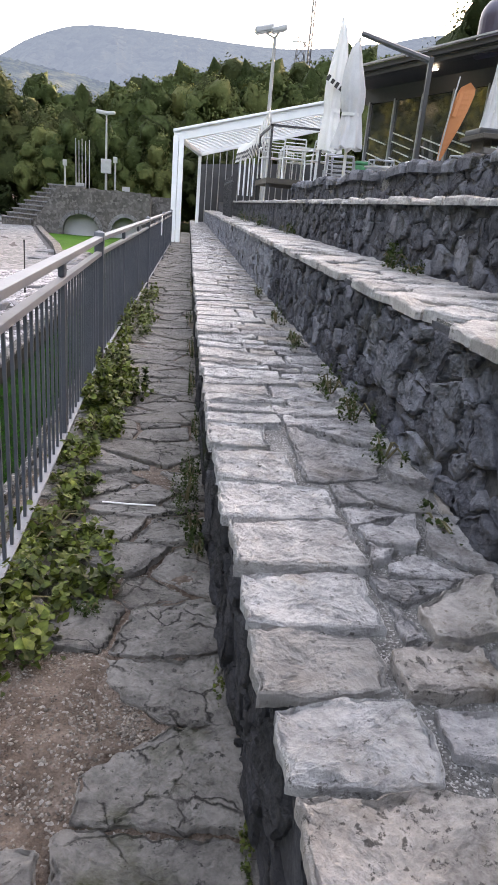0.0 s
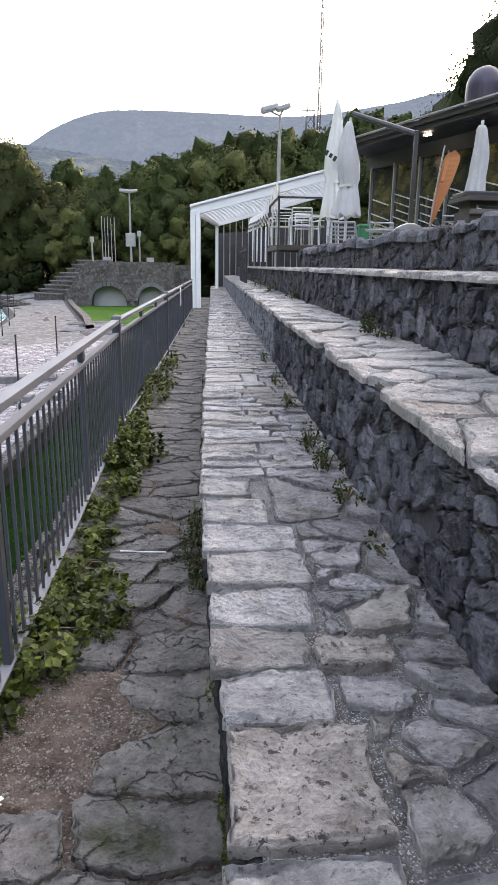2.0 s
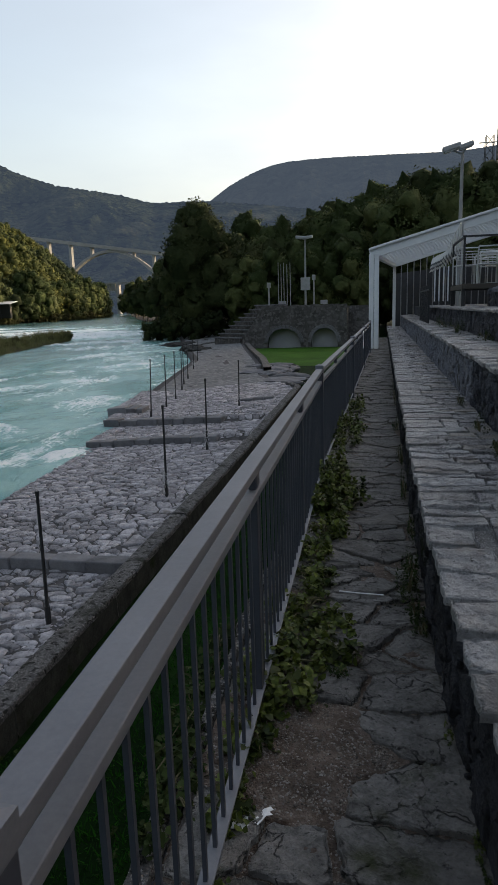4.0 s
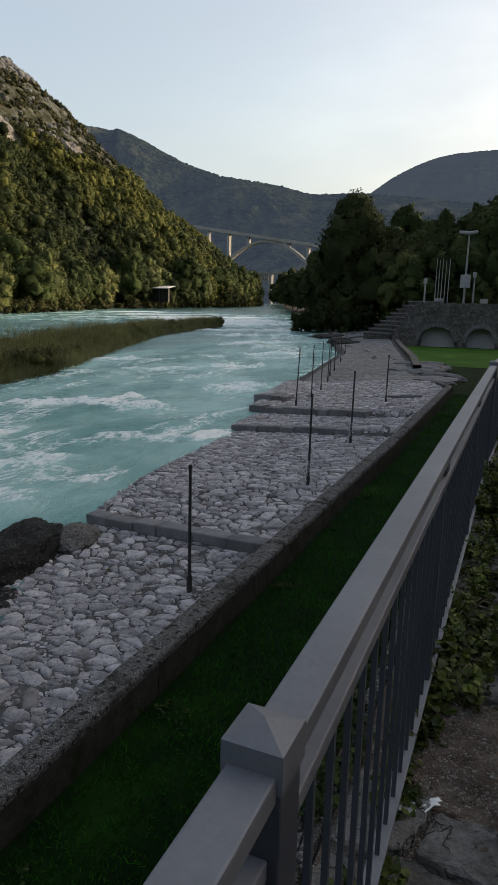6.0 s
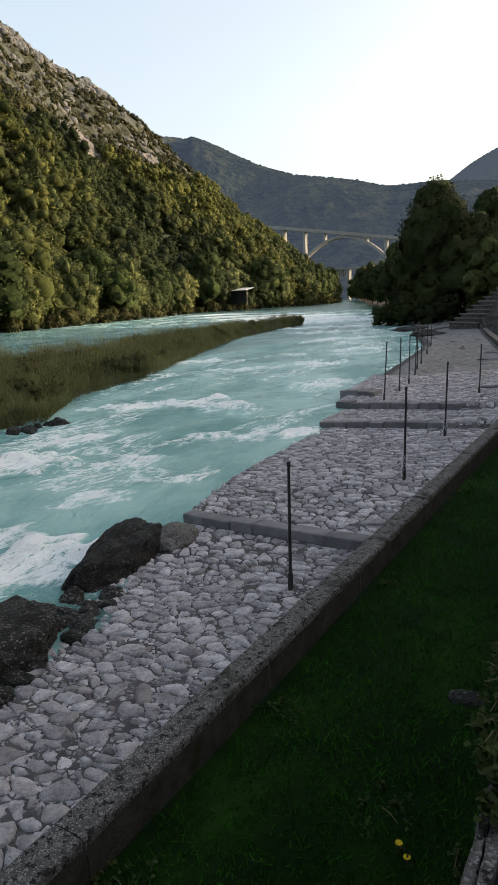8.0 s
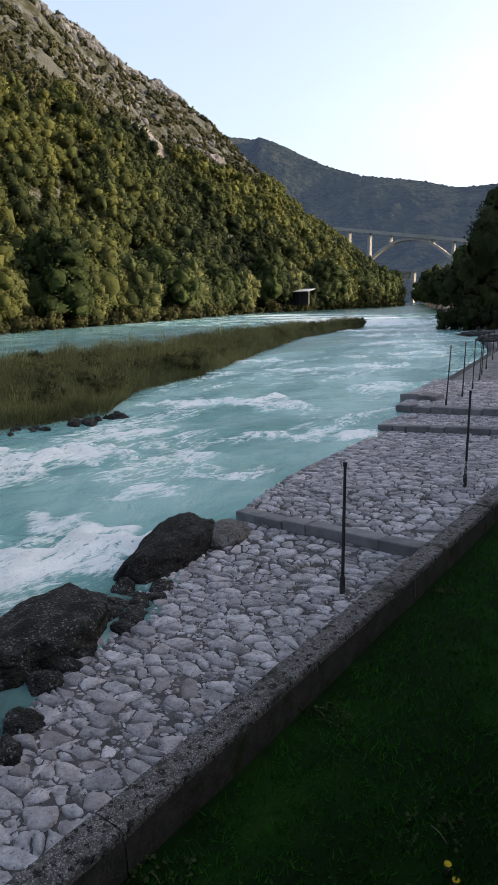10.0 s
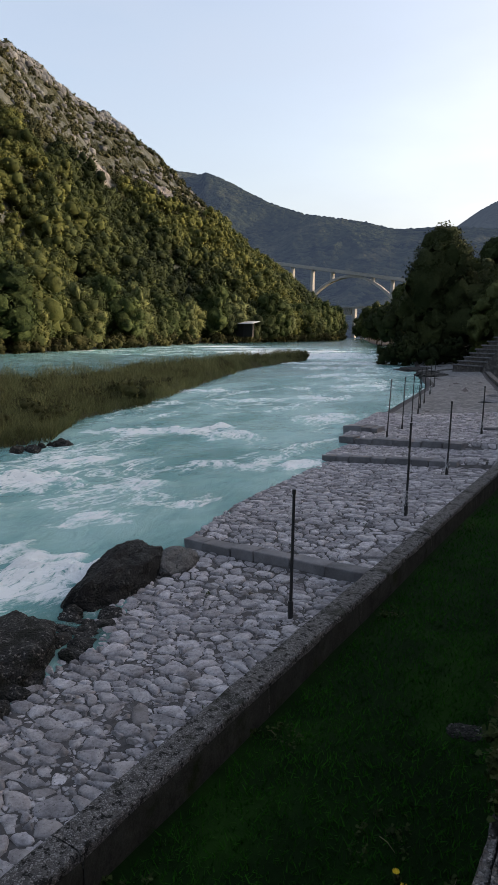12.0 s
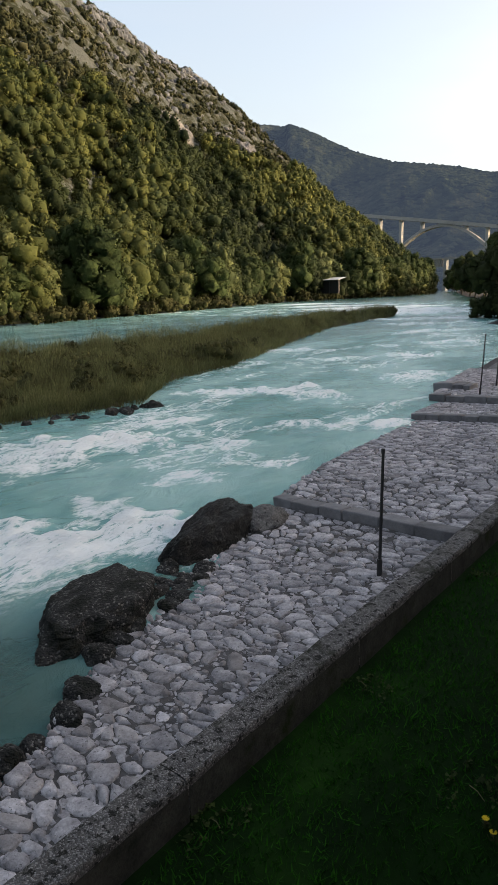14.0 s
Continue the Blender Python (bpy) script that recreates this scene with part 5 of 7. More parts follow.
dx, dy = np.cos(ang) * wdt, np.sin(ang) * wdt
lx, ly = rg.normal(size=n) * .45 * long_, rg.normal(size=n) * .45 * long_
rv = np.stack([np.stack([p2[:, 0] - dx, p2[:, 1] - dy, z0 - .12], -1), np.stack([p2[:, 0] + dx, p2[:, 1] + dy, z0 - .12], -1),
               np.stack([p2[:, 0] + lx, p2[:, 1] + ly, z0 + long_], -1)], 1).reshape(-1, 3)
tagged(arrays("reeds", rv, np.arange(3 * n).reshape(-1, 3), M_REED), "brownish green reeds and grass covering the island", "reeds", kind="stuff")
spots = []
for k in range(520):
    s, f = rf.random(), .06 + .85 * rf.random()
    a2, b2 = lerp_line(NEAR, s), lerp_line(FAR, s)
    y = a2[1] + (b2[1] - a2[1]) * f
    spots.append((a2[0] + (b2[0] - a2[0]) * f, y, water_z(y) + .25, rf.uniform(.5, 1.5), rf.uniform(.3, 1.1)))
forest("island_shrubs", spots, M_SHRUB, 23, ("bush", "bush", "round"), "low olive shrubs among the island reeds", 5, 160, .07, 1, .3)

# lawn blades
n = 64000
gy = rg.random(n) ** 1.6 * 32 - 2
gx = np.array([right_edge(y) + .42 for y in gy])
gx = gx + (-.06 - gx) * rg.random(n)
gz = np.array([lawn_z(x, y)[2] for x, y in zip(gx, gy)])
hh = rg.uniform(.02, .075, n)
ang = rg.uniform(0, 6.28, n)
wd = .006 + .004 * rg.random(n)
dx, dy, lx, ly = np.cos(ang) * wd, np.sin(ang) * wd, rg.normal(size=n) * .04, rg.normal(size=n) * .04
gv = np.stack([np.stack([gx - dx, gy - dy, gz - .01], -1), np.stack([gx + dx, gy + dy, gz - .01], -1), np.stack([gx + lx, gy + ly, gz + hh], -1)], 1).reshape(-1, 3)
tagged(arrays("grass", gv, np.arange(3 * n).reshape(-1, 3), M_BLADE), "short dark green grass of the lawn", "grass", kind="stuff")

# ---- bridges ----
def bridge():
    b = empty("bridge", (-270, 620, 0), "long concrete deck-arch road bridge across the valley", "bridge")
    o = Vector((-270, 620, 0))
    ends = [Vector((-372, 620, 80)), Vector((-120, 620, 41))]
    bm = bmesh.new()
    d = ends[1] - ends[0]
    box_bm(d.length, 9, 2.1, (ends[0] + ends[1]) / 2 - o, Matrix.Rotation(math.atan2(-d.z, d.x), 3, "Y"), bm=bm)
    part("deck", bm, M_CONCRETE, b)
    bm = bmesh.new()
    for k in range(40):
        p, q = ends[0] + d * k / 40, ends[0] + d * (k + 1) / 40
        box_bm((q - p).length * .98, .4, 1.0, (p + q) / 2 - o + Vector((0, -4.4, 1.6)), Matrix.Rotation(math.atan2(-d.z, d.x), 3, "Y"), bm=bm)
    part("parapet", bm, M_CONCRETE, b)
    a0, a1, top = Vector((-326, 620, 8)), Vector((-190, 620, 8)), 59.5

    def arch(s):
        return Vector((a0.x + (a1.x - a0.x) * s, 620, 8 + (top - 8) * (1 - (2 * s - 1) ** 2)))
    av, af = [], []
    for k in range(41):
        c = arch(k / 40) - o
        up = Vector((-(arch(min(1, k / 40 + .01)) - arch(max(0, k / 40 - .01))).z, 0, (a1.x - a0.x) * .02)).normalized() * 1.2
        av += [c + up + Vector((0, -3, 0)), c + up + Vector((0, 3, 0)), c - up + Vector((0, 3, 0)), c - up + Vector((0, -3, 0))]
    for k in range(40):
        af += [(4 * k + i, 4 * k + (i + 1) % 4, 4 * k + 4 + (i + 1) % 4, 4 * k + 4 + i) for i in range(4)]
    obj("arch", av, af, M_CONCRETE, b)
    for x in (-366, -344.5, -322, -299, -277, -234, -214, -192, -170, -148):
        p = ends[0] + d * ((x - ends[0].x) / d.x)
        sa = (p.x - a0.x) / (a1.x - a0.x)
        foot = arch(sa).z if 0 < sa < 1 else 8
        if p.z - foot > 3:
            part("pier", box_bm(2.4, 5, p.z - foot, (p.x - o.x, 0, (p.z + foot) / 2 - 1)), M_CONCRETE, b)
    return b


bridge()
low = empty("weir_bridge", (-195, 455, 0), "low pale concrete bridge beyond the trees", "bridge")
bm = bmesh.new()
box_bm(40, 4, 1.2, (8, 0, 21.9), bm=bm)
for k in range(8):
    box_bm(.9, 3, 5, (-4 + k * 1.6, 0, 19), bm=bm)
part("deck", bm, M_CONCRETE, low)
for s in (-6, 10, 26):
    part("pier", box_bm(2.2, 4, 21, (s, 0, 10.5)), M_CONCRETE, low)
hut = empty("riverside_hut", (-121.5, 199, 2.4), "small hut with a pale roof among bank trees", "hut")
part("wall", box_bm(7.6, .2, 4.4, (0, -1.2, .6)), M_BLACK, hut)
for x in (-3.6, 0, 3.6):
    part("post", box_bm(.2, .2, 4.6, (x, -1.6, .5)), M_DARKSTEEL, hut)
part("roof", box_bm(8.4, 5.2, .16, (0, 0, 3.3), Matrix.Rotation(radians(10), 3, "X"), .05), M_HUTROOF, hut)

# ---- old stand with arches ----
def stand():
    yb = 64.0
    s = empty("old_stand", (-8, yb, -2.35), "old stone grandstand with two arched recesses", "grandstand", kind="structure")
    o = Vector((-8, yb, -2.35))
    arches = [(-8.7, 1.65, 1.75), (-4.75, 1.3, 1.75)]
    x0, x1, top = -16.6, -2.6, 1.75
    # front wall with arched openings
    cols = 120
    verts, faces = [], []
    for i in range(cols + 1):
        x = x0 + (x1 - x0) * i / cols
        low_ = -2.6
        for cx, r, zc in arches:
            if abs(x - cx) < r:
                low_ = max(low_, -2.35 + (zc - 1.45) + 1.45 * math.sqrt(max(0, 1 - ((x - cx) / r) ** 2)) + .2)
        t = top + .12 * noise.noise((x * 1.5, 0, 0)) - (max(0, -10.7 - x) * 1.5)
        for y in (yb, yb + 1.2):
            verts.append((x - o.x, y - o.y, low_ - o.z))
            verts.append((x - o.x, y - o.y, t - o.z))
    for i in range(cols):
        a, b = 4 * i, 4 * i + 4
        faces += [(a, b, b + 1, a + 1), (a + 2, a + 3, b + 3, b + 2), (a + 1, b + 1, b + 3, a + 3), (a, a + 2, b + 2, b)]
    obj("wall", verts, faces, M_OLDWALL, s)
    for cx, r, zc in arches:
        part("arch_panel", box_bm(2 * r, .12, 2.6, (cx - o.x, .9, 1.0)), M_DOORGREY, s, "pale grey boarded arch")
        bm = bmesh.new()
        for k in range(15):
            a = math.pi * (k + .5) / 15
            box_bm(.3, .3, .36, (cx - o.x + (r + .12) * math.cos(a), -.05, zc - 1.1 - .15 + 1.55 * math.sin(a) - .0), Matrix.Rotation(-(a - math.pi / 2), 3, "Y"), .03, bm)
        part("arch_ring", bm, M_SILL, s, "ring of lighter cut stones")
    part("back_wall", box_bm(3.2, .6, 4.0, (6.2, 4, 1.9)), M_OLDWALL, s)
    # tiers rising from the river side
    for k in range(9):
        zt = 1.0 + .40 * k
        rot = Matrix.Rotation(radians(52), 3, "Z")
        bm = box_bm(.8, 4.2, .12, (0, 2.1, zt), rot, .02)
        ob = part("tier", bm, M_SILL, s)
        ob.location = (-6.9 + .56 * k, .6, 0)
        bm = box_bm(.75, 4.1, zt + .3, (.10, 2.1, zt / 2 - .2), rot)
        ob = part("tier_base", bm, M_OLDWALL, s)
        ob.location = (-6.9 + .56 * k, .6, 0)
    bm = box_bm(9.0, 12, 3.75, (.9, 7.3, 1.87))
    part("platform", bm, M_OLDWALL, s)
    return s


stand()


def lamp_post(name, x, y, z, h, r, label, heads):
    t = empty(name, (x, y, z), label, "street lamp")
    part("pole", tube_bm((0, 0, 0), (0, 0, h), r, r * .6, 10), M_GALV, t)
    for dx, dy, tilt, sx in heads:
        arm = part("arm", tube_bm((0, 0, h - .05), (dx, dy, h + .12), .035, .03, 6), M_GALV, t)
        bm = box_bm(sx, sx * .55, sx * .3, (dx, dy, h + .2), Matrix.Rotation(tilt, 3, "Y"), sx * .07)
        hd = part("lamp_head", bm, M_GALV, t)
        part("lens", box_bm(sx * .8, sx * .42, .02, (dx, dy, h + .2 - sx * .17), Matrix.Rotation(tilt, 3, "Y")), M_LAMPGLASS, hd)
    return t


lp = lamp_post("street_lamp", -6.7, 65.6, 1.38, 6.6, .12, "grey steel lamp post above the old stand", [(-.45, 0, .1, .9), (.35, 0, -.1, .8)])
part("switch_box", box_bm(.9, .5, 1.2, (0, 0, 2.4), bevel=.05), M_GALV, lp)
for k, x in enumerate((-9.6, -9.35, -9.1, -8.8, -8.5)):
    f = empty("flagpole", (x, 67 + k * .2, 1.38), "bare slim flagpole on the old stand", "flagpole", "flagpoles")
    part("pole", tube_bm((0, 0, 0), (0, 0, 4.6 - .15 * (k % 2)), .05, .03, 6), M_GALV, f)
for x, h in ((-10.4, 2.6), (-5.9, 3.2)):
    f = empty("service_post", (x, 65.8, 1.38), "short grey post with a box on the stand", "post")
    part("pole", tube_bm((0, 0, 0), (0, 0, h), .09, .07, 8), M_GALV, f)
    part("box", box_bm(.34, .3, .5, (0, 0, h - .2), bevel=.03), M_GALV, f)
for x in (-9.0, -4.9):
    f = empty("notice_board", (x, 65.7, 1.38), "small pale notice board on a post", "sign")
    part("post", tube_bm((0, 0, 0), (0, 0, .5), .05, .05, 6), M_GALV, f)
    part("panel", box_bm(.7, .06, .4, (0, 0, .6), bevel=.01), M_GALV, f)
lamp_post("floodlight_mast", 3.3, 24.6, 1.4, 5.2, .085, "grey steel mast with two floodlights by the pergola", [(-.35, .1, -.25, .62), (.1, -.1, -.3, .5)])

# lattice mast on the hill
mast = empty("radio_mast", (19.2, 120, 8), "thin lattice radio mast behind the woods", "mast")
for a in range(3):
    c, s_ = math.cos(a * 2.09) * .35, math.sin(a * 2.09) * .35
    part("chord", tube_bm((c, s_, 0), (c * .6, s_ * .6, 40), .10, .08, 5), M_DARKSTEEL, mast)
bm = bmesh.new()
for k in range(40):
    for a in range(3):
        f0, f1 = 1 - .4 * k / 40, 1 - .4 * (k + 1) / 40
        tube_bm((math.cos(a * 2.09) * .35 * f0, math.sin(a * 2.09) * .35 * f0, k), (math.cos((a + 1) * 2.09) * .35 * f1, math.sin((a + 1) * 2.09) * .35 * f1, k + 1), .05, .05, 4, bm)
tagged(part("lattice", bm, M_DARKSTEEL, mast), kind="stuff")
tower = empty("lattice_tower", (17.8, 120, 12), "short lattice tower with a crossarm behind the woods", "tower")
for dx, dy in ((-1, -1), (1, -1), (1, 1), (-1, 1)):
    part("leg", tube_bm((dx * .9, dy * .9, 0), (dx * .6, dy * .6, 16), .10, .08, 4), M_DARKSTEEL, tower)
for k in range(10):
    w0, w1 = .9 - .03 * k, .87 - .03 * k
    part("brace", tube_bm((-w0, -w0, k * 1.6), (w1, -w1, k * 1.6 + 1.6), .05, .05, 4), M_DARKSTEEL, tower)
    part("brace", tube_bm((w0, -w0, k * 1.6), (-w1, -w1, k * 1.6 + 1.6), .05, .05, 4), M_DARKSTEEL, tower)
part("crossarm", tube_bm((-1.6, 0, 15), (3.2, 0, 15), .1, .1, 5), M_GALV, tower)

# ---- fence ----
FX = .178


def fence_x(y):
    return interp(y, [-5, .285, 5.85, 11.4, 22.5], [.20, .178, .06, .13, .25])


def fence():
    f = empty("fence", (FX, 0, 0), "dark grey steel railing with vertical bars", "fence")
    posts = [-5.28, .285, 5.85, 11.4, 16.95, 22.5]
    for y in posts:
        bm = box_bm(.07, .07, 1.045, (0, 0, .5225), bevel=.004)
        ob = part("post", bm, M_FENCE, f)
        ob.location = (fence_x(y) - FX, y, 0)
        bm = bmesh.new()
        w, z = .038, 1.03
        lo = [bm.verts.new((sx * w, sy * w, z)) for sx, sy in ((-1, -1), (1, -1), (1, 1), (-1, 1))]
        hi = [bm.verts.new((sx * w, sy * w, z + .05)) for sx, sy in ((-1, -1), (1, -1), (1, 1), (-1, 1))]
        tip = bm.verts.new((0, 0, z + .066))
        for i in range(4):
            j = (i + 1) % 4
            bm.faces.new((lo[i], lo[j], hi[j], hi[i]))
            bm.faces.new((hi[i], hi[j], tip))
        bm.faces.new(lo[::-1])
        part("cap", bm, M_RAIL, ob, "pyramid cap of the post")
    bar_me = None
    for a, b in zip(posts, posts[1:]):
        xa, xb = fence_x(a) - FX, fence_x(b) - FX
        L = b - a - .07
        rot = math.atan2(-(xb - xa), b - a)
        mid = ((xa + xb) / 2, (a + b) / 2)
        for nm, w, h, z, m in (("top_rail", .062, .034, 1.035, M_RAIL), ("second_rail", .045, .03, .925, M_RAIL), ("bottom_rail", .045, .012, .085, M_RAIL)):
            ob = part(nm, box_bm(w, L, h, bevel=.004), m, f)
            ob.location, ob.rotation_euler = (mid[0], mid[1], z), (0, 0, rot)
        for q in (1, 2):
            y = a + (b - a) * q / 3
            x = xa + (xb - xa) * q / 3
            ob = part("spacer", box_bm(.036, .085, .08, bevel=.015), M_FENCE, f)
            ob.location = (x, y, .98)
            ob = part("stay", box_bm(.03, .045, .91, bevel=.003), M_FENCE, f)
            ob.location = (x, y, .455)
        n = int(L / .115)
        for k in range(n):
            y = a + .035 + L * (k + .5) / n
            if bar_me is None:
                bm = box_bm(.012, .014, .825, (0, 0, .5), bevel=.0)
                bar_me = bpy.data.meshes.new("bar")
                bm.to_mesh(bar_me)
                bm.free()
                bar_me.materials.append(M_FENCE)
            ob = new("bar", bar_me)
            ob.parent = f
            ob.location = (xa + (xb - xa) * (y - a) / (b - a), y, 0)
            ob.rotation_euler = (0, 0, rot)
    part("notice", box_bm(.012, .34, .36, (.06, 14.6, .86), Matrix.Rotation(.05, 3, "X"), .002), M_WHITE, f, "small white notice plate")
    return f


fence()

# ---- slalom poles on the bank ----
def gate_pole(x, y, z, h, net, lean):
    p = empty("gate_pole", (x, y, z), "thin black steel pole standing in the cobbles", "pole", "poles along the river")
    part("rod", tube_bm((0, 0, -.2), (lean, 0, h), .028, .022, 8), M_POLE, p)
    part("socket", tube_bm((0, 0, -.15), (lean * .12, 0, .24), .045, .042, 8), M_POLE, p)
    part("tip", tube_bm((lean, 0, h - .05), (lean * 1.03, 0, h + .02), .03, .03, 8), M_POLE, p)
    if net:
        r = random.Random(int(y * 10))
        bm = bmesh.new()
        for k in range(26):
            a = Vector((r.uniform(-.09, .09), r.uniform(-.08, .08), r.uniform(.15, .6)))
            b = Vector((r.uniform(-.09, .09), r.uniform(-.08, .08), a.z + r.uniform(-.25, .1)))
            tube_bm(a, b, .005, .004, 4, bm)
        tagged(part("cord", bm, M_WIRE, p, "tangled pale cord"), kind="stuff")
    return p


for x, y, zb, zt, net, lean in ((-4.04, 7.68, -2.71, -.78, False, .02), (-4.0, 13.02, -2.39, -.39, True, .02), (-4.43, 18.13, -2.37, -.37, True, .03), (-8.35, 24.2, -2.42, -.23, False, .1),
                               (-8.67, 27.1, -2.5, -.3, False, .04), (-9.06, 29.7, -2.55, -.3, True, .03), (-9.69, 32.8, -2.6, -.35, False, .05), (-10.3, 35.2, -2.6, -.3, False, .02),
                               (-10.8, 37.7, -2.7, -.35, False, .03), (-12.1, 43.5, -2.8, -.4, True, .02), (-13.6, 49.9, -2.9, -.4, False, .04), (-4.95, 25.2, -2.3, -.4, True, .02)):
    zb = bank_z(x, y)
    gate_pole(x, y, zb, zt - zb, net, lean)

# ---- boulders ----
def boulder(name, at, size, seed, label, material=M_ROCK, rot=0.0, group="boulders", flat=0.0, dip=0.0):
    bm = bmesh.new()
    bmesh.ops.create_icosphere(bm, subdivisions=5 if size[1] > 1 and group == "boulders" else 4, radius=1.0)
    for v in bm.verts:
        p = v.co.copy()
        ridge = .5 - abs(noise.noise(p * 1.9 + Vector((seed * 2, 3, 1))))
        d = .96 + .15 * ridge + .26 * noise.noise(p * 1.2 + Vector((seed, 0, 0))) + .10 * noise.noise(p * 3.1 + Vector((0, seed, 0))) + .05 * noise.noise(p * 7) + .03 * noise.noise(p * 15) + .02 * noise.noise(p * 30)
        v.co = Vector((p.x * size[0], p.y * size[1], p.z * size[2])) * d
        if flat and v.co.z > flat:
            v.co.z = flat + (v.co.z - flat) * .3
    for f in bm.faces:
        f.smooth = False
    ob = part(name, bm, material, None)
    ob.location, ob.rotation_euler = at, (-dip * .3, dip, rot)
    return tagged(ob, label, "rock", group)


boulder("boulder", (-6.98, 4.60, -3.02), (.72, 1.18, .60), 1.0, "large dark pitted boulder at the water edge", rot=.42, flat=.34, dip=-.08)
boulder("boulder", (-7.55, 7.75, -3.02), (.52, 1.5, .60), 4.0, "long black wet boulder sloping into the water", M_ROCK_WET, rot=.12, dip=-.36)
boulder("boulder", (-7.25, 9.0, -2.93), (.42, .62, .30), 7.5, "low pale-topped rock beside the cobbles", M_ROCK_PALE)
for k in range(20):
    y = .9 + k * .42 + rf.uniform(-.15, .15)
    boulder("wet_stone", (river_edge(y) - rf.uniform(.0, .3), y, water_z(y) - .02), (rf.uniform(.14, .32), rf.uniform(.16, .36), rf.uniform(.12, .22)), 120 + k, "dark wet stone at the edge of the cobbles", rot=rf.uniform(0, 3), group="wet stones")
for k, (x, y) in enumerate(((-6.42, 5.75), (-6.62, 6.05), (-6.55, 6.4), (-6.85, 6.25), (-6.80, 6.75), (-6.3, 5.45))):
    boulder("wet_stone", (x, y, -3.04), (rf.uniform(.16, .26), rf.uniform(.18, .28), rf.uniform(.12, .18)), 160 + k, "dark wet stone at the edge of the cobbles", rot=rf.uniform(0, 3), group="wet stones")
for k in range(26):
    y = 11 + 7.4 * rf.random() ** .6
    big_ = rf.random() < .3 and y > 15
    boulder("island_rock", (interp(y, [10, 11.5, 14.6, 17.6, 18.5], [-21.2, -21.1, -20.1, -19.9, -20.5]) + rf.uniform(-.1, .75), y, -2.98), (rf.uniform(.10, .22) * (2 if big_ else 1), rf.uniform(.10, .24) * (2 if big_ else 1), rf.uniform(.10, .17) * (1.9 if big_ else 1)), 20 + k, "dark rock on the island shore", rot=rf.uniform(0, 3), group="island rocks")
for k in range(10):
    boulder("ledge_rock", (-17.0 + rf.uniform(-3, 3) - k * .5, 62 + k * 1.8, -2.5), (rf.uniform(1.2, 2.6), rf.uniform(.8, 1.6), rf.uniform(.3, .6)), 50 + k, "flat dark rock ledge by the river", group="rock ledges")
boulder("slab_rock", (-1.00, 5.52, -2.36), (.19, .15, .035), 91, "flat dark stone lying in the lawn", M_ROCK, .5, "stone slabs")
for k in range(9):
    boulder("slab_rock", (-4.6 + rf.uniform(-1.0, 1.0) - .25 * k, 33 + k * 1.2, -2.2), (rf.uniform(.7, 1.3), rf.uniform(.4, .7), rf.uniform(.16, .3)), 70 + k, "grey stone slab at the end of the lawn", M_SILL, group="stone slabs")

# ---- pergola ----
def pergola():
    p = empty("pergola", (.3, 24.6, 0), "white metal pergola with a sloping slatted roof", "pergola")
    o = Vector((.3, 24.6, 0))
    A, B, C, D = Vector((.42, 24.6, 3.35)), Vector((1.17, 29.5, 3.25)), Vector((5.3, 24.6, 4.75)), Vector((6.0, 29.5, 4.6))
    for x in (.18, .365):
        part("post", box_bm(.175, .28, 3.4, (x - o.x + .085, 0, 1.7), bevel=.03), M_WHITE, p)
    part("post", box_bm(.13, .13, 2.7, (B.x - o.x, B.y - o.y, 1.85), bevel=.015), M_WHITE, p)
    part("post", box_bm(.13, .13, 2.9, (D.x - o.x, D.y - o.y, 3.0), bevel=.015), M_WHITE, p)

    def beam(nm, a, b, w, h, m=M_WHITE):
        d = b - a
        bm = box_bm(w, d.length, h, bevel=.015)
        ob = part(nm, bm, m, p)
        ob.matrix_local = Matrix.Translation((a + b) / 2 - o) @ d.to_track_quat("Y", "Z").to_matrix().to_4x4()
    beam("front_beam", A + Vector((-.22, 0, .05)), C, .2, .36)
    beam("front_gutter", A + Vector((-.25, -.14, .2)), C + Vector((0, -.14, .16)), .1, .08)
    beam("eave_beam", A, B, .15, .2)
    beam("back_beam", B, D, .15, .2)
    for k in range(1, 13):
        f = k / 13
        beam("slat", A.lerp(B, f) + Vector((0, 0, .02)), C.lerp(D, f) + Vector((0, 0, .02)), .22, .035)
    return p


pergola()
for k in range(15):
    s = empty("bamboo_screen", (1.5 + k * .28, 31.0 + .05 * (k % 3), 1.2), "thin vertical cane of the screen behind the pergola", "screen", "screen canes")
    part("cane", tube_bm((0, 0, -.7), (0, 0, 2.5), .025, .02, 5), M_GALV, s)
hedge = obj("dark_screen", *(lambda: ([(1.2, 32.5, 0), (8, 32.5, 0), (8, 32.5, 3.6), (1.2, 32.5, 3.0), (1.2, 32.8, 0), (8, 32.8, 0), (8, 32.8, 3.6), (1.2, 32.8, 3.0)],
            [(0, 1, 2, 3), (5, 4, 7, 6), (3, 2, 6, 7), (0, 3, 7, 4), (1, 5, 6, 2)]))(), M_DARKSTEEL)
tagged(hedge, "dark panel fence behind the pergola", "fence", kind="structure")

# ---- deck with tall chairs ----
deck = empty("deck", (2.45, 16.0, 1.5), "small raised dark timber deck with a steel frame", "deck")
part("platform", box_bm(2.6, 2.6, .12, (1.3, 1.3, .46), bevel=.01), M_DECKWOOD, deck)
for x in (.05, 1.0, 2.5):
    for y in (.1, 2.5):
        part("leg", box_bm(.08, .08, 1.3, (x, y, -.2)), M_DARKSTEEL, deck)
for x, y in ((.04, .04), (1.15, .04), (.04, 2.5)):
    part("rail_post", box_bm(.045, .045, 1.1, (x, y, 1.05)), M_DARKSTEEL, deck)
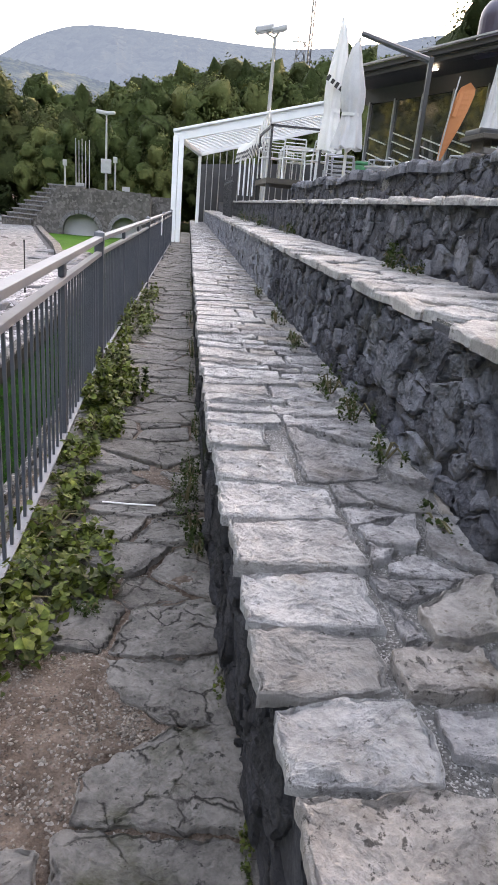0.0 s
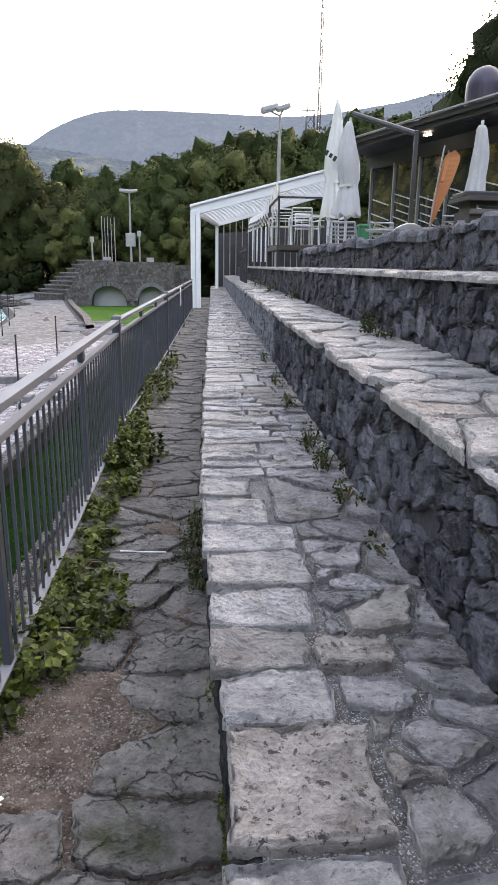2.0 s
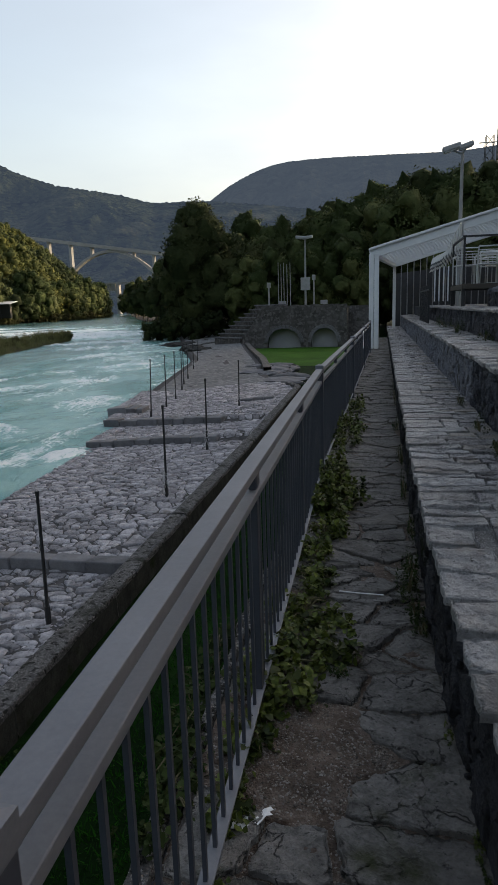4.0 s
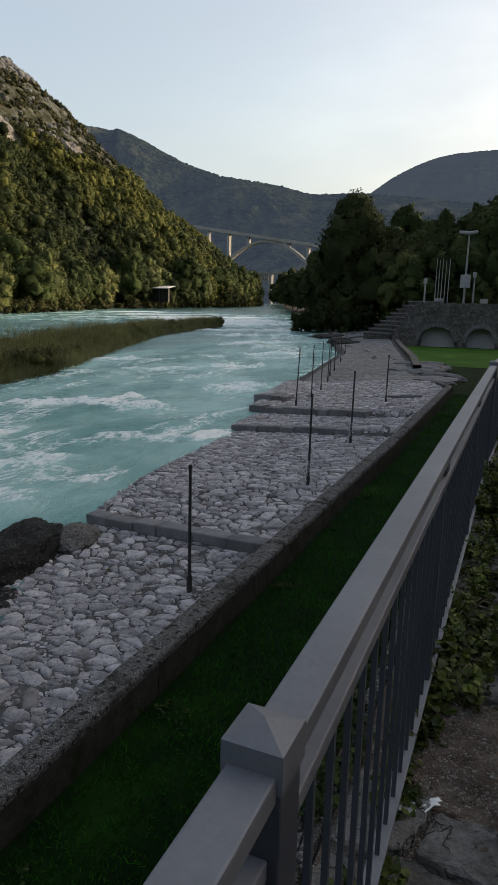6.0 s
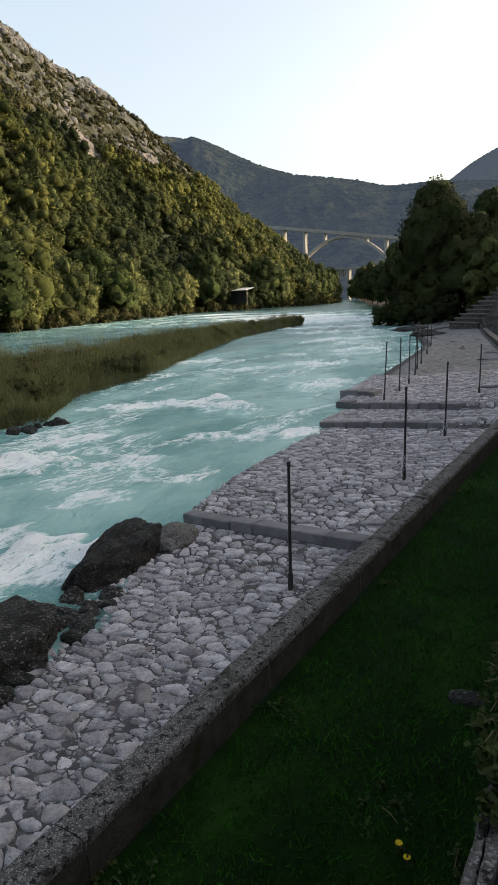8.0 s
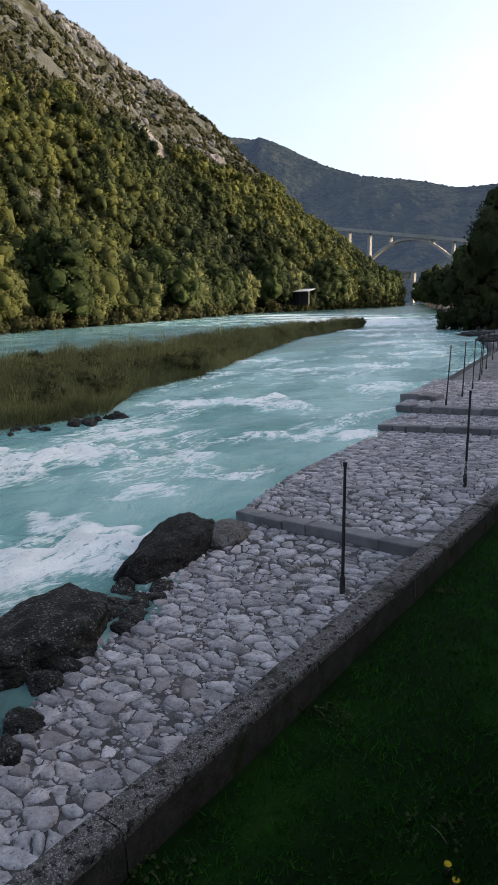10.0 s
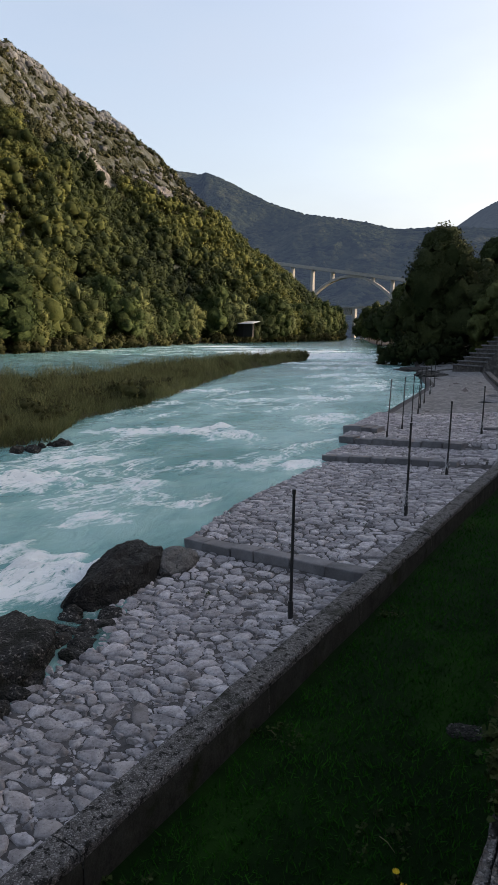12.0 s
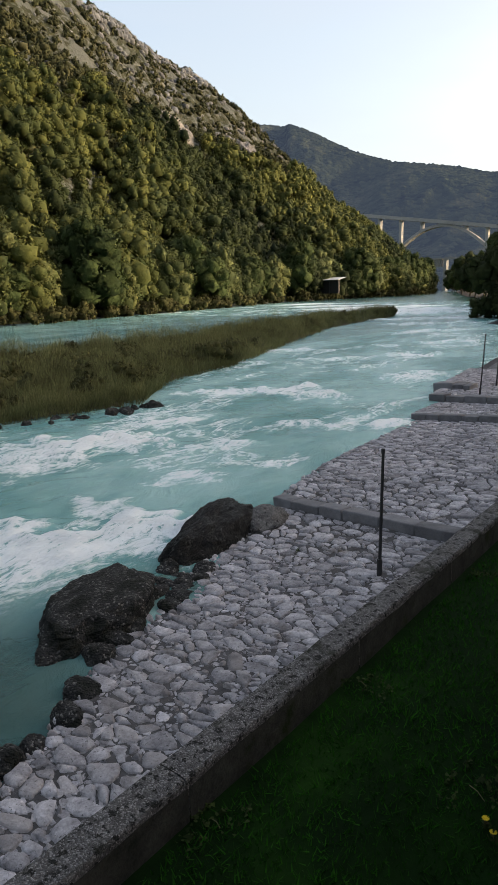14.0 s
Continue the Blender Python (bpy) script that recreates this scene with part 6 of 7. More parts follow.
part("handrail", box_bm(1.2, .045, .045, (.6, .04, 1.58)), M_DARKSTEEL, deck)
part("handrail", box_bm(.045, 2.5, .045, (.04, 1.27, 1.58)), M_DARKSTEEL, deck)


def chair(at, rot, label, group, h=.86, mat_=M_ALU, arms=True):
    c = empty("terrace_chair", at, label, "chair", group)
    w, d, sh = .25, .24, .45
    for sx in (-1, 1):
        part("leg", tube_bm((sx * w, -d, 0), (sx * w, -d, sh + .2), .016, .016, 6), mat_, c)
        part("back_leg", tube_bm((sx * w, d + .06, 0), (sx * w, d, sh), .016, .016, 6), mat_, c)
        part("back_post", tube_bm((sx * w, d, sh), (sx * w * .92, d + .12, h), .016, .016, 6), mat_, c)
        if arms:
            part("armrest", tube_bm((sx * w, -d, sh + .2), (sx * w, d + .05, sh + .2), .018, .018, 6), mat_, c)
    part("seat", box_bm(2 * w, 2 * d, .02, (0, 0, sh), bevel=.006), mat_, c)
    part("top_bar", tube_bm((-w * .92, d + .12, h), (w * .92, d + .12, h), .016, .016, 6), mat_, c)
    for k in range(4):
        z = sh + .12 + k * (h - sh - .14) / 4
        part("back_slat", box_bm(2 * w, .01, .018, (0, d + .02 + .1 * (z - sh) / (h - sh), z), bevel=.003), mat_, c)
    c.rotation_euler = (0, 0, rot)
    return c


c0 = chair((2.62, 16.9, 2.02), 3.2, "white-grey aluminium chair on the raised deck", "chairs on the deck", .84)
for x, y, r in ((3.07, 16.5, 3.1), (3.67, 16.5, 3.3), (3.4, 17.6, .2)):
    copy_thing(c0, Matrix.LocRotScale((x, y, 2.02), Euler((0, 0, r)), None))
c1 = chair((3.46, 13.3, 1.48), 3.0, "low aluminium terrace chair beside a small table", "chairs on the terrace", .88, M_ALU_D, False)
for x, y, r in ((3.75, 13.5, 2.4), (4.05, 13.4, 3.7), (4.38, 13.4, 2.6), (5.1, 11.3, 2.6), (5.6, 11.2, 3.6)):
    copy_thing(c1, Matrix.LocRotScale((x, y, 1.48), Euler((0, 0, r)), None))


def table(at, r, label, tilt=0.0):
    t = empty("round_table", at, label, "table", "terrace tables")
    bm = tube_bm((0, 0, .70), (0, 0, .725), r, r, 24)
    part("tabletop", bm, M_ALU, t)
    part("column", tube_bm((0, 0, .02), (0, 0, .70), .03, .03, 8), M_ALU, t)
    part("foot", tube_bm((0, 0, 0), (0, 0, .03), .22, .2, 16), M_ALU, t)
    return t


table((4.1, 12.5, 1.48), .35, "round aluminium bistro table on the terrace")
table((4.9, 11.7, 1.48), .35, "round aluminium bistro table on the terrace")
table((3.35, 16.85, 2.02), .35, "round aluminium bistro table on the deck")
tt = empty("folded_table", (4.05, 10.75, 1.86), "grey round table top tipped on its edge", "table")
bm = tube_bm((0, 0, 0), (0, .03, .01), .36, .36, 28)
part("tabletop", bm, M_ALU, tt)
bin_ = empty("bin", (4.3, 15.0, 1.48), "green plastic bin on the cafe terrace", "bin")
part("body", box_bm(.27, .27, .9, (0, 0, .45), bevel=.03), M_GREEN, bin_)
part("lid", box_bm(.3, .3, .07, (0, 0, .935), bevel=.025), M_GREEN, bin_)


# ---- closed parasols ----
def parasol(at, h0, h1, w, label, seed, pole_to=0.0, twist=.3, cloth=M_CLOTH, straight=False):
    p = empty("parasol", at, label, "parasol", "closed parasols")
    r = random.Random(seed)
    n, rings = 40, 18
    verts, faces = [], []
    for k in range(rings + 1):
        f = k / rings
        z = h1 + (h0 - h1) * f
        rad = w * interp(f, [0, .04, .3, .45, .62, .67, .73, .9, 1], [.3, .5, .72, .8, .82, .8, .84, .95, 1.1] if straight else [.16, .30, .72, .82, .74, .62, .70, .95, 1.06])
        for i in range(n):
            a = 2 * math.pi * i / n
            fold = 1 + (.07 + .16 * f) * math.sin(a * 7 + twist * f * 4 + seed) + .07 * math.sin(a * 17 + seed + f * 3) + .05 * math.sin(a * 3 + f * 9 + seed)
            zz = z + (.55 * noise.noise((math.cos(a) * 2, math.sin(a) * 2, seed)) * w if k >= rings - 1 else 0)
            verts.append((rad * fold * math.cos(a) + .12 * w * math.sin(f * 5 + seed), rad * fold * math.sin(a), zz))
    for k in range(rings):
        for i in range(n):
            j = (i + 1) % n
            faces.append((k * n + i, k * n + j, (k + 1) * n + j, (k + 1) * n + i))
    faces.append(tuple(range(n))[::-1])
    obj("canopy", verts, faces, cloth, p, smooth=True)
    part("pole", tube_bm((0, 0, pole_to), (0, 0, h1 + .06), .028, .024, 8), M_ALU, p)
    part("strap", tube_bm((0, 0, h1 + (h0 - h1) * .66), (0, 0, h1 + (h0 - h1) * .69), w * .68, w * .68, 20), M_CLOTH, p)
    part("foot", box_bm(.5, .5, .08, (0, 0, pole_to + .04), bevel=.02), M_DARKSTEEL, p)
    return p


u1 = parasol((3.36, 13.9, 1.48), 1.0, 3.16, .20, "tall closed white canvas parasol", 1)
bm = bmesh.new()
for k in range(4):
    box_bm(.06, .012, .10 - .02 * (k % 2), (-.2 + .085 * k, -.27 + .015 * k, 2.2 - .05 * k), Matrix.Rotation(.5, 3, "Y"), bm=bm)
part("print", bm, M_BLACK, u1, "short black print on the canvas")
parasol((3.28, 12.0, 1.48), .92, 2.44, .215, "closed greyish white canvas parasol under a cantilever arm", 4, cloth=M_CLOTH_G)
parasol((4.62, 9.55, 2.48), -.02, .95, .13, "small closed white parasol standing on a counter", 6, 0.0, cloth=M_CLOTH_G, straight=True)
arm = empty("cantilever_arm", (4.08, 10.8, 1.48), "dark steel cantilever mast of a parasol", "parasol mast")
part("mast", box_bm(.065, .065, 2.1, (0, 0, 1.05), bevel=.01), M_DARKSTEEL, arm)
part("boom", tube_bm((0, 0, 2.05), (-.76, 1.18, 2.56), .045, .04, 8), M_DARKSTEEL, arm)
part("foot", box_bm(.7, .7, .08, (0, 0, .04), bevel=.02), M_DARKSTEEL, arm)
cnt = empty("counter", (4.9, 9.5, 1.48), "dark timber counter with pale boards", "counter")
part("body", box_bm(.95, .6, .82, (0, 0, .41), bevel=.01), M_DECKWOOD, cnt)
part("top", box_bm(1.1, .75, .06, (0, 0, .97), bevel=.01), M_DECKWOOD, cnt)
part("board", box_bm(1.0, .06, .07, (0, -.33, .80), bevel=.01), M_OLDWALL, cnt)
part("support", box_bm(.1, .4, .16, (-.4, 0, .88)), M_DECKWOOD, cnt)
part("support", box_bm(.1, .4, .16, (.4, 0, .88)), M_DECKWOOD, cnt)

# beach flag
M_ORANGE2 = mat("faded_orange_cloth", G(.42, .155, .055), G(.55, .22, .085), 2, 40, .7, bump=.1)
flag = empty("beach_flag", (4.38, 10.6, 1.42), "orange feather flag on a thin bent pole", "flag")
verts, faces, n = [], [], 16
for k in range(n + 1):
    f = k / n
    z = .74 + 1.12 * f
    cx = -.04 + .30 * f
    w = .015 + .115 * math.sin(math.pi * min(1, f * .93 + .02) * .56) if f < .9 else .115 * math.sqrt(max(0, 1 - ((f - .9) / .1) ** 2)) + .004
    for side in (-1, 1):
        verts.append((cx + side * w, .02 * math.sin(f * 6 + side), z))
for k in range(n):
    faces.append((2 * k, 2 * k + 1, 2 * k + 3, 2 * k + 2))
cl = obj("cloth", verts, faces, M_ORANGE, flag)
md = cl.modifiers.new("thick", "SOLIDIFY")
md.thickness = .006
bm = bmesh.new()
pp = [Vector((-.10 + .02 * k * .6 + .012 * k * k * .12, -.02, .0 + .24 * k)) for k in range(9)]
for a_, b_ in zip(pp, pp[1:]):
    tube_bm(a_, b_, .012, .01, 6, bm)
part("pole", bm, M_GALV, flag)
bm = bmesh.new()
for k in range(3):
    box_bm(.05, .012, .10, (.10 + .02 * k, -.02, 1.46 + .1 * k), Matrix.Rotation(.2, 3, "Y"), bm=bm)
part("print", bm, M_ORANGE2, flag, "faint paler print")

# folded striped awning
aw = empty("awning", (2.45, 19.0, 1.5), "folded white awning with a zigzag edge and dark stripes", "awning")
n = 11
for layer in range(5):
    verts, faces = [], []
    for i in range(2 * n + 1):
        f = i / (2 * n)
        x = -.50 + .80 * f
        topz = 1.5 + .80 * f - .08 * layer
        zz = 1.18 + .28 * f - .05 * layer + (.10 if i % 2 else -.04)
        y = .05 * (i % 2) + .12 * layer
        verts += [(x, y, zz), (x + .16 * (1 - f), y + .03, max(zz + .1, topz - .5 * (1 - f)))]
    for i in range(2 * n):
        faces.append((2 * i, 2 * i + 2, 2 * i + 3, 2 * i + 1))
    ob = obj("fold", verts, faces, M_CLOTH if layer % 2 == 0 else M_STRIPE, aw)
part("post", tube_bm((.34, .2, -1.0), (.34, .2, 2.2), .03, .03, 8), M_ALU, aw)
for k in range(5):
    part("batten", box_bm(.035, .03, .95, (-.36 + .12 * k, .25, .62)), M_WHITE, aw)

# railing behind the deck, dark pales
pal = empty("paling", (2.2, 18.0, 1.0), "dark paling fence beside the deck", "fence")
for k in range(14):
    part("pale", box_bm(.05, .03, 1.25, (-.35 - .0 * k, .55 * k * .5, .45)), M_DARKSTEEL, pal)
part("rail", box_bm(.04, 4.2, .05, (-.35, 1.9, .95)), M_DARKSTEEL, pal)

# ---- cafe building ----
def cafe():
    c = empty("cafe", (7.0, 14.0, 1.48), "low cafe building with glazed front and dark roof", "building", kind="structure")
    o = Vector((7.0, 14.0, 1.48))
    e1, e2 = Vector((5.0, 19.5, 0)), Vector((10.0, 6.2, 0))
    d = (e2 - e1).normalized()
    nrm = Vector((-d.y, d.x, 0))
    if nrm.x < 0:
        nrm = -nrm
    L = (e2 - e1).length
    R = Matrix(((d.x, nrm.x, 0), (d.y, nrm.y, 0), (0, 0, 1)))

    def put(nm, u, v, z, su, sv, sz, m, parent=c, tilt=0.0, bevel=0.0, roll=0.0):
        bm = box_bm(su, sv, sz, (0, 0, 0), R @ Matrix.Rotation(tilt, 3, "X") @ Matrix.Rotation(roll, 3, "Y"), bevel)
        bmesh.ops.recalc_face_normals(bm, faces=bm.faces)
        ob = part(nm, bm, m, parent)
        p = e1 + d * u + nrm * v - o
        ob.location = (p.x, p.y, z - o.z)
        return ob
    put("roof", L / 2, 2.6, 4.95, L, 6.2, .16, M_ROOF, tilt=radians(5))
    put("fascia", L / 2, -.52, 4.76, L, .08, .1, M_ROOF)
    put("gutter", L / 2, -.59, 4.85, L, .08, .035, M_GALV)
    put("soffit", L / 2, -.07, 4.63, L, .88, .05, M_ROOF, tilt=radians(-9))
    put("lintel", L / 2, .44, 4.36, L, .2, .34, M_ROOF)
    put("back_wall", L / 2, 4.5, 3.0, L, .2, 3.2, M_ROOF)
    put("end_wall", .1, 2.6, 2.9, .2, 3.8, 3.0, M_ROOF)
    n = 13
    for k in range(n):
        u = .25 + (L - .3) * k / n
        w = (L - .3) / n
        win = put("window", u + w / 2, 0.40, 2.85, w - .07, .02, 2.72, M_GLASS)
        put("mullion", u, .36, 2.85, .045, .08, 2.75, M_GALV)
        # pale slanted bars just in front of the pane
        for q in range(9 if k < 6 else 4):
            if (k * 3 + q) % 7:
                put("blind_slat", u + w / 2 - .04 * (q % 2), .34, 1.75 + .19 * q + (.05 * (k % 3) if k < 6 else .21 * q), (w - .12) * (.92, .7, .85)[(k + q) % 3], .015, .026, M_ALU, roll=.26)
    put("base", L / 2, .40, 1.55, L, .16, .24, M_ROOF)
    put("skirting", L / 2, .30, 1.72, L, .04, .05, M_ALU_D)
    for u in (3.2, 5.6, 8.0):
        lamp = put("downlight", u, -.12, 4.57, .18, .1, .03, M_SPOT)
    bm = bmesh.new()
    bmesh.ops.create_uvsphere(bm, u_segments=20, v_segments=12, radius=.39)
    for v in bm.verts:
        v.co.z = v.co.z * 1.0 if v.co.z > 0 else -.4 if v.co.z < -.1 else v.co.z
    for fc in bm.faces:
        fc.smooth = True
    ob = part("roof_dome", bm, M_DOME, c, "dark purple dome on the roof")
    p = Vector((6.72, 15.0, 0)) - o
    ob.location = (p.x, p.y, 5.27 - o.z)
    part("dome_base", tube_bm((p.x, p.y, 4.6 - o.z), (p.x, p.y, 5.25 - o.z), .395, .395, 28), M_DOME, c)
    return c


M_SPOT = mat("downlight_glass", G(.9, .88, .8), G(1, .97, .9), 3, 30, .3, bump=0)
_b = next(x for x in M_SPOT.node_tree.nodes if x.type == "BSDF_PRINCIPLED")
_b.inputs["Emission Color"].default_value, _b.inputs["Emission Strength"].default_value = G(1, .93, .8), 1.2
cafe()

# ---- small plants, litter ----
def leafy(name, at, rx, ry, h, count, leaf, material, label, seed, category="plant", stems=5, lobes=9):
    rg_ = np.random.default_rng(seed)
    p = empty(name, at, label, category, name + "s")
    lobe = rg_.integers(0, lobes, count)
    la, lr = rg_.uniform(0, 6.28, lobes), np.sqrt(rg_.random(lobes)) * .95
    lw, lh = rg_.uniform(.16, .42, lobes), rg_.uniform(.35, 1.15, lobes)
    r = np.abs(rg_.normal(0, .6, count))
    a = rg_.uniform(0, 6.28, count)
    x = ((lr * np.cos(la))[lobe] + r * np.cos(a) * lw[lobe]) * rx
    y = ((lr * np.sin(la))[lobe] + r * np.sin(a) * lw[lobe]) * ry
    z = h * lh[lobe] * np.clip(1 - r ** 2 * .5, .1, 1) * rg_.uniform(.1, 1.0, count) + .008
    ln = leaf * rg_.uniform(.35, 1.35, count) * rg_.uniform(.75, 1.15, lobes)[lobe]
    yaw, pit = rg_.uniform(0, 6.28, count), rg_.normal(0, .7, count) + .2
    fx_, fy_, fz_ = np.cos(yaw) * np.cos(pit), np.sin(yaw) * np.cos(pit), np.sin(pit)
    sx_, sy_ = -np.sin(yaw), np.cos(yaw)
    P = np.stack([x, y, z], -1)
    F = np.stack([fx_, fy_, fz_], -1) * ln[:, None]
    S = np.stack([sx_, sy_, rg_.normal(0, .25, count)], -1) * ln[:, None]
    U = np.array([0, 0, 1.0])[None] * ln[:, None]
    pts = np.stack([P - F * .5, P - F * .25 + S * .45 + U * .06, P + F * .1 + S * .32 + U * .06, P + F * .6 - U * .05, P + F * .1 - S * .32 + U * .06, P - F * .25 - S * .45 + U * .06], 1)
    tri = np.array([[0, 1, 2], [0, 2, 3], [0, 3, 4], [0, 4, 5]])
    f = (np.arange(count)[:, None, None] * 6 + tri[None]).reshape(-1, 3)
    arrays("foliage", pts.reshape(-1, 3), f, material, p)
    bm = bmesh.new()
    for k in range(stems):
        aa, rr_ = rg_.uniform(0, 6.28), rg_.uniform(.4, .95)
        q0, q1 = Vector((math.cos(aa + .5) * rx * .15, math.sin(aa + .5) * ry * .15, .008)), Vector((math.cos(aa) * rx * rr_, math.sin(aa) * ry * rr_, h * .45))
        q2 = (q0 + q1) / 2 + Vector((0, 0, h * .35))
        tube_bm(q0, q2, .004, .0035, 5, bm)
        tube_bm(q2, q1, .0035, .002, 5, bm)
    tagged(part("stem", bm, M_STEM, p), kind="stuff")
    return p


IVY = "trailing green ivy growing through the fence onto the paving"
for k, (x, y, rx, ry, h, c) in enumerate(((.20, 2.30, .12, .26, .13, 260), (.27, 2.62, .17, .20, .11, 260), (.22, 2.98, .14, .20, .09, 200), (.36, 2.86, .09, .08, .06, 70), (.24, 3.42, .10, .16, .08, 110), (.19, 3.85, .09, .2, .08, 120), (.24, 4.3, .12, .22, .12, 240),
                                          (.28, 4.8, .17, .26, .16, 380), (.30, 5.2, .17, .24, .18, 380), (.22, 5.65, .13, .26, .2, 300), (.19, 6.0, .09, .2, .22, 180), (.20, 7.4, .14, .5, .16, 300), (.22, 8.4, .16, .6, .18, 320), (.22, 10.2, .14, .7, .16, 240),
                                          (.13, 1.55, .06, .14, .07, 60), (.14, 1.9, .08, .16, .09, 90), (.16, 1.1, .07, .14, .06, 70))):
    leafy("ivy_plant", (x, y, .0), rx * (1.5 if k < 4 else 1.25), ry * 1.1, h * 1.15, int(c * 3.4), .036, M_IVY, IVY, 100 + k, "ivy", 6, 22)
for k, (x, y, rx, ry, h, c) in enumerate(((.78, 2.85, .04, .12, .09, 70), (.77, 3.02, .05, .12, .12, 160), (.73, 3.32, .10, .17, .17, 300), (.76, 3.60, .05, .15, .12, 130), (.79, 4.3, .035, .3, .1, 110), (.78, 5.3, .04, .4, .14, 150), (.78, 6.6, .04, .5, .16, 150), (.78, 8.4, .05, .9, .16, 180), (.80, 11, .06, 1.4, .2, 260),
                                           (.45, 2.42, .08, .05, .05, 50))):
    leafy("weed_clump", (x + (.045 if x > .7 else 0), y, .0), rx, ry, h * 1.1, int(c * 3.4), .011, M_WEED, "dark weeds growing at the foot of the step", 200 + k, "weeds")
for k, (x, y, rx, ry, h, c) in enumerate(((1.47, 2.6, .07, .14, .14, 110), (1.46, 3.05, .08, .18, .22, 200), (1.45, 3.45, .07, .16, .18, 150), (1.45, 4.6, .07, .2, .16, 150), (1.44, 5.4, .06, .22, .2, 140), (1.45, 7.0, .06, .3, .16, 120), (1.48, 2.12, .04, .12, .03, 50))):
    leafy("weed_clump", (x, y, Z1), rx, ry, h * .75, int(c * 2.0), .013, M_WEED, "weeds growing between the step and the rubble wall", 300 + k, "weeds")
for k, (x, y, rx, ry, h, c) in enumerate(((1.98, 4.5, .1, .22, .2, 240), (2.02, 4.2, .06, .14, .1, 80), (2.04, 9.5, .1, .6, .2, 200), (2.0, 12.5, .14, 1.2, .25, 300), (2.0, 15.0, .16, 1.3, .3, 320))):
    leafy("weed_clump", (x, y, Z2), rx, ry, h * .8, int(c * 2.0), .017, M_WEED, "low weeds at the foot of the upper wall", 400 + k, "weeds")
for k, (x, y) in enumerate(((-2.5, 4.5), (-2.4, 7.8), (-2.55, 12.5), (-.6, 3.4), (-1.28, 3.77), (-.25, 6.5), (-.4, 4.8), (-.9, 10.5), (-2.5, 2.3))):
    leafy("lawn_weed", (x, y, -2.34), .26, .34, .06, 110, .034, M_WEED, "broad-leaved weeds in the lawn", 500 + k, "weeds", 1)
for k, (x, y, z, rx, ry, h, c) in enumerate(((-.06, 1.55, .0, .09, .24, .07, 420), (-.12, 1.85, -.04, .11, .26, .1, 560), (-.15, 2.2, -.1, .12, .3, .12, 560), (-.17, 2.7, -.2, .12, .35, .2, 560), (-.15, 3.3, -.3, .12, .4, .25, 420))):
    leafy("ivy_plant", (x, y, z), rx, ry, h, int(c * .8), .034, M_WEED, "ivy hanging over the ledge of the retaining wall", 600 + k, "ivy", 6, 18)
for k, (x, y, c) in enumerate(((.925, 1.40, 240), (.918, 1.52, 120), (.885, 2.06, 90))):
    leafy("moss_tuft", (x, y, .0), .018, .08, .010, c, .009, M_IVY, "bright green moss at the foot of the step", 650 + k, "moss", 1)
M_PETAL = mat("yellow_petal", G(.62, .42, .01), G(.75, .55, .03), 20, 90, .7, bump=0)
for k, (x, y, z) in enumerate(((-1.00, 3.43, .07), (-.92, 3.36, .05))):
    ye = leafy("dandelion", (x, y, -2.33), .03, .03, .08, 14, .04, M_WEED, "small yellow flower on a thin stalk in the lawn", 700 + k, "flower", 2)
    bm = bmesh.new()
    for q in range(12):
        a_ = q * .5236
        tube_bm((0, 0, z), (.026 * math.cos(a_), .026 * math.sin(a_), z + .014), .006, .004, 4, bm)
    part("flower_head", bm, M_PETAL, ye, "bright yellow petals")
    part("stalk", tube_bm((0, 0, 0), (0, 0, z), .004, .003, 5), M_STEM, ye)

for k in range(9):
    leafy("bank_tuft", (-3.4 - rf.random() * 3.5, 3 + rf.random() * 22, 0), .07, .08, .05, 34, .022, M_WEED, "small green tuft among the cobbles", 800 + k, "weeds", 2)
for ob in [o for o in scene.objects if o.name.startswith("bank_tuft")]:
    ob.location.z = bank_z(ob.location.x, ob.location.y) + .01

pv, pf = [], []
for i in range(9):
    for j in range(4):
        u, v = i / 8, j / 3
        pv.append((.155 + .125 * u + .006 * math.sin(v * 9 + i), 1.49 + .075 * u - .02 * math.sin(u * 3) + .045 * (v - .5) * (1 + .6 * math.sin(i * 2.3)), .012 + .010 * noise.noise((u * 4, v * 3, 0)) + .004 * (i % 2)))
for i in range(8):
    for j in range(3):
        pf.append((i * 4 + j, i * 4 + j + 1, (i + 1) * 4 + j + 1, (i + 1) * 4 + j))
pa = obj("paper_scrap", pv, pf, M_PAPER)
md = pa.modifiers.new("thick", "SOLIDIFY")
md.thickness = .0015
tagged(pa, "torn crumpled white paper scrap on the paving", "litter")
st = part("stick", tube_bm((.52, 3.26, .014), (.645, 3.25, .016), .004, .0035, 7, tube_bm((.395, 3.275, .014), (.52, 3.26, .014), .004, .004, 7)), M_PAPER, None)
tagged(st, "thin white plastic stick on the paving", "stick")

# ---- stones, last ----
step1 = tagged(new("step_paving"), "grey limestone flags on the lowest step", "paving", kind="structure")
SLABS = [.54, .87, 1.20, 1.385, 1.605, 1.82, 2.09, 2.366, 2.66, 2.94]
SLAB_W = [.30, .32, .27, .25, .31, .36, .35, .28, .24]


def slab_end(y):
    k = max(0, min(len(SLABS) - 2, int(np.searchsorted(SLABS, y)) - 1))
    return edge1(y) + SLAB_W[k]


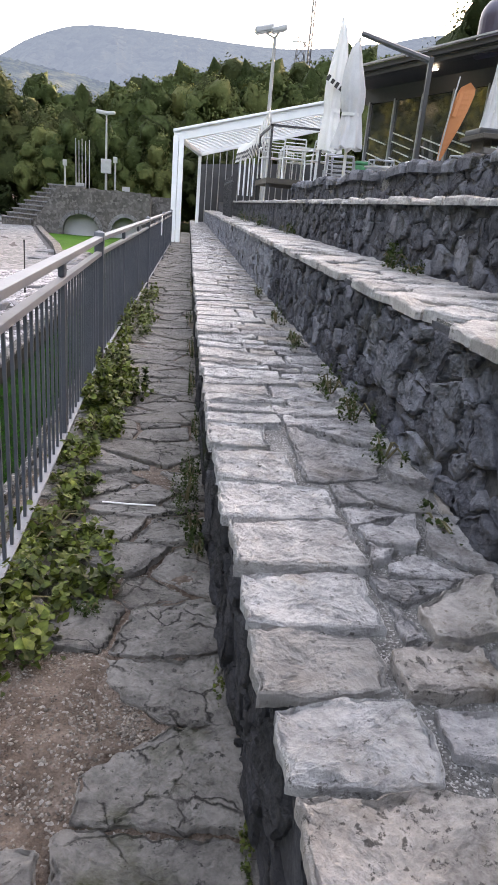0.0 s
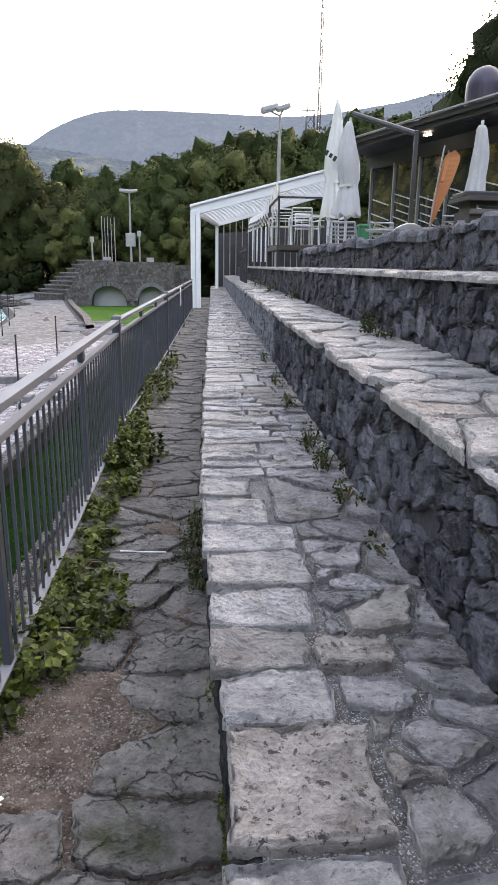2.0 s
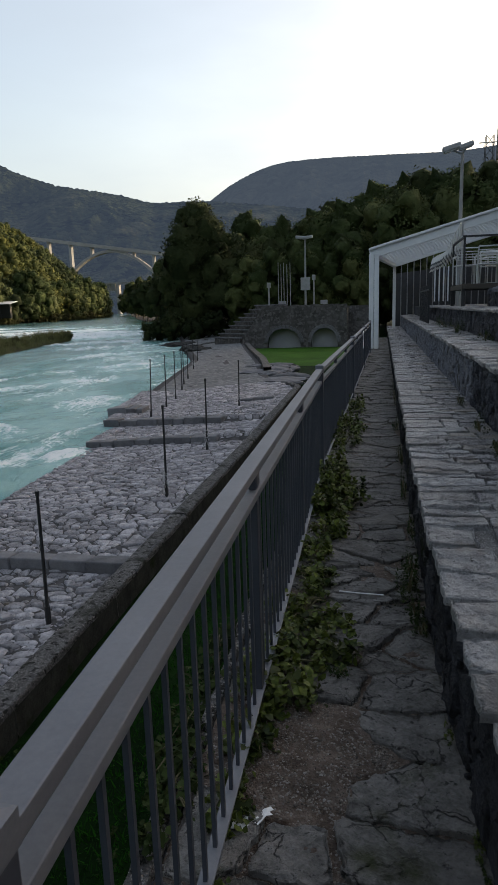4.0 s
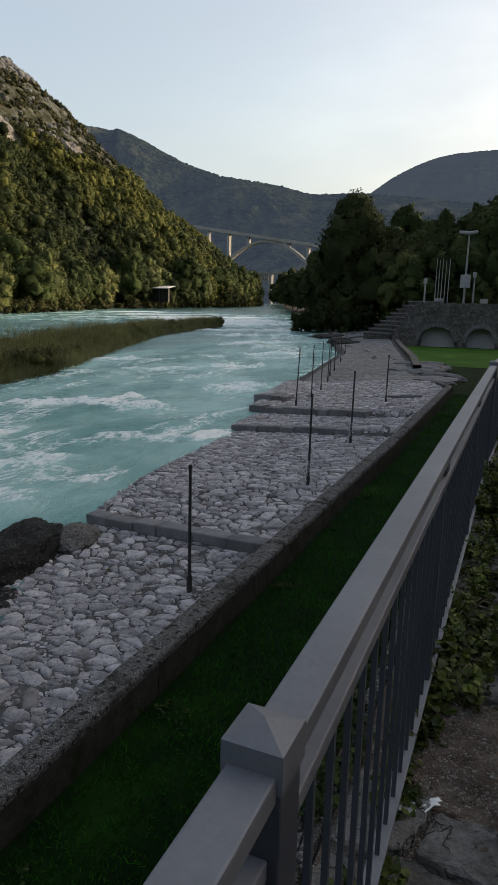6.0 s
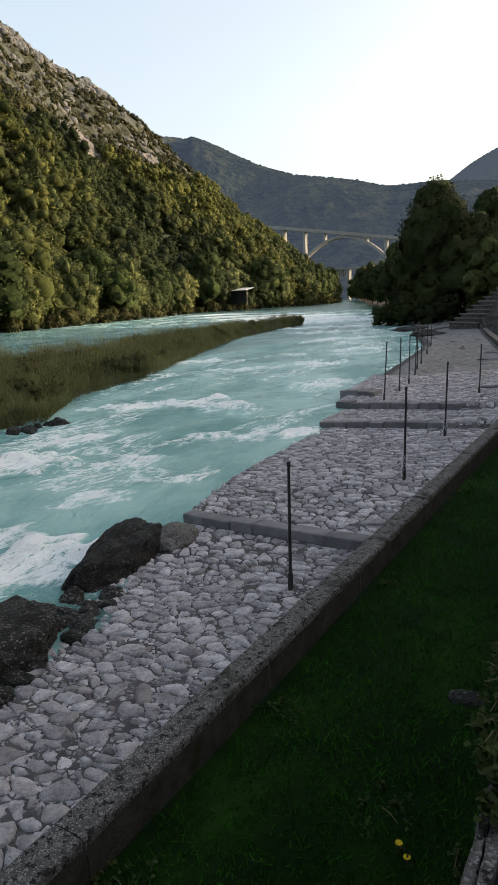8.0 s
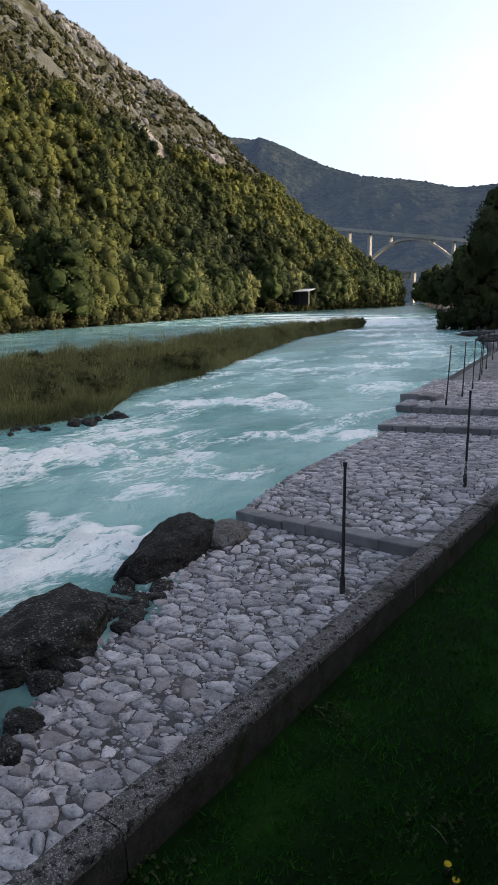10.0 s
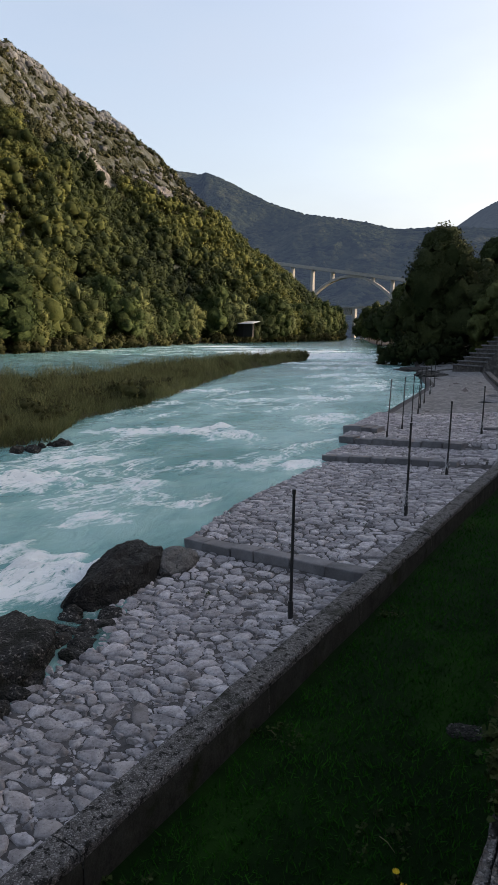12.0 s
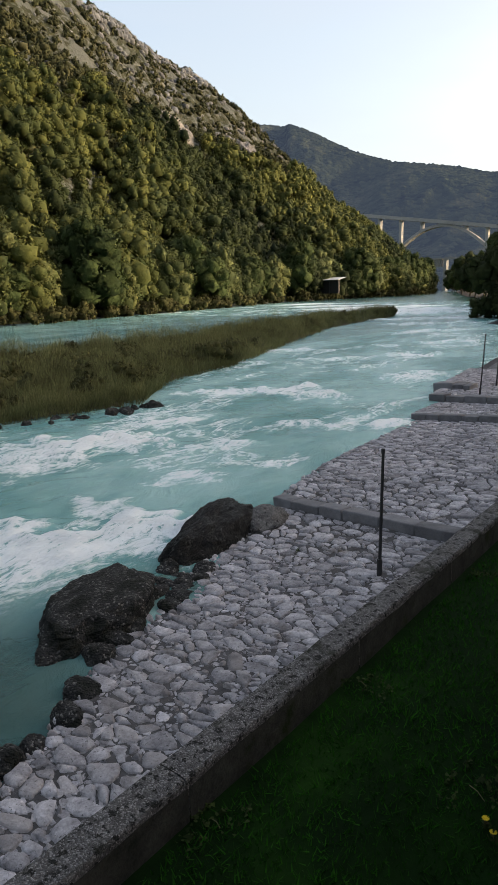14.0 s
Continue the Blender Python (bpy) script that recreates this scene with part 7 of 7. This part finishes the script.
def edge_slabs():
    r = random.Random(9)
    tilt = [r.uniform(-.025, .025) for _ in SLABS]
    for k in range(len(SLABS) - 1):
        y0, y1 = SLABS[k] + .009, SLABS[k + 1] - .005
        a, b = edge1((y0 + y1) / 2) + r.uniform(-.012, .008), edge1(y0) + SLAB_W[k] - .012
        out = []
        for f in (0, .25, .5, .75, 1):
            out.append((a + (b - a) * f, y0 + tilt[k] * f + r.uniform(-.005, .008) + (.012 if f in (0, 1) else 0)))
        out.append((b + r.uniform(-.02, .02), (y0 + y1) / 2))
        for f in (1, .75, .5, .25, 0):
            out.append((a + (b - a) * f, y1 + tilt[k + 1] * f - r.uniform(-.005, .008) - (.012 if f in (0, 1) else 0)))
        out.append((a + r.uniform(-.008, .008), (y0 + y1) / 2))
        yield out


EDGE_SLABS = list(edge_slabs())
for stone, few, seed in ((M_FLAG, EDGE_SLABS[:1] + EDGE_SLABS[2:], 11), (M_FLAG_WARM, EDGE_SLABS[1:2], 10)):
    lay("flagstone", few, lambda u, v, w: (u, v, Z1 + w), stone, step1, .035, .004, .002, limit=140, seed=seed, rag=(.03, .009), relief=.011, lift=.004, fine=4.2)
# broken flags behind the nearest edge slabs, where each lies
FLAGS = [(1.57, 2.82), (1.32, 2.57), (1.42, 2.34), (1.58, 2.51), (1.22, 2.26), (1.23, 2.15), (1.3, 2.05), (1.23, 1.92), (1.5, 2.01), (1.3, 1.85), (1.29, 1.78), (1.37, 1.69), (1.57, 1.65), (1.3, 1.45), (1.5, 1.46), (1.17, 1.67), (1.3, 1.28), (1.24, 1.18), (1.48, 1.34), (1.44, 1.25), (1.36, 1.15), (1.26, 1.09), (1.29, 0.94), (1.68, 2.3), (1.33, 0.72), (1.5, 1.0), (1.28, 0.5), (1.52, 0.7)]
BROKEN = list(cells(lambda y: (slab_end(y) + .004, X2 + .05), .56, 2.92, .20, .17, .013, 16, rough=.02, corner=.07, weight=.12, sites=FLAGS))


def tan(poly):
    """One flag of a browner stone."""
    return math.dist((sum(p[0] for p in poly) / len(poly), sum(p[1] for p in poly) / len(poly)), (1.30, 1.45)) < .09


for stone, few, seed in ((M_FLAG_IN, [p for p in BROKEN if not tan(p)], 17), (M_FLAG_WARM, [p for p in BROKEN if tan(p)], 19)):
    lay("flagstone", few, lambda u, v, w: (u, v, Z1 + w - .001), stone, step1, .06, .003, .0, seed=seed, rag=(.03, .012), relief=.010, lift=.009, fine=3.6)


def courses(v0, v1, seed):
    """Rough courses across the step: wavering joints, one to three stones in each. Yields outlines and whether they lie at the edge."""
    r = random.Random(seed)
    ys = [v0]
    while ys[-1] < v1:
        ys.append(ys[-1] + r.choice((.10, .12, .14, .16, .19, .23)) * r.uniform(.9, 1.1))
    tilt = [0.0] + [r.uniform(-.07, .07) for _ in ys]

    def joint(k, x):
        return ys[k] + tilt[k] * (x - 1.15) + .030 * noise.noise((x * 4.5, k * 1.7, 3)) + .012 * noise.noise((x * 13, k * 2.3, 8))
    for k in range(len(ys) - 1):
        x, edge, end = edge1(ys[k]) + r.uniform(-.012, .008), True, X2 + .05
        while x < end - .06:
            e = min(x + (r.uniform(.24, .52) if edge else r.uniform(.14, .40)), end)
            if end - e < .1:
                e = end
            m = max(2, int((e - x) / .07))
            g = .005 + r.uniform(0, .004)
            low = [(x + g + (e - x - 2 * g) * i / m, joint(k, x + (e - x) * i / m) + g) for i in range(m + 1)]
            high = [(x + g + (e - x - 2 * g) * i / m + r.uniform(-.006, .006), joint(k + 1, x + (e - x) * i / m) - g) for i in range(m, -1, -1)]
            if min(b[1] - a[1] for a, b in zip(low, high[::-1])) > .02:
                yield low + high, edge
            x, edge = e, False


COURSES = list(courses(2.945, Y1, 61))
for at_edge, stone, count in ((True, M_FLAG, 130), (False, M_FLAG_IN, 150)):
    lay("flagstone", [p for p, q in COURSES if q == at_edge], lambda u, v, w: (u, v, Z1 + w), stone, step1, .05, .005, .0, near=lambda u, v: v < 22, limit=count, seed=17 + count, rag=(.03, .009), relief=.010, lift=.006, fine=5.0)
lay("flagstone", cells(lambda y: (edge1(y), X2 + .05), Y0, .58, .31, .235, .006, 18), lambda u, v, w: (u, v, Z1 + w), M_FLAG, step1, .06, .012, .0, limit=0, seed=18)
step2 = tagged(new("step_paving"), "grey limestone flags on the second step", "paving", kind="structure")
lay("flagstone", cells(lambda y: (X2 + .0, X3 + .08), 1.0, Y1, .34, .25, .004, 12, .42, .2, .05, .03, .0, .3), lambda u, v, w: (u, v, Z2 + w), M_FLAG, step2, .042, .008, .0, near=lambda u, v: v < 22, seed=12, rag=(.035, .008), relief=.008, lift=.006, fine=4.0)
step3 = tagged(new("step_paving"), "grey limestone flags on the third step", "paving", kind="structure")
lay("flagstone", cells(lambda y: (X3 - .01, X4 + .08), 1.5, 26, .32, .3, .006, 13), lambda u, v, w: (u, v, Z3 + w), M_FLAG, step3, .04, .012, .0, near=lambda u, v: v < 16, seed=13, rag=(.04, .012), relief=.006, lift=.006)
walkp = tagged(new("walkway_paving"), "worn cracked stone paving of the walkway", "paving", kind="structure")
# the nearest walkway stones, where each lies; between them the paving is lost under dirt
WALK = [(.70, 1.46), (.73, 1.69), (.75, 2.06), (.34, 1.42), (.13, 1.45), (.28, 1.20), (.60, 1.20), (.80, 1.16), (.10, 1.12), (.72, 2.36), (.43, 2.40), (.16, 2.42), (.63, 2.57), (.38, 2.62), (.80, 2.70), (.50, 2.80), (.18, 2.78),
        (.46, .98), (.74, .92), (.20, .86), (.50, .72), (.80, .64), (.22, .56), (.52, .42), (.78, .32), (.22, .24), (.5, .1), (.3, -.2), (.7, -.2), (.30, 1.70), (.30, 2.05), (.52, 1.90)]


def bare_dirt(x, y):
    return min(max((.60 - x) * 9, 0), 1) * min(max((y - 1.60) * 9, 0), 1) * min(max((2.27 - y) * 9, 0), 1)


def paved(poly):
    return bare_dirt(sum(p[0] for p in poly) / len(poly), sum(p[1] for p in poly) / len(poly)) < .5


lay("paving_stone", [p for p in cells(lambda y: (-.03, edge1(y) + .07), -.6, 2.92, .30, .24, .008, 14, rough=.02, corner=.06, weight=.1, sites=WALK) if paved(p)], lambda u, v, w: (u, v, w - .004 + .012 * noise.noise((u * 3, v * 3, 4))), M_WALK, walkp, .05, .004, .002, seed=14, rag=(.03, .013), relief=.009, lift=.010, fine=3.2)
lay("paving_stone", cells(lambda y: (-.03, edge1(y) + .07), 2.93, Y1, .36, .21, .007, 15, .48, .26, .05, .03, .0, .35), lambda u, v, w: (u, v, w - .004 + .006 * math.sin(u * 7 + v * 3)), M_WALK, walkp, .05, .006, .002, near=lambda u, v: v < 22, limit=240, seed=15, rag=(.035, .013), relief=.010, lift=.008, fine=4.0)


def grit(name, xa, xb, y0, y1, step, zf, material, label):
    """Loose grit and dirt lying over and between the stones."""
    ys_, us_ = np.arange(y0, y1, step), np.linspace(0, 1, max(8, int((xb(y0) - xa(y0)) / step)))
    v_ = np.array([(lambda x: (x, y, zf(x, y)))(xa(y) + (xb(y) - xa(y)) * u) for y in ys_ for u in us_])
    i_ = np.arange(len(v_)).reshape(len(ys_), len(us_))
    return tagged(arrays(name, v_, np.stack([i_[:-1, :-1], i_[:-1, 1:], i_[1:, 1:], i_[1:, :-1]], -1).reshape(-1, 4), material, smooth=True), label, "grit", kind="structure")


def walk_grit_z(x, y):
    f = bare_dirt(x, y)
    return -.019 + .026 * f + (.010 + .007 * f) * noise.fractal((x * 4, y * 4, 7), .9, 2.0, 6) - .024 * math.exp(-((x - .45) / .11) ** 2 - ((y - 1.67) / .075) ** 2)


grit("walkway_grit", lambda y: -.02, lambda y: edge1(y) + .075, -.6, 9.0, .014, walk_grit_z, M_DIRT, "brown dirt and fine gravel over the walkway stones")


def pebbles(name, count, seed, spot, size, material, label):
    """Loose small stones, each a rough lump lying on its bed."""
    r = np.random.default_rng(seed)
    iv, if_ = ICO[1]
    vs, fs = [], []
    for k in range(count):
        x, y, z = spot(r)
        d = size * r.uniform(.4, 1.0) * (1.7 if r.random() < .06 else 1)
        a = r.uniform(0, 6.28)
        p = iv * (1 + r.normal(size=(len(iv), 1)) * .16) * np.array([1.25, .9, .6]) * d
        vs.append(np.stack([p[:, 0] * math.cos(a) - p[:, 1] * math.sin(a) + x, p[:, 0] * math.sin(a) + p[:, 1] * math.cos(a) + y, p[:, 2] + z + d * .2], -1))
        fs.append(if_ + k * len(iv))
    return tagged(arrays(name, np.concatenate(vs), np.concatenate(fs), material), label, "gravel", kind="stuff")


def dirt_spot(r):
    while True:
        x, y = r.uniform(.05, .72), r.uniform(1.55, 2.3)
        if bare_dirt(x, y) > .2 and noise.noise((x * 7, y * 7, 2)) + r.uniform(-.5, .5) > 0:
            return x, y, walk_grit_z(x, y)


def seam_spot(r):
    y = r.uniform(.7, 4.5) if r.random() < .6 else r.uniform(1.85, 2.25)
    x = r.uniform(.1, edge1(y)) if not 1.85 < y < 2.25 else r.normal() * .022 + .635
    return x, y, walk_grit_z(x, y)


def step_spot(r):
    y = r.uniform(.75, 4.2) if r.random() < .5 else r.uniform(.8, 2.4)
    x = r.uniform(edge1(y) + .12, X2)
    return x, y, Z1 - .038 + .012 * noise.fractal((x * 5 + 3, y * 5, 2), 1.0, 2.0, 4)


M_CHIP = mat("pale_chippings", G(.13, .12, .11), G(.42, .40, .38), 30, 150, .85, bump=.3, bump_dist=.002, island=.45, spec=.2)
M_CHIP_BROWN = mat("dusty_chippings", G(.06, .048, .04), G(.24, .21, .185), 30, 150, .9, bump=.3, bump_dist=.002, island=.6, spec=.15)
pebbles("loose_gravel", 1500, 71, dirt_spot, .0045, M_CHIP_BROWN, "loose pale chippings in the walkway dirt")
pebbles("loose_gravel", 1700, 72, seam_spot, .0045, M_CHIP_BROWN, "fine chippings washed into the walkway joints")
pebbles("loose_gravel", 6500, 73, step_spot, .0055, M_CHIP, "pale gravel filling the joints between the flags")
grit("step_grit", lambda y: edge1(y) + .05, lambda y: X2 + .03, .62, 8.0, .016, lambda x, y: Z1 - .038 + .012 * noise.fractal((x * 5 + 3, y * 5, 2), 1.0, 2.0, 4) - (.05 if x < edge1(y) + .07 else 0), M_MORTAR, "pale grit in the joints of the step")


def riser(name, label, x_of, z0, z1, ya, yb, seed, du=.16, dv=.135, relief=.006, fine=0.0, stone=M_RUBBLE):
    r = tagged(new(name), label, "wall", kind="structure")
    lay("stone", ([(v, u) for u, v in poly][::-1] for poly in cells(lambda y: (z0, z1), ya, yb, dv, du, .0015, seed, .47, .22, .07, .03, .0, .4)), lambda u, v, w: (x_of(u) - w + .03, u, v), stone, r, .06, .008, .030,
        dome=.002, near=lambda u, v: u < (7 if fine else 12), seed=seed, rag=(.045, .009), relief=relief, lift=.012 if fine else .004, fine=fine)
    return r


riser("riser_wall", "rough rubble front of the lowest step", lambda y: edge1(y) + .035, .0, Z1 - .024, 0.2, Y1, 21, relief=.010, fine=1.0, stone=M_RUBBLE_DARK)
riser("riser_wall", "dark rubble stone wall of the second step", lambda y: X2 + .03, Z1 - .02, Z2 - .048, 1.0, Y1, 22, .135, .11, .014, 2.0)
riser("riser_wall", "dark rubble stone wall of the third step", lambda y: X3 + .03, Z2 - .02, Z3 - .028, 2.0, 26, 23, .14, .11, .010, 2.0)
riser("riser_wall", "uneven rubble wall below the cafe terrace", lambda y: X4 + .03, Z3 - .02, Z4 - .02, 3.0, 14.0, 24, .19, .13, .012, 2.5)
coping = tagged(new("wall_coping"), "rough stones on top of the cafe wall", "coping", kind="structure")
lay("coping_stone", cells(lambda y: (X4 - .02, X4 + .38), 3.0, 14.0, .4, .3, .008, 25, .2, .1), lambda u, v, w: (u, v, Z4 + w + .02 * math.sin(v * 3)), M_RUBBLE, coping, .1, .03, .0, dome=.012, seed=25)
retain = tagged(new("retaining_wall"), "rubble retaining wall under the walkway", "wall", kind="structure")
lay("stone", ([(v, u) for u, v in poly][::-1] for poly in cells(lambda y: (-2.5, -.03), -1.0, 14.0, .24, .34, .009, 26)), lambda u, v, w: (-.03 - w, u, v), M_RUBBLE, retain, .05, .02, .02, near=lambda u, v: u < 8 and v > -1.2, seed=26)
ledge = tagged(new("wall_ledge"), "rough speckled stone ledge outside the fence", "ledge", kind="structure")
lay("ledge_stone", cells(lambda y: (-.10, -.032), -1.0, 14.0, .12, .42, .003, 27, .1, .0, .06), lambda u, v, w: (u, v, w), M_KERB, ledge, .07, .006, .0, near=lambda u, v: v < 8, seed=27, rag=(.03, .006), relief=.005)
cob = tagged(new("cobble_paving"), "pale grey river cobbles set into the sloping bank", "cobbles", kind="structure")
lay("cobble", [*cells(lambda y: (river_edge(y) - .2, right_edge(y) - .01), .3, 9.62, .225, .155, .006, 31, .5, .12, .24, .03, .0, .5), *cells(lambda y: (river_edge(y) - .2, right_edge(y) - .01), 10.0, 33.0, .23, .155, .013, 32, .5, .2, .16, .04, .0, .4)],
    lambda u, v, w: (u, v - skew(u, v), bank_z(u, v - skew(u, v)) + w - .016), M_COBBLE, cob, .05, .018, .012,
    dome=.016, rag=(.05, .012), relief=.006, lift=.016, near=lambda u, v: 1.0 < v < 8.5 and u > -6.3, limit=298, far_material=M_COBBLE_FAR, seed=31, smooth=True)
lay("pebble", cells(lambda y: (river_edge(y) - .1, right_edge(y) - .01), .3, 8.0, .10, .08, .004, 33, .48, .1, .25, .05), lambda u, v, w: (u, v, bank_z(u, v) + w - .024), M_COBBLE, cob, .04, .012, .0,
    limit=0, far_material=M_COBBLE_FAR, seed=33)
# the same paving behind the start of the walk
lay("flagstone", cells(lambda y: (X2, X3 + .08), -4.0, .99, .34, .25, .005, 41), lambda u, v, w: (u, v, Z2 + w), M_FLAG, step2, .042, .008, .0, limit=0, seed=41)
lay("flagstone", cells(lambda y: (X3 - .01, X4 + .08), -4.0, 1.49, .32, .3, .006, 42), lambda u, v, w: (u, v, Z3 + w), M_FLAG, step3, .04, .012, .0, limit=0, seed=42)
lay("paving_stone", cells(lambda y: (-.03, edge1(y) + .07), -4.0, -.61, .36, .21, .006, 43), lambda u, v, w: (u, v, w - .004), M_WALK, walkp, .05, .006, .002, limit=0, seed=43)
lay("cobble", cells(lambda y: (river_edge(y) - .2, right_edge(y) - .01), -5.0, .29, .23, .16, .006, 44, .5, .12, .24), lambda u, v, w: (u, v, bank_z(u, v) + w - .016), M_COBBLE, cob, .05, .018, .012, dome=.016, limit=0, far_material=M_COBBLE_FAR, seed=44, smooth=True)
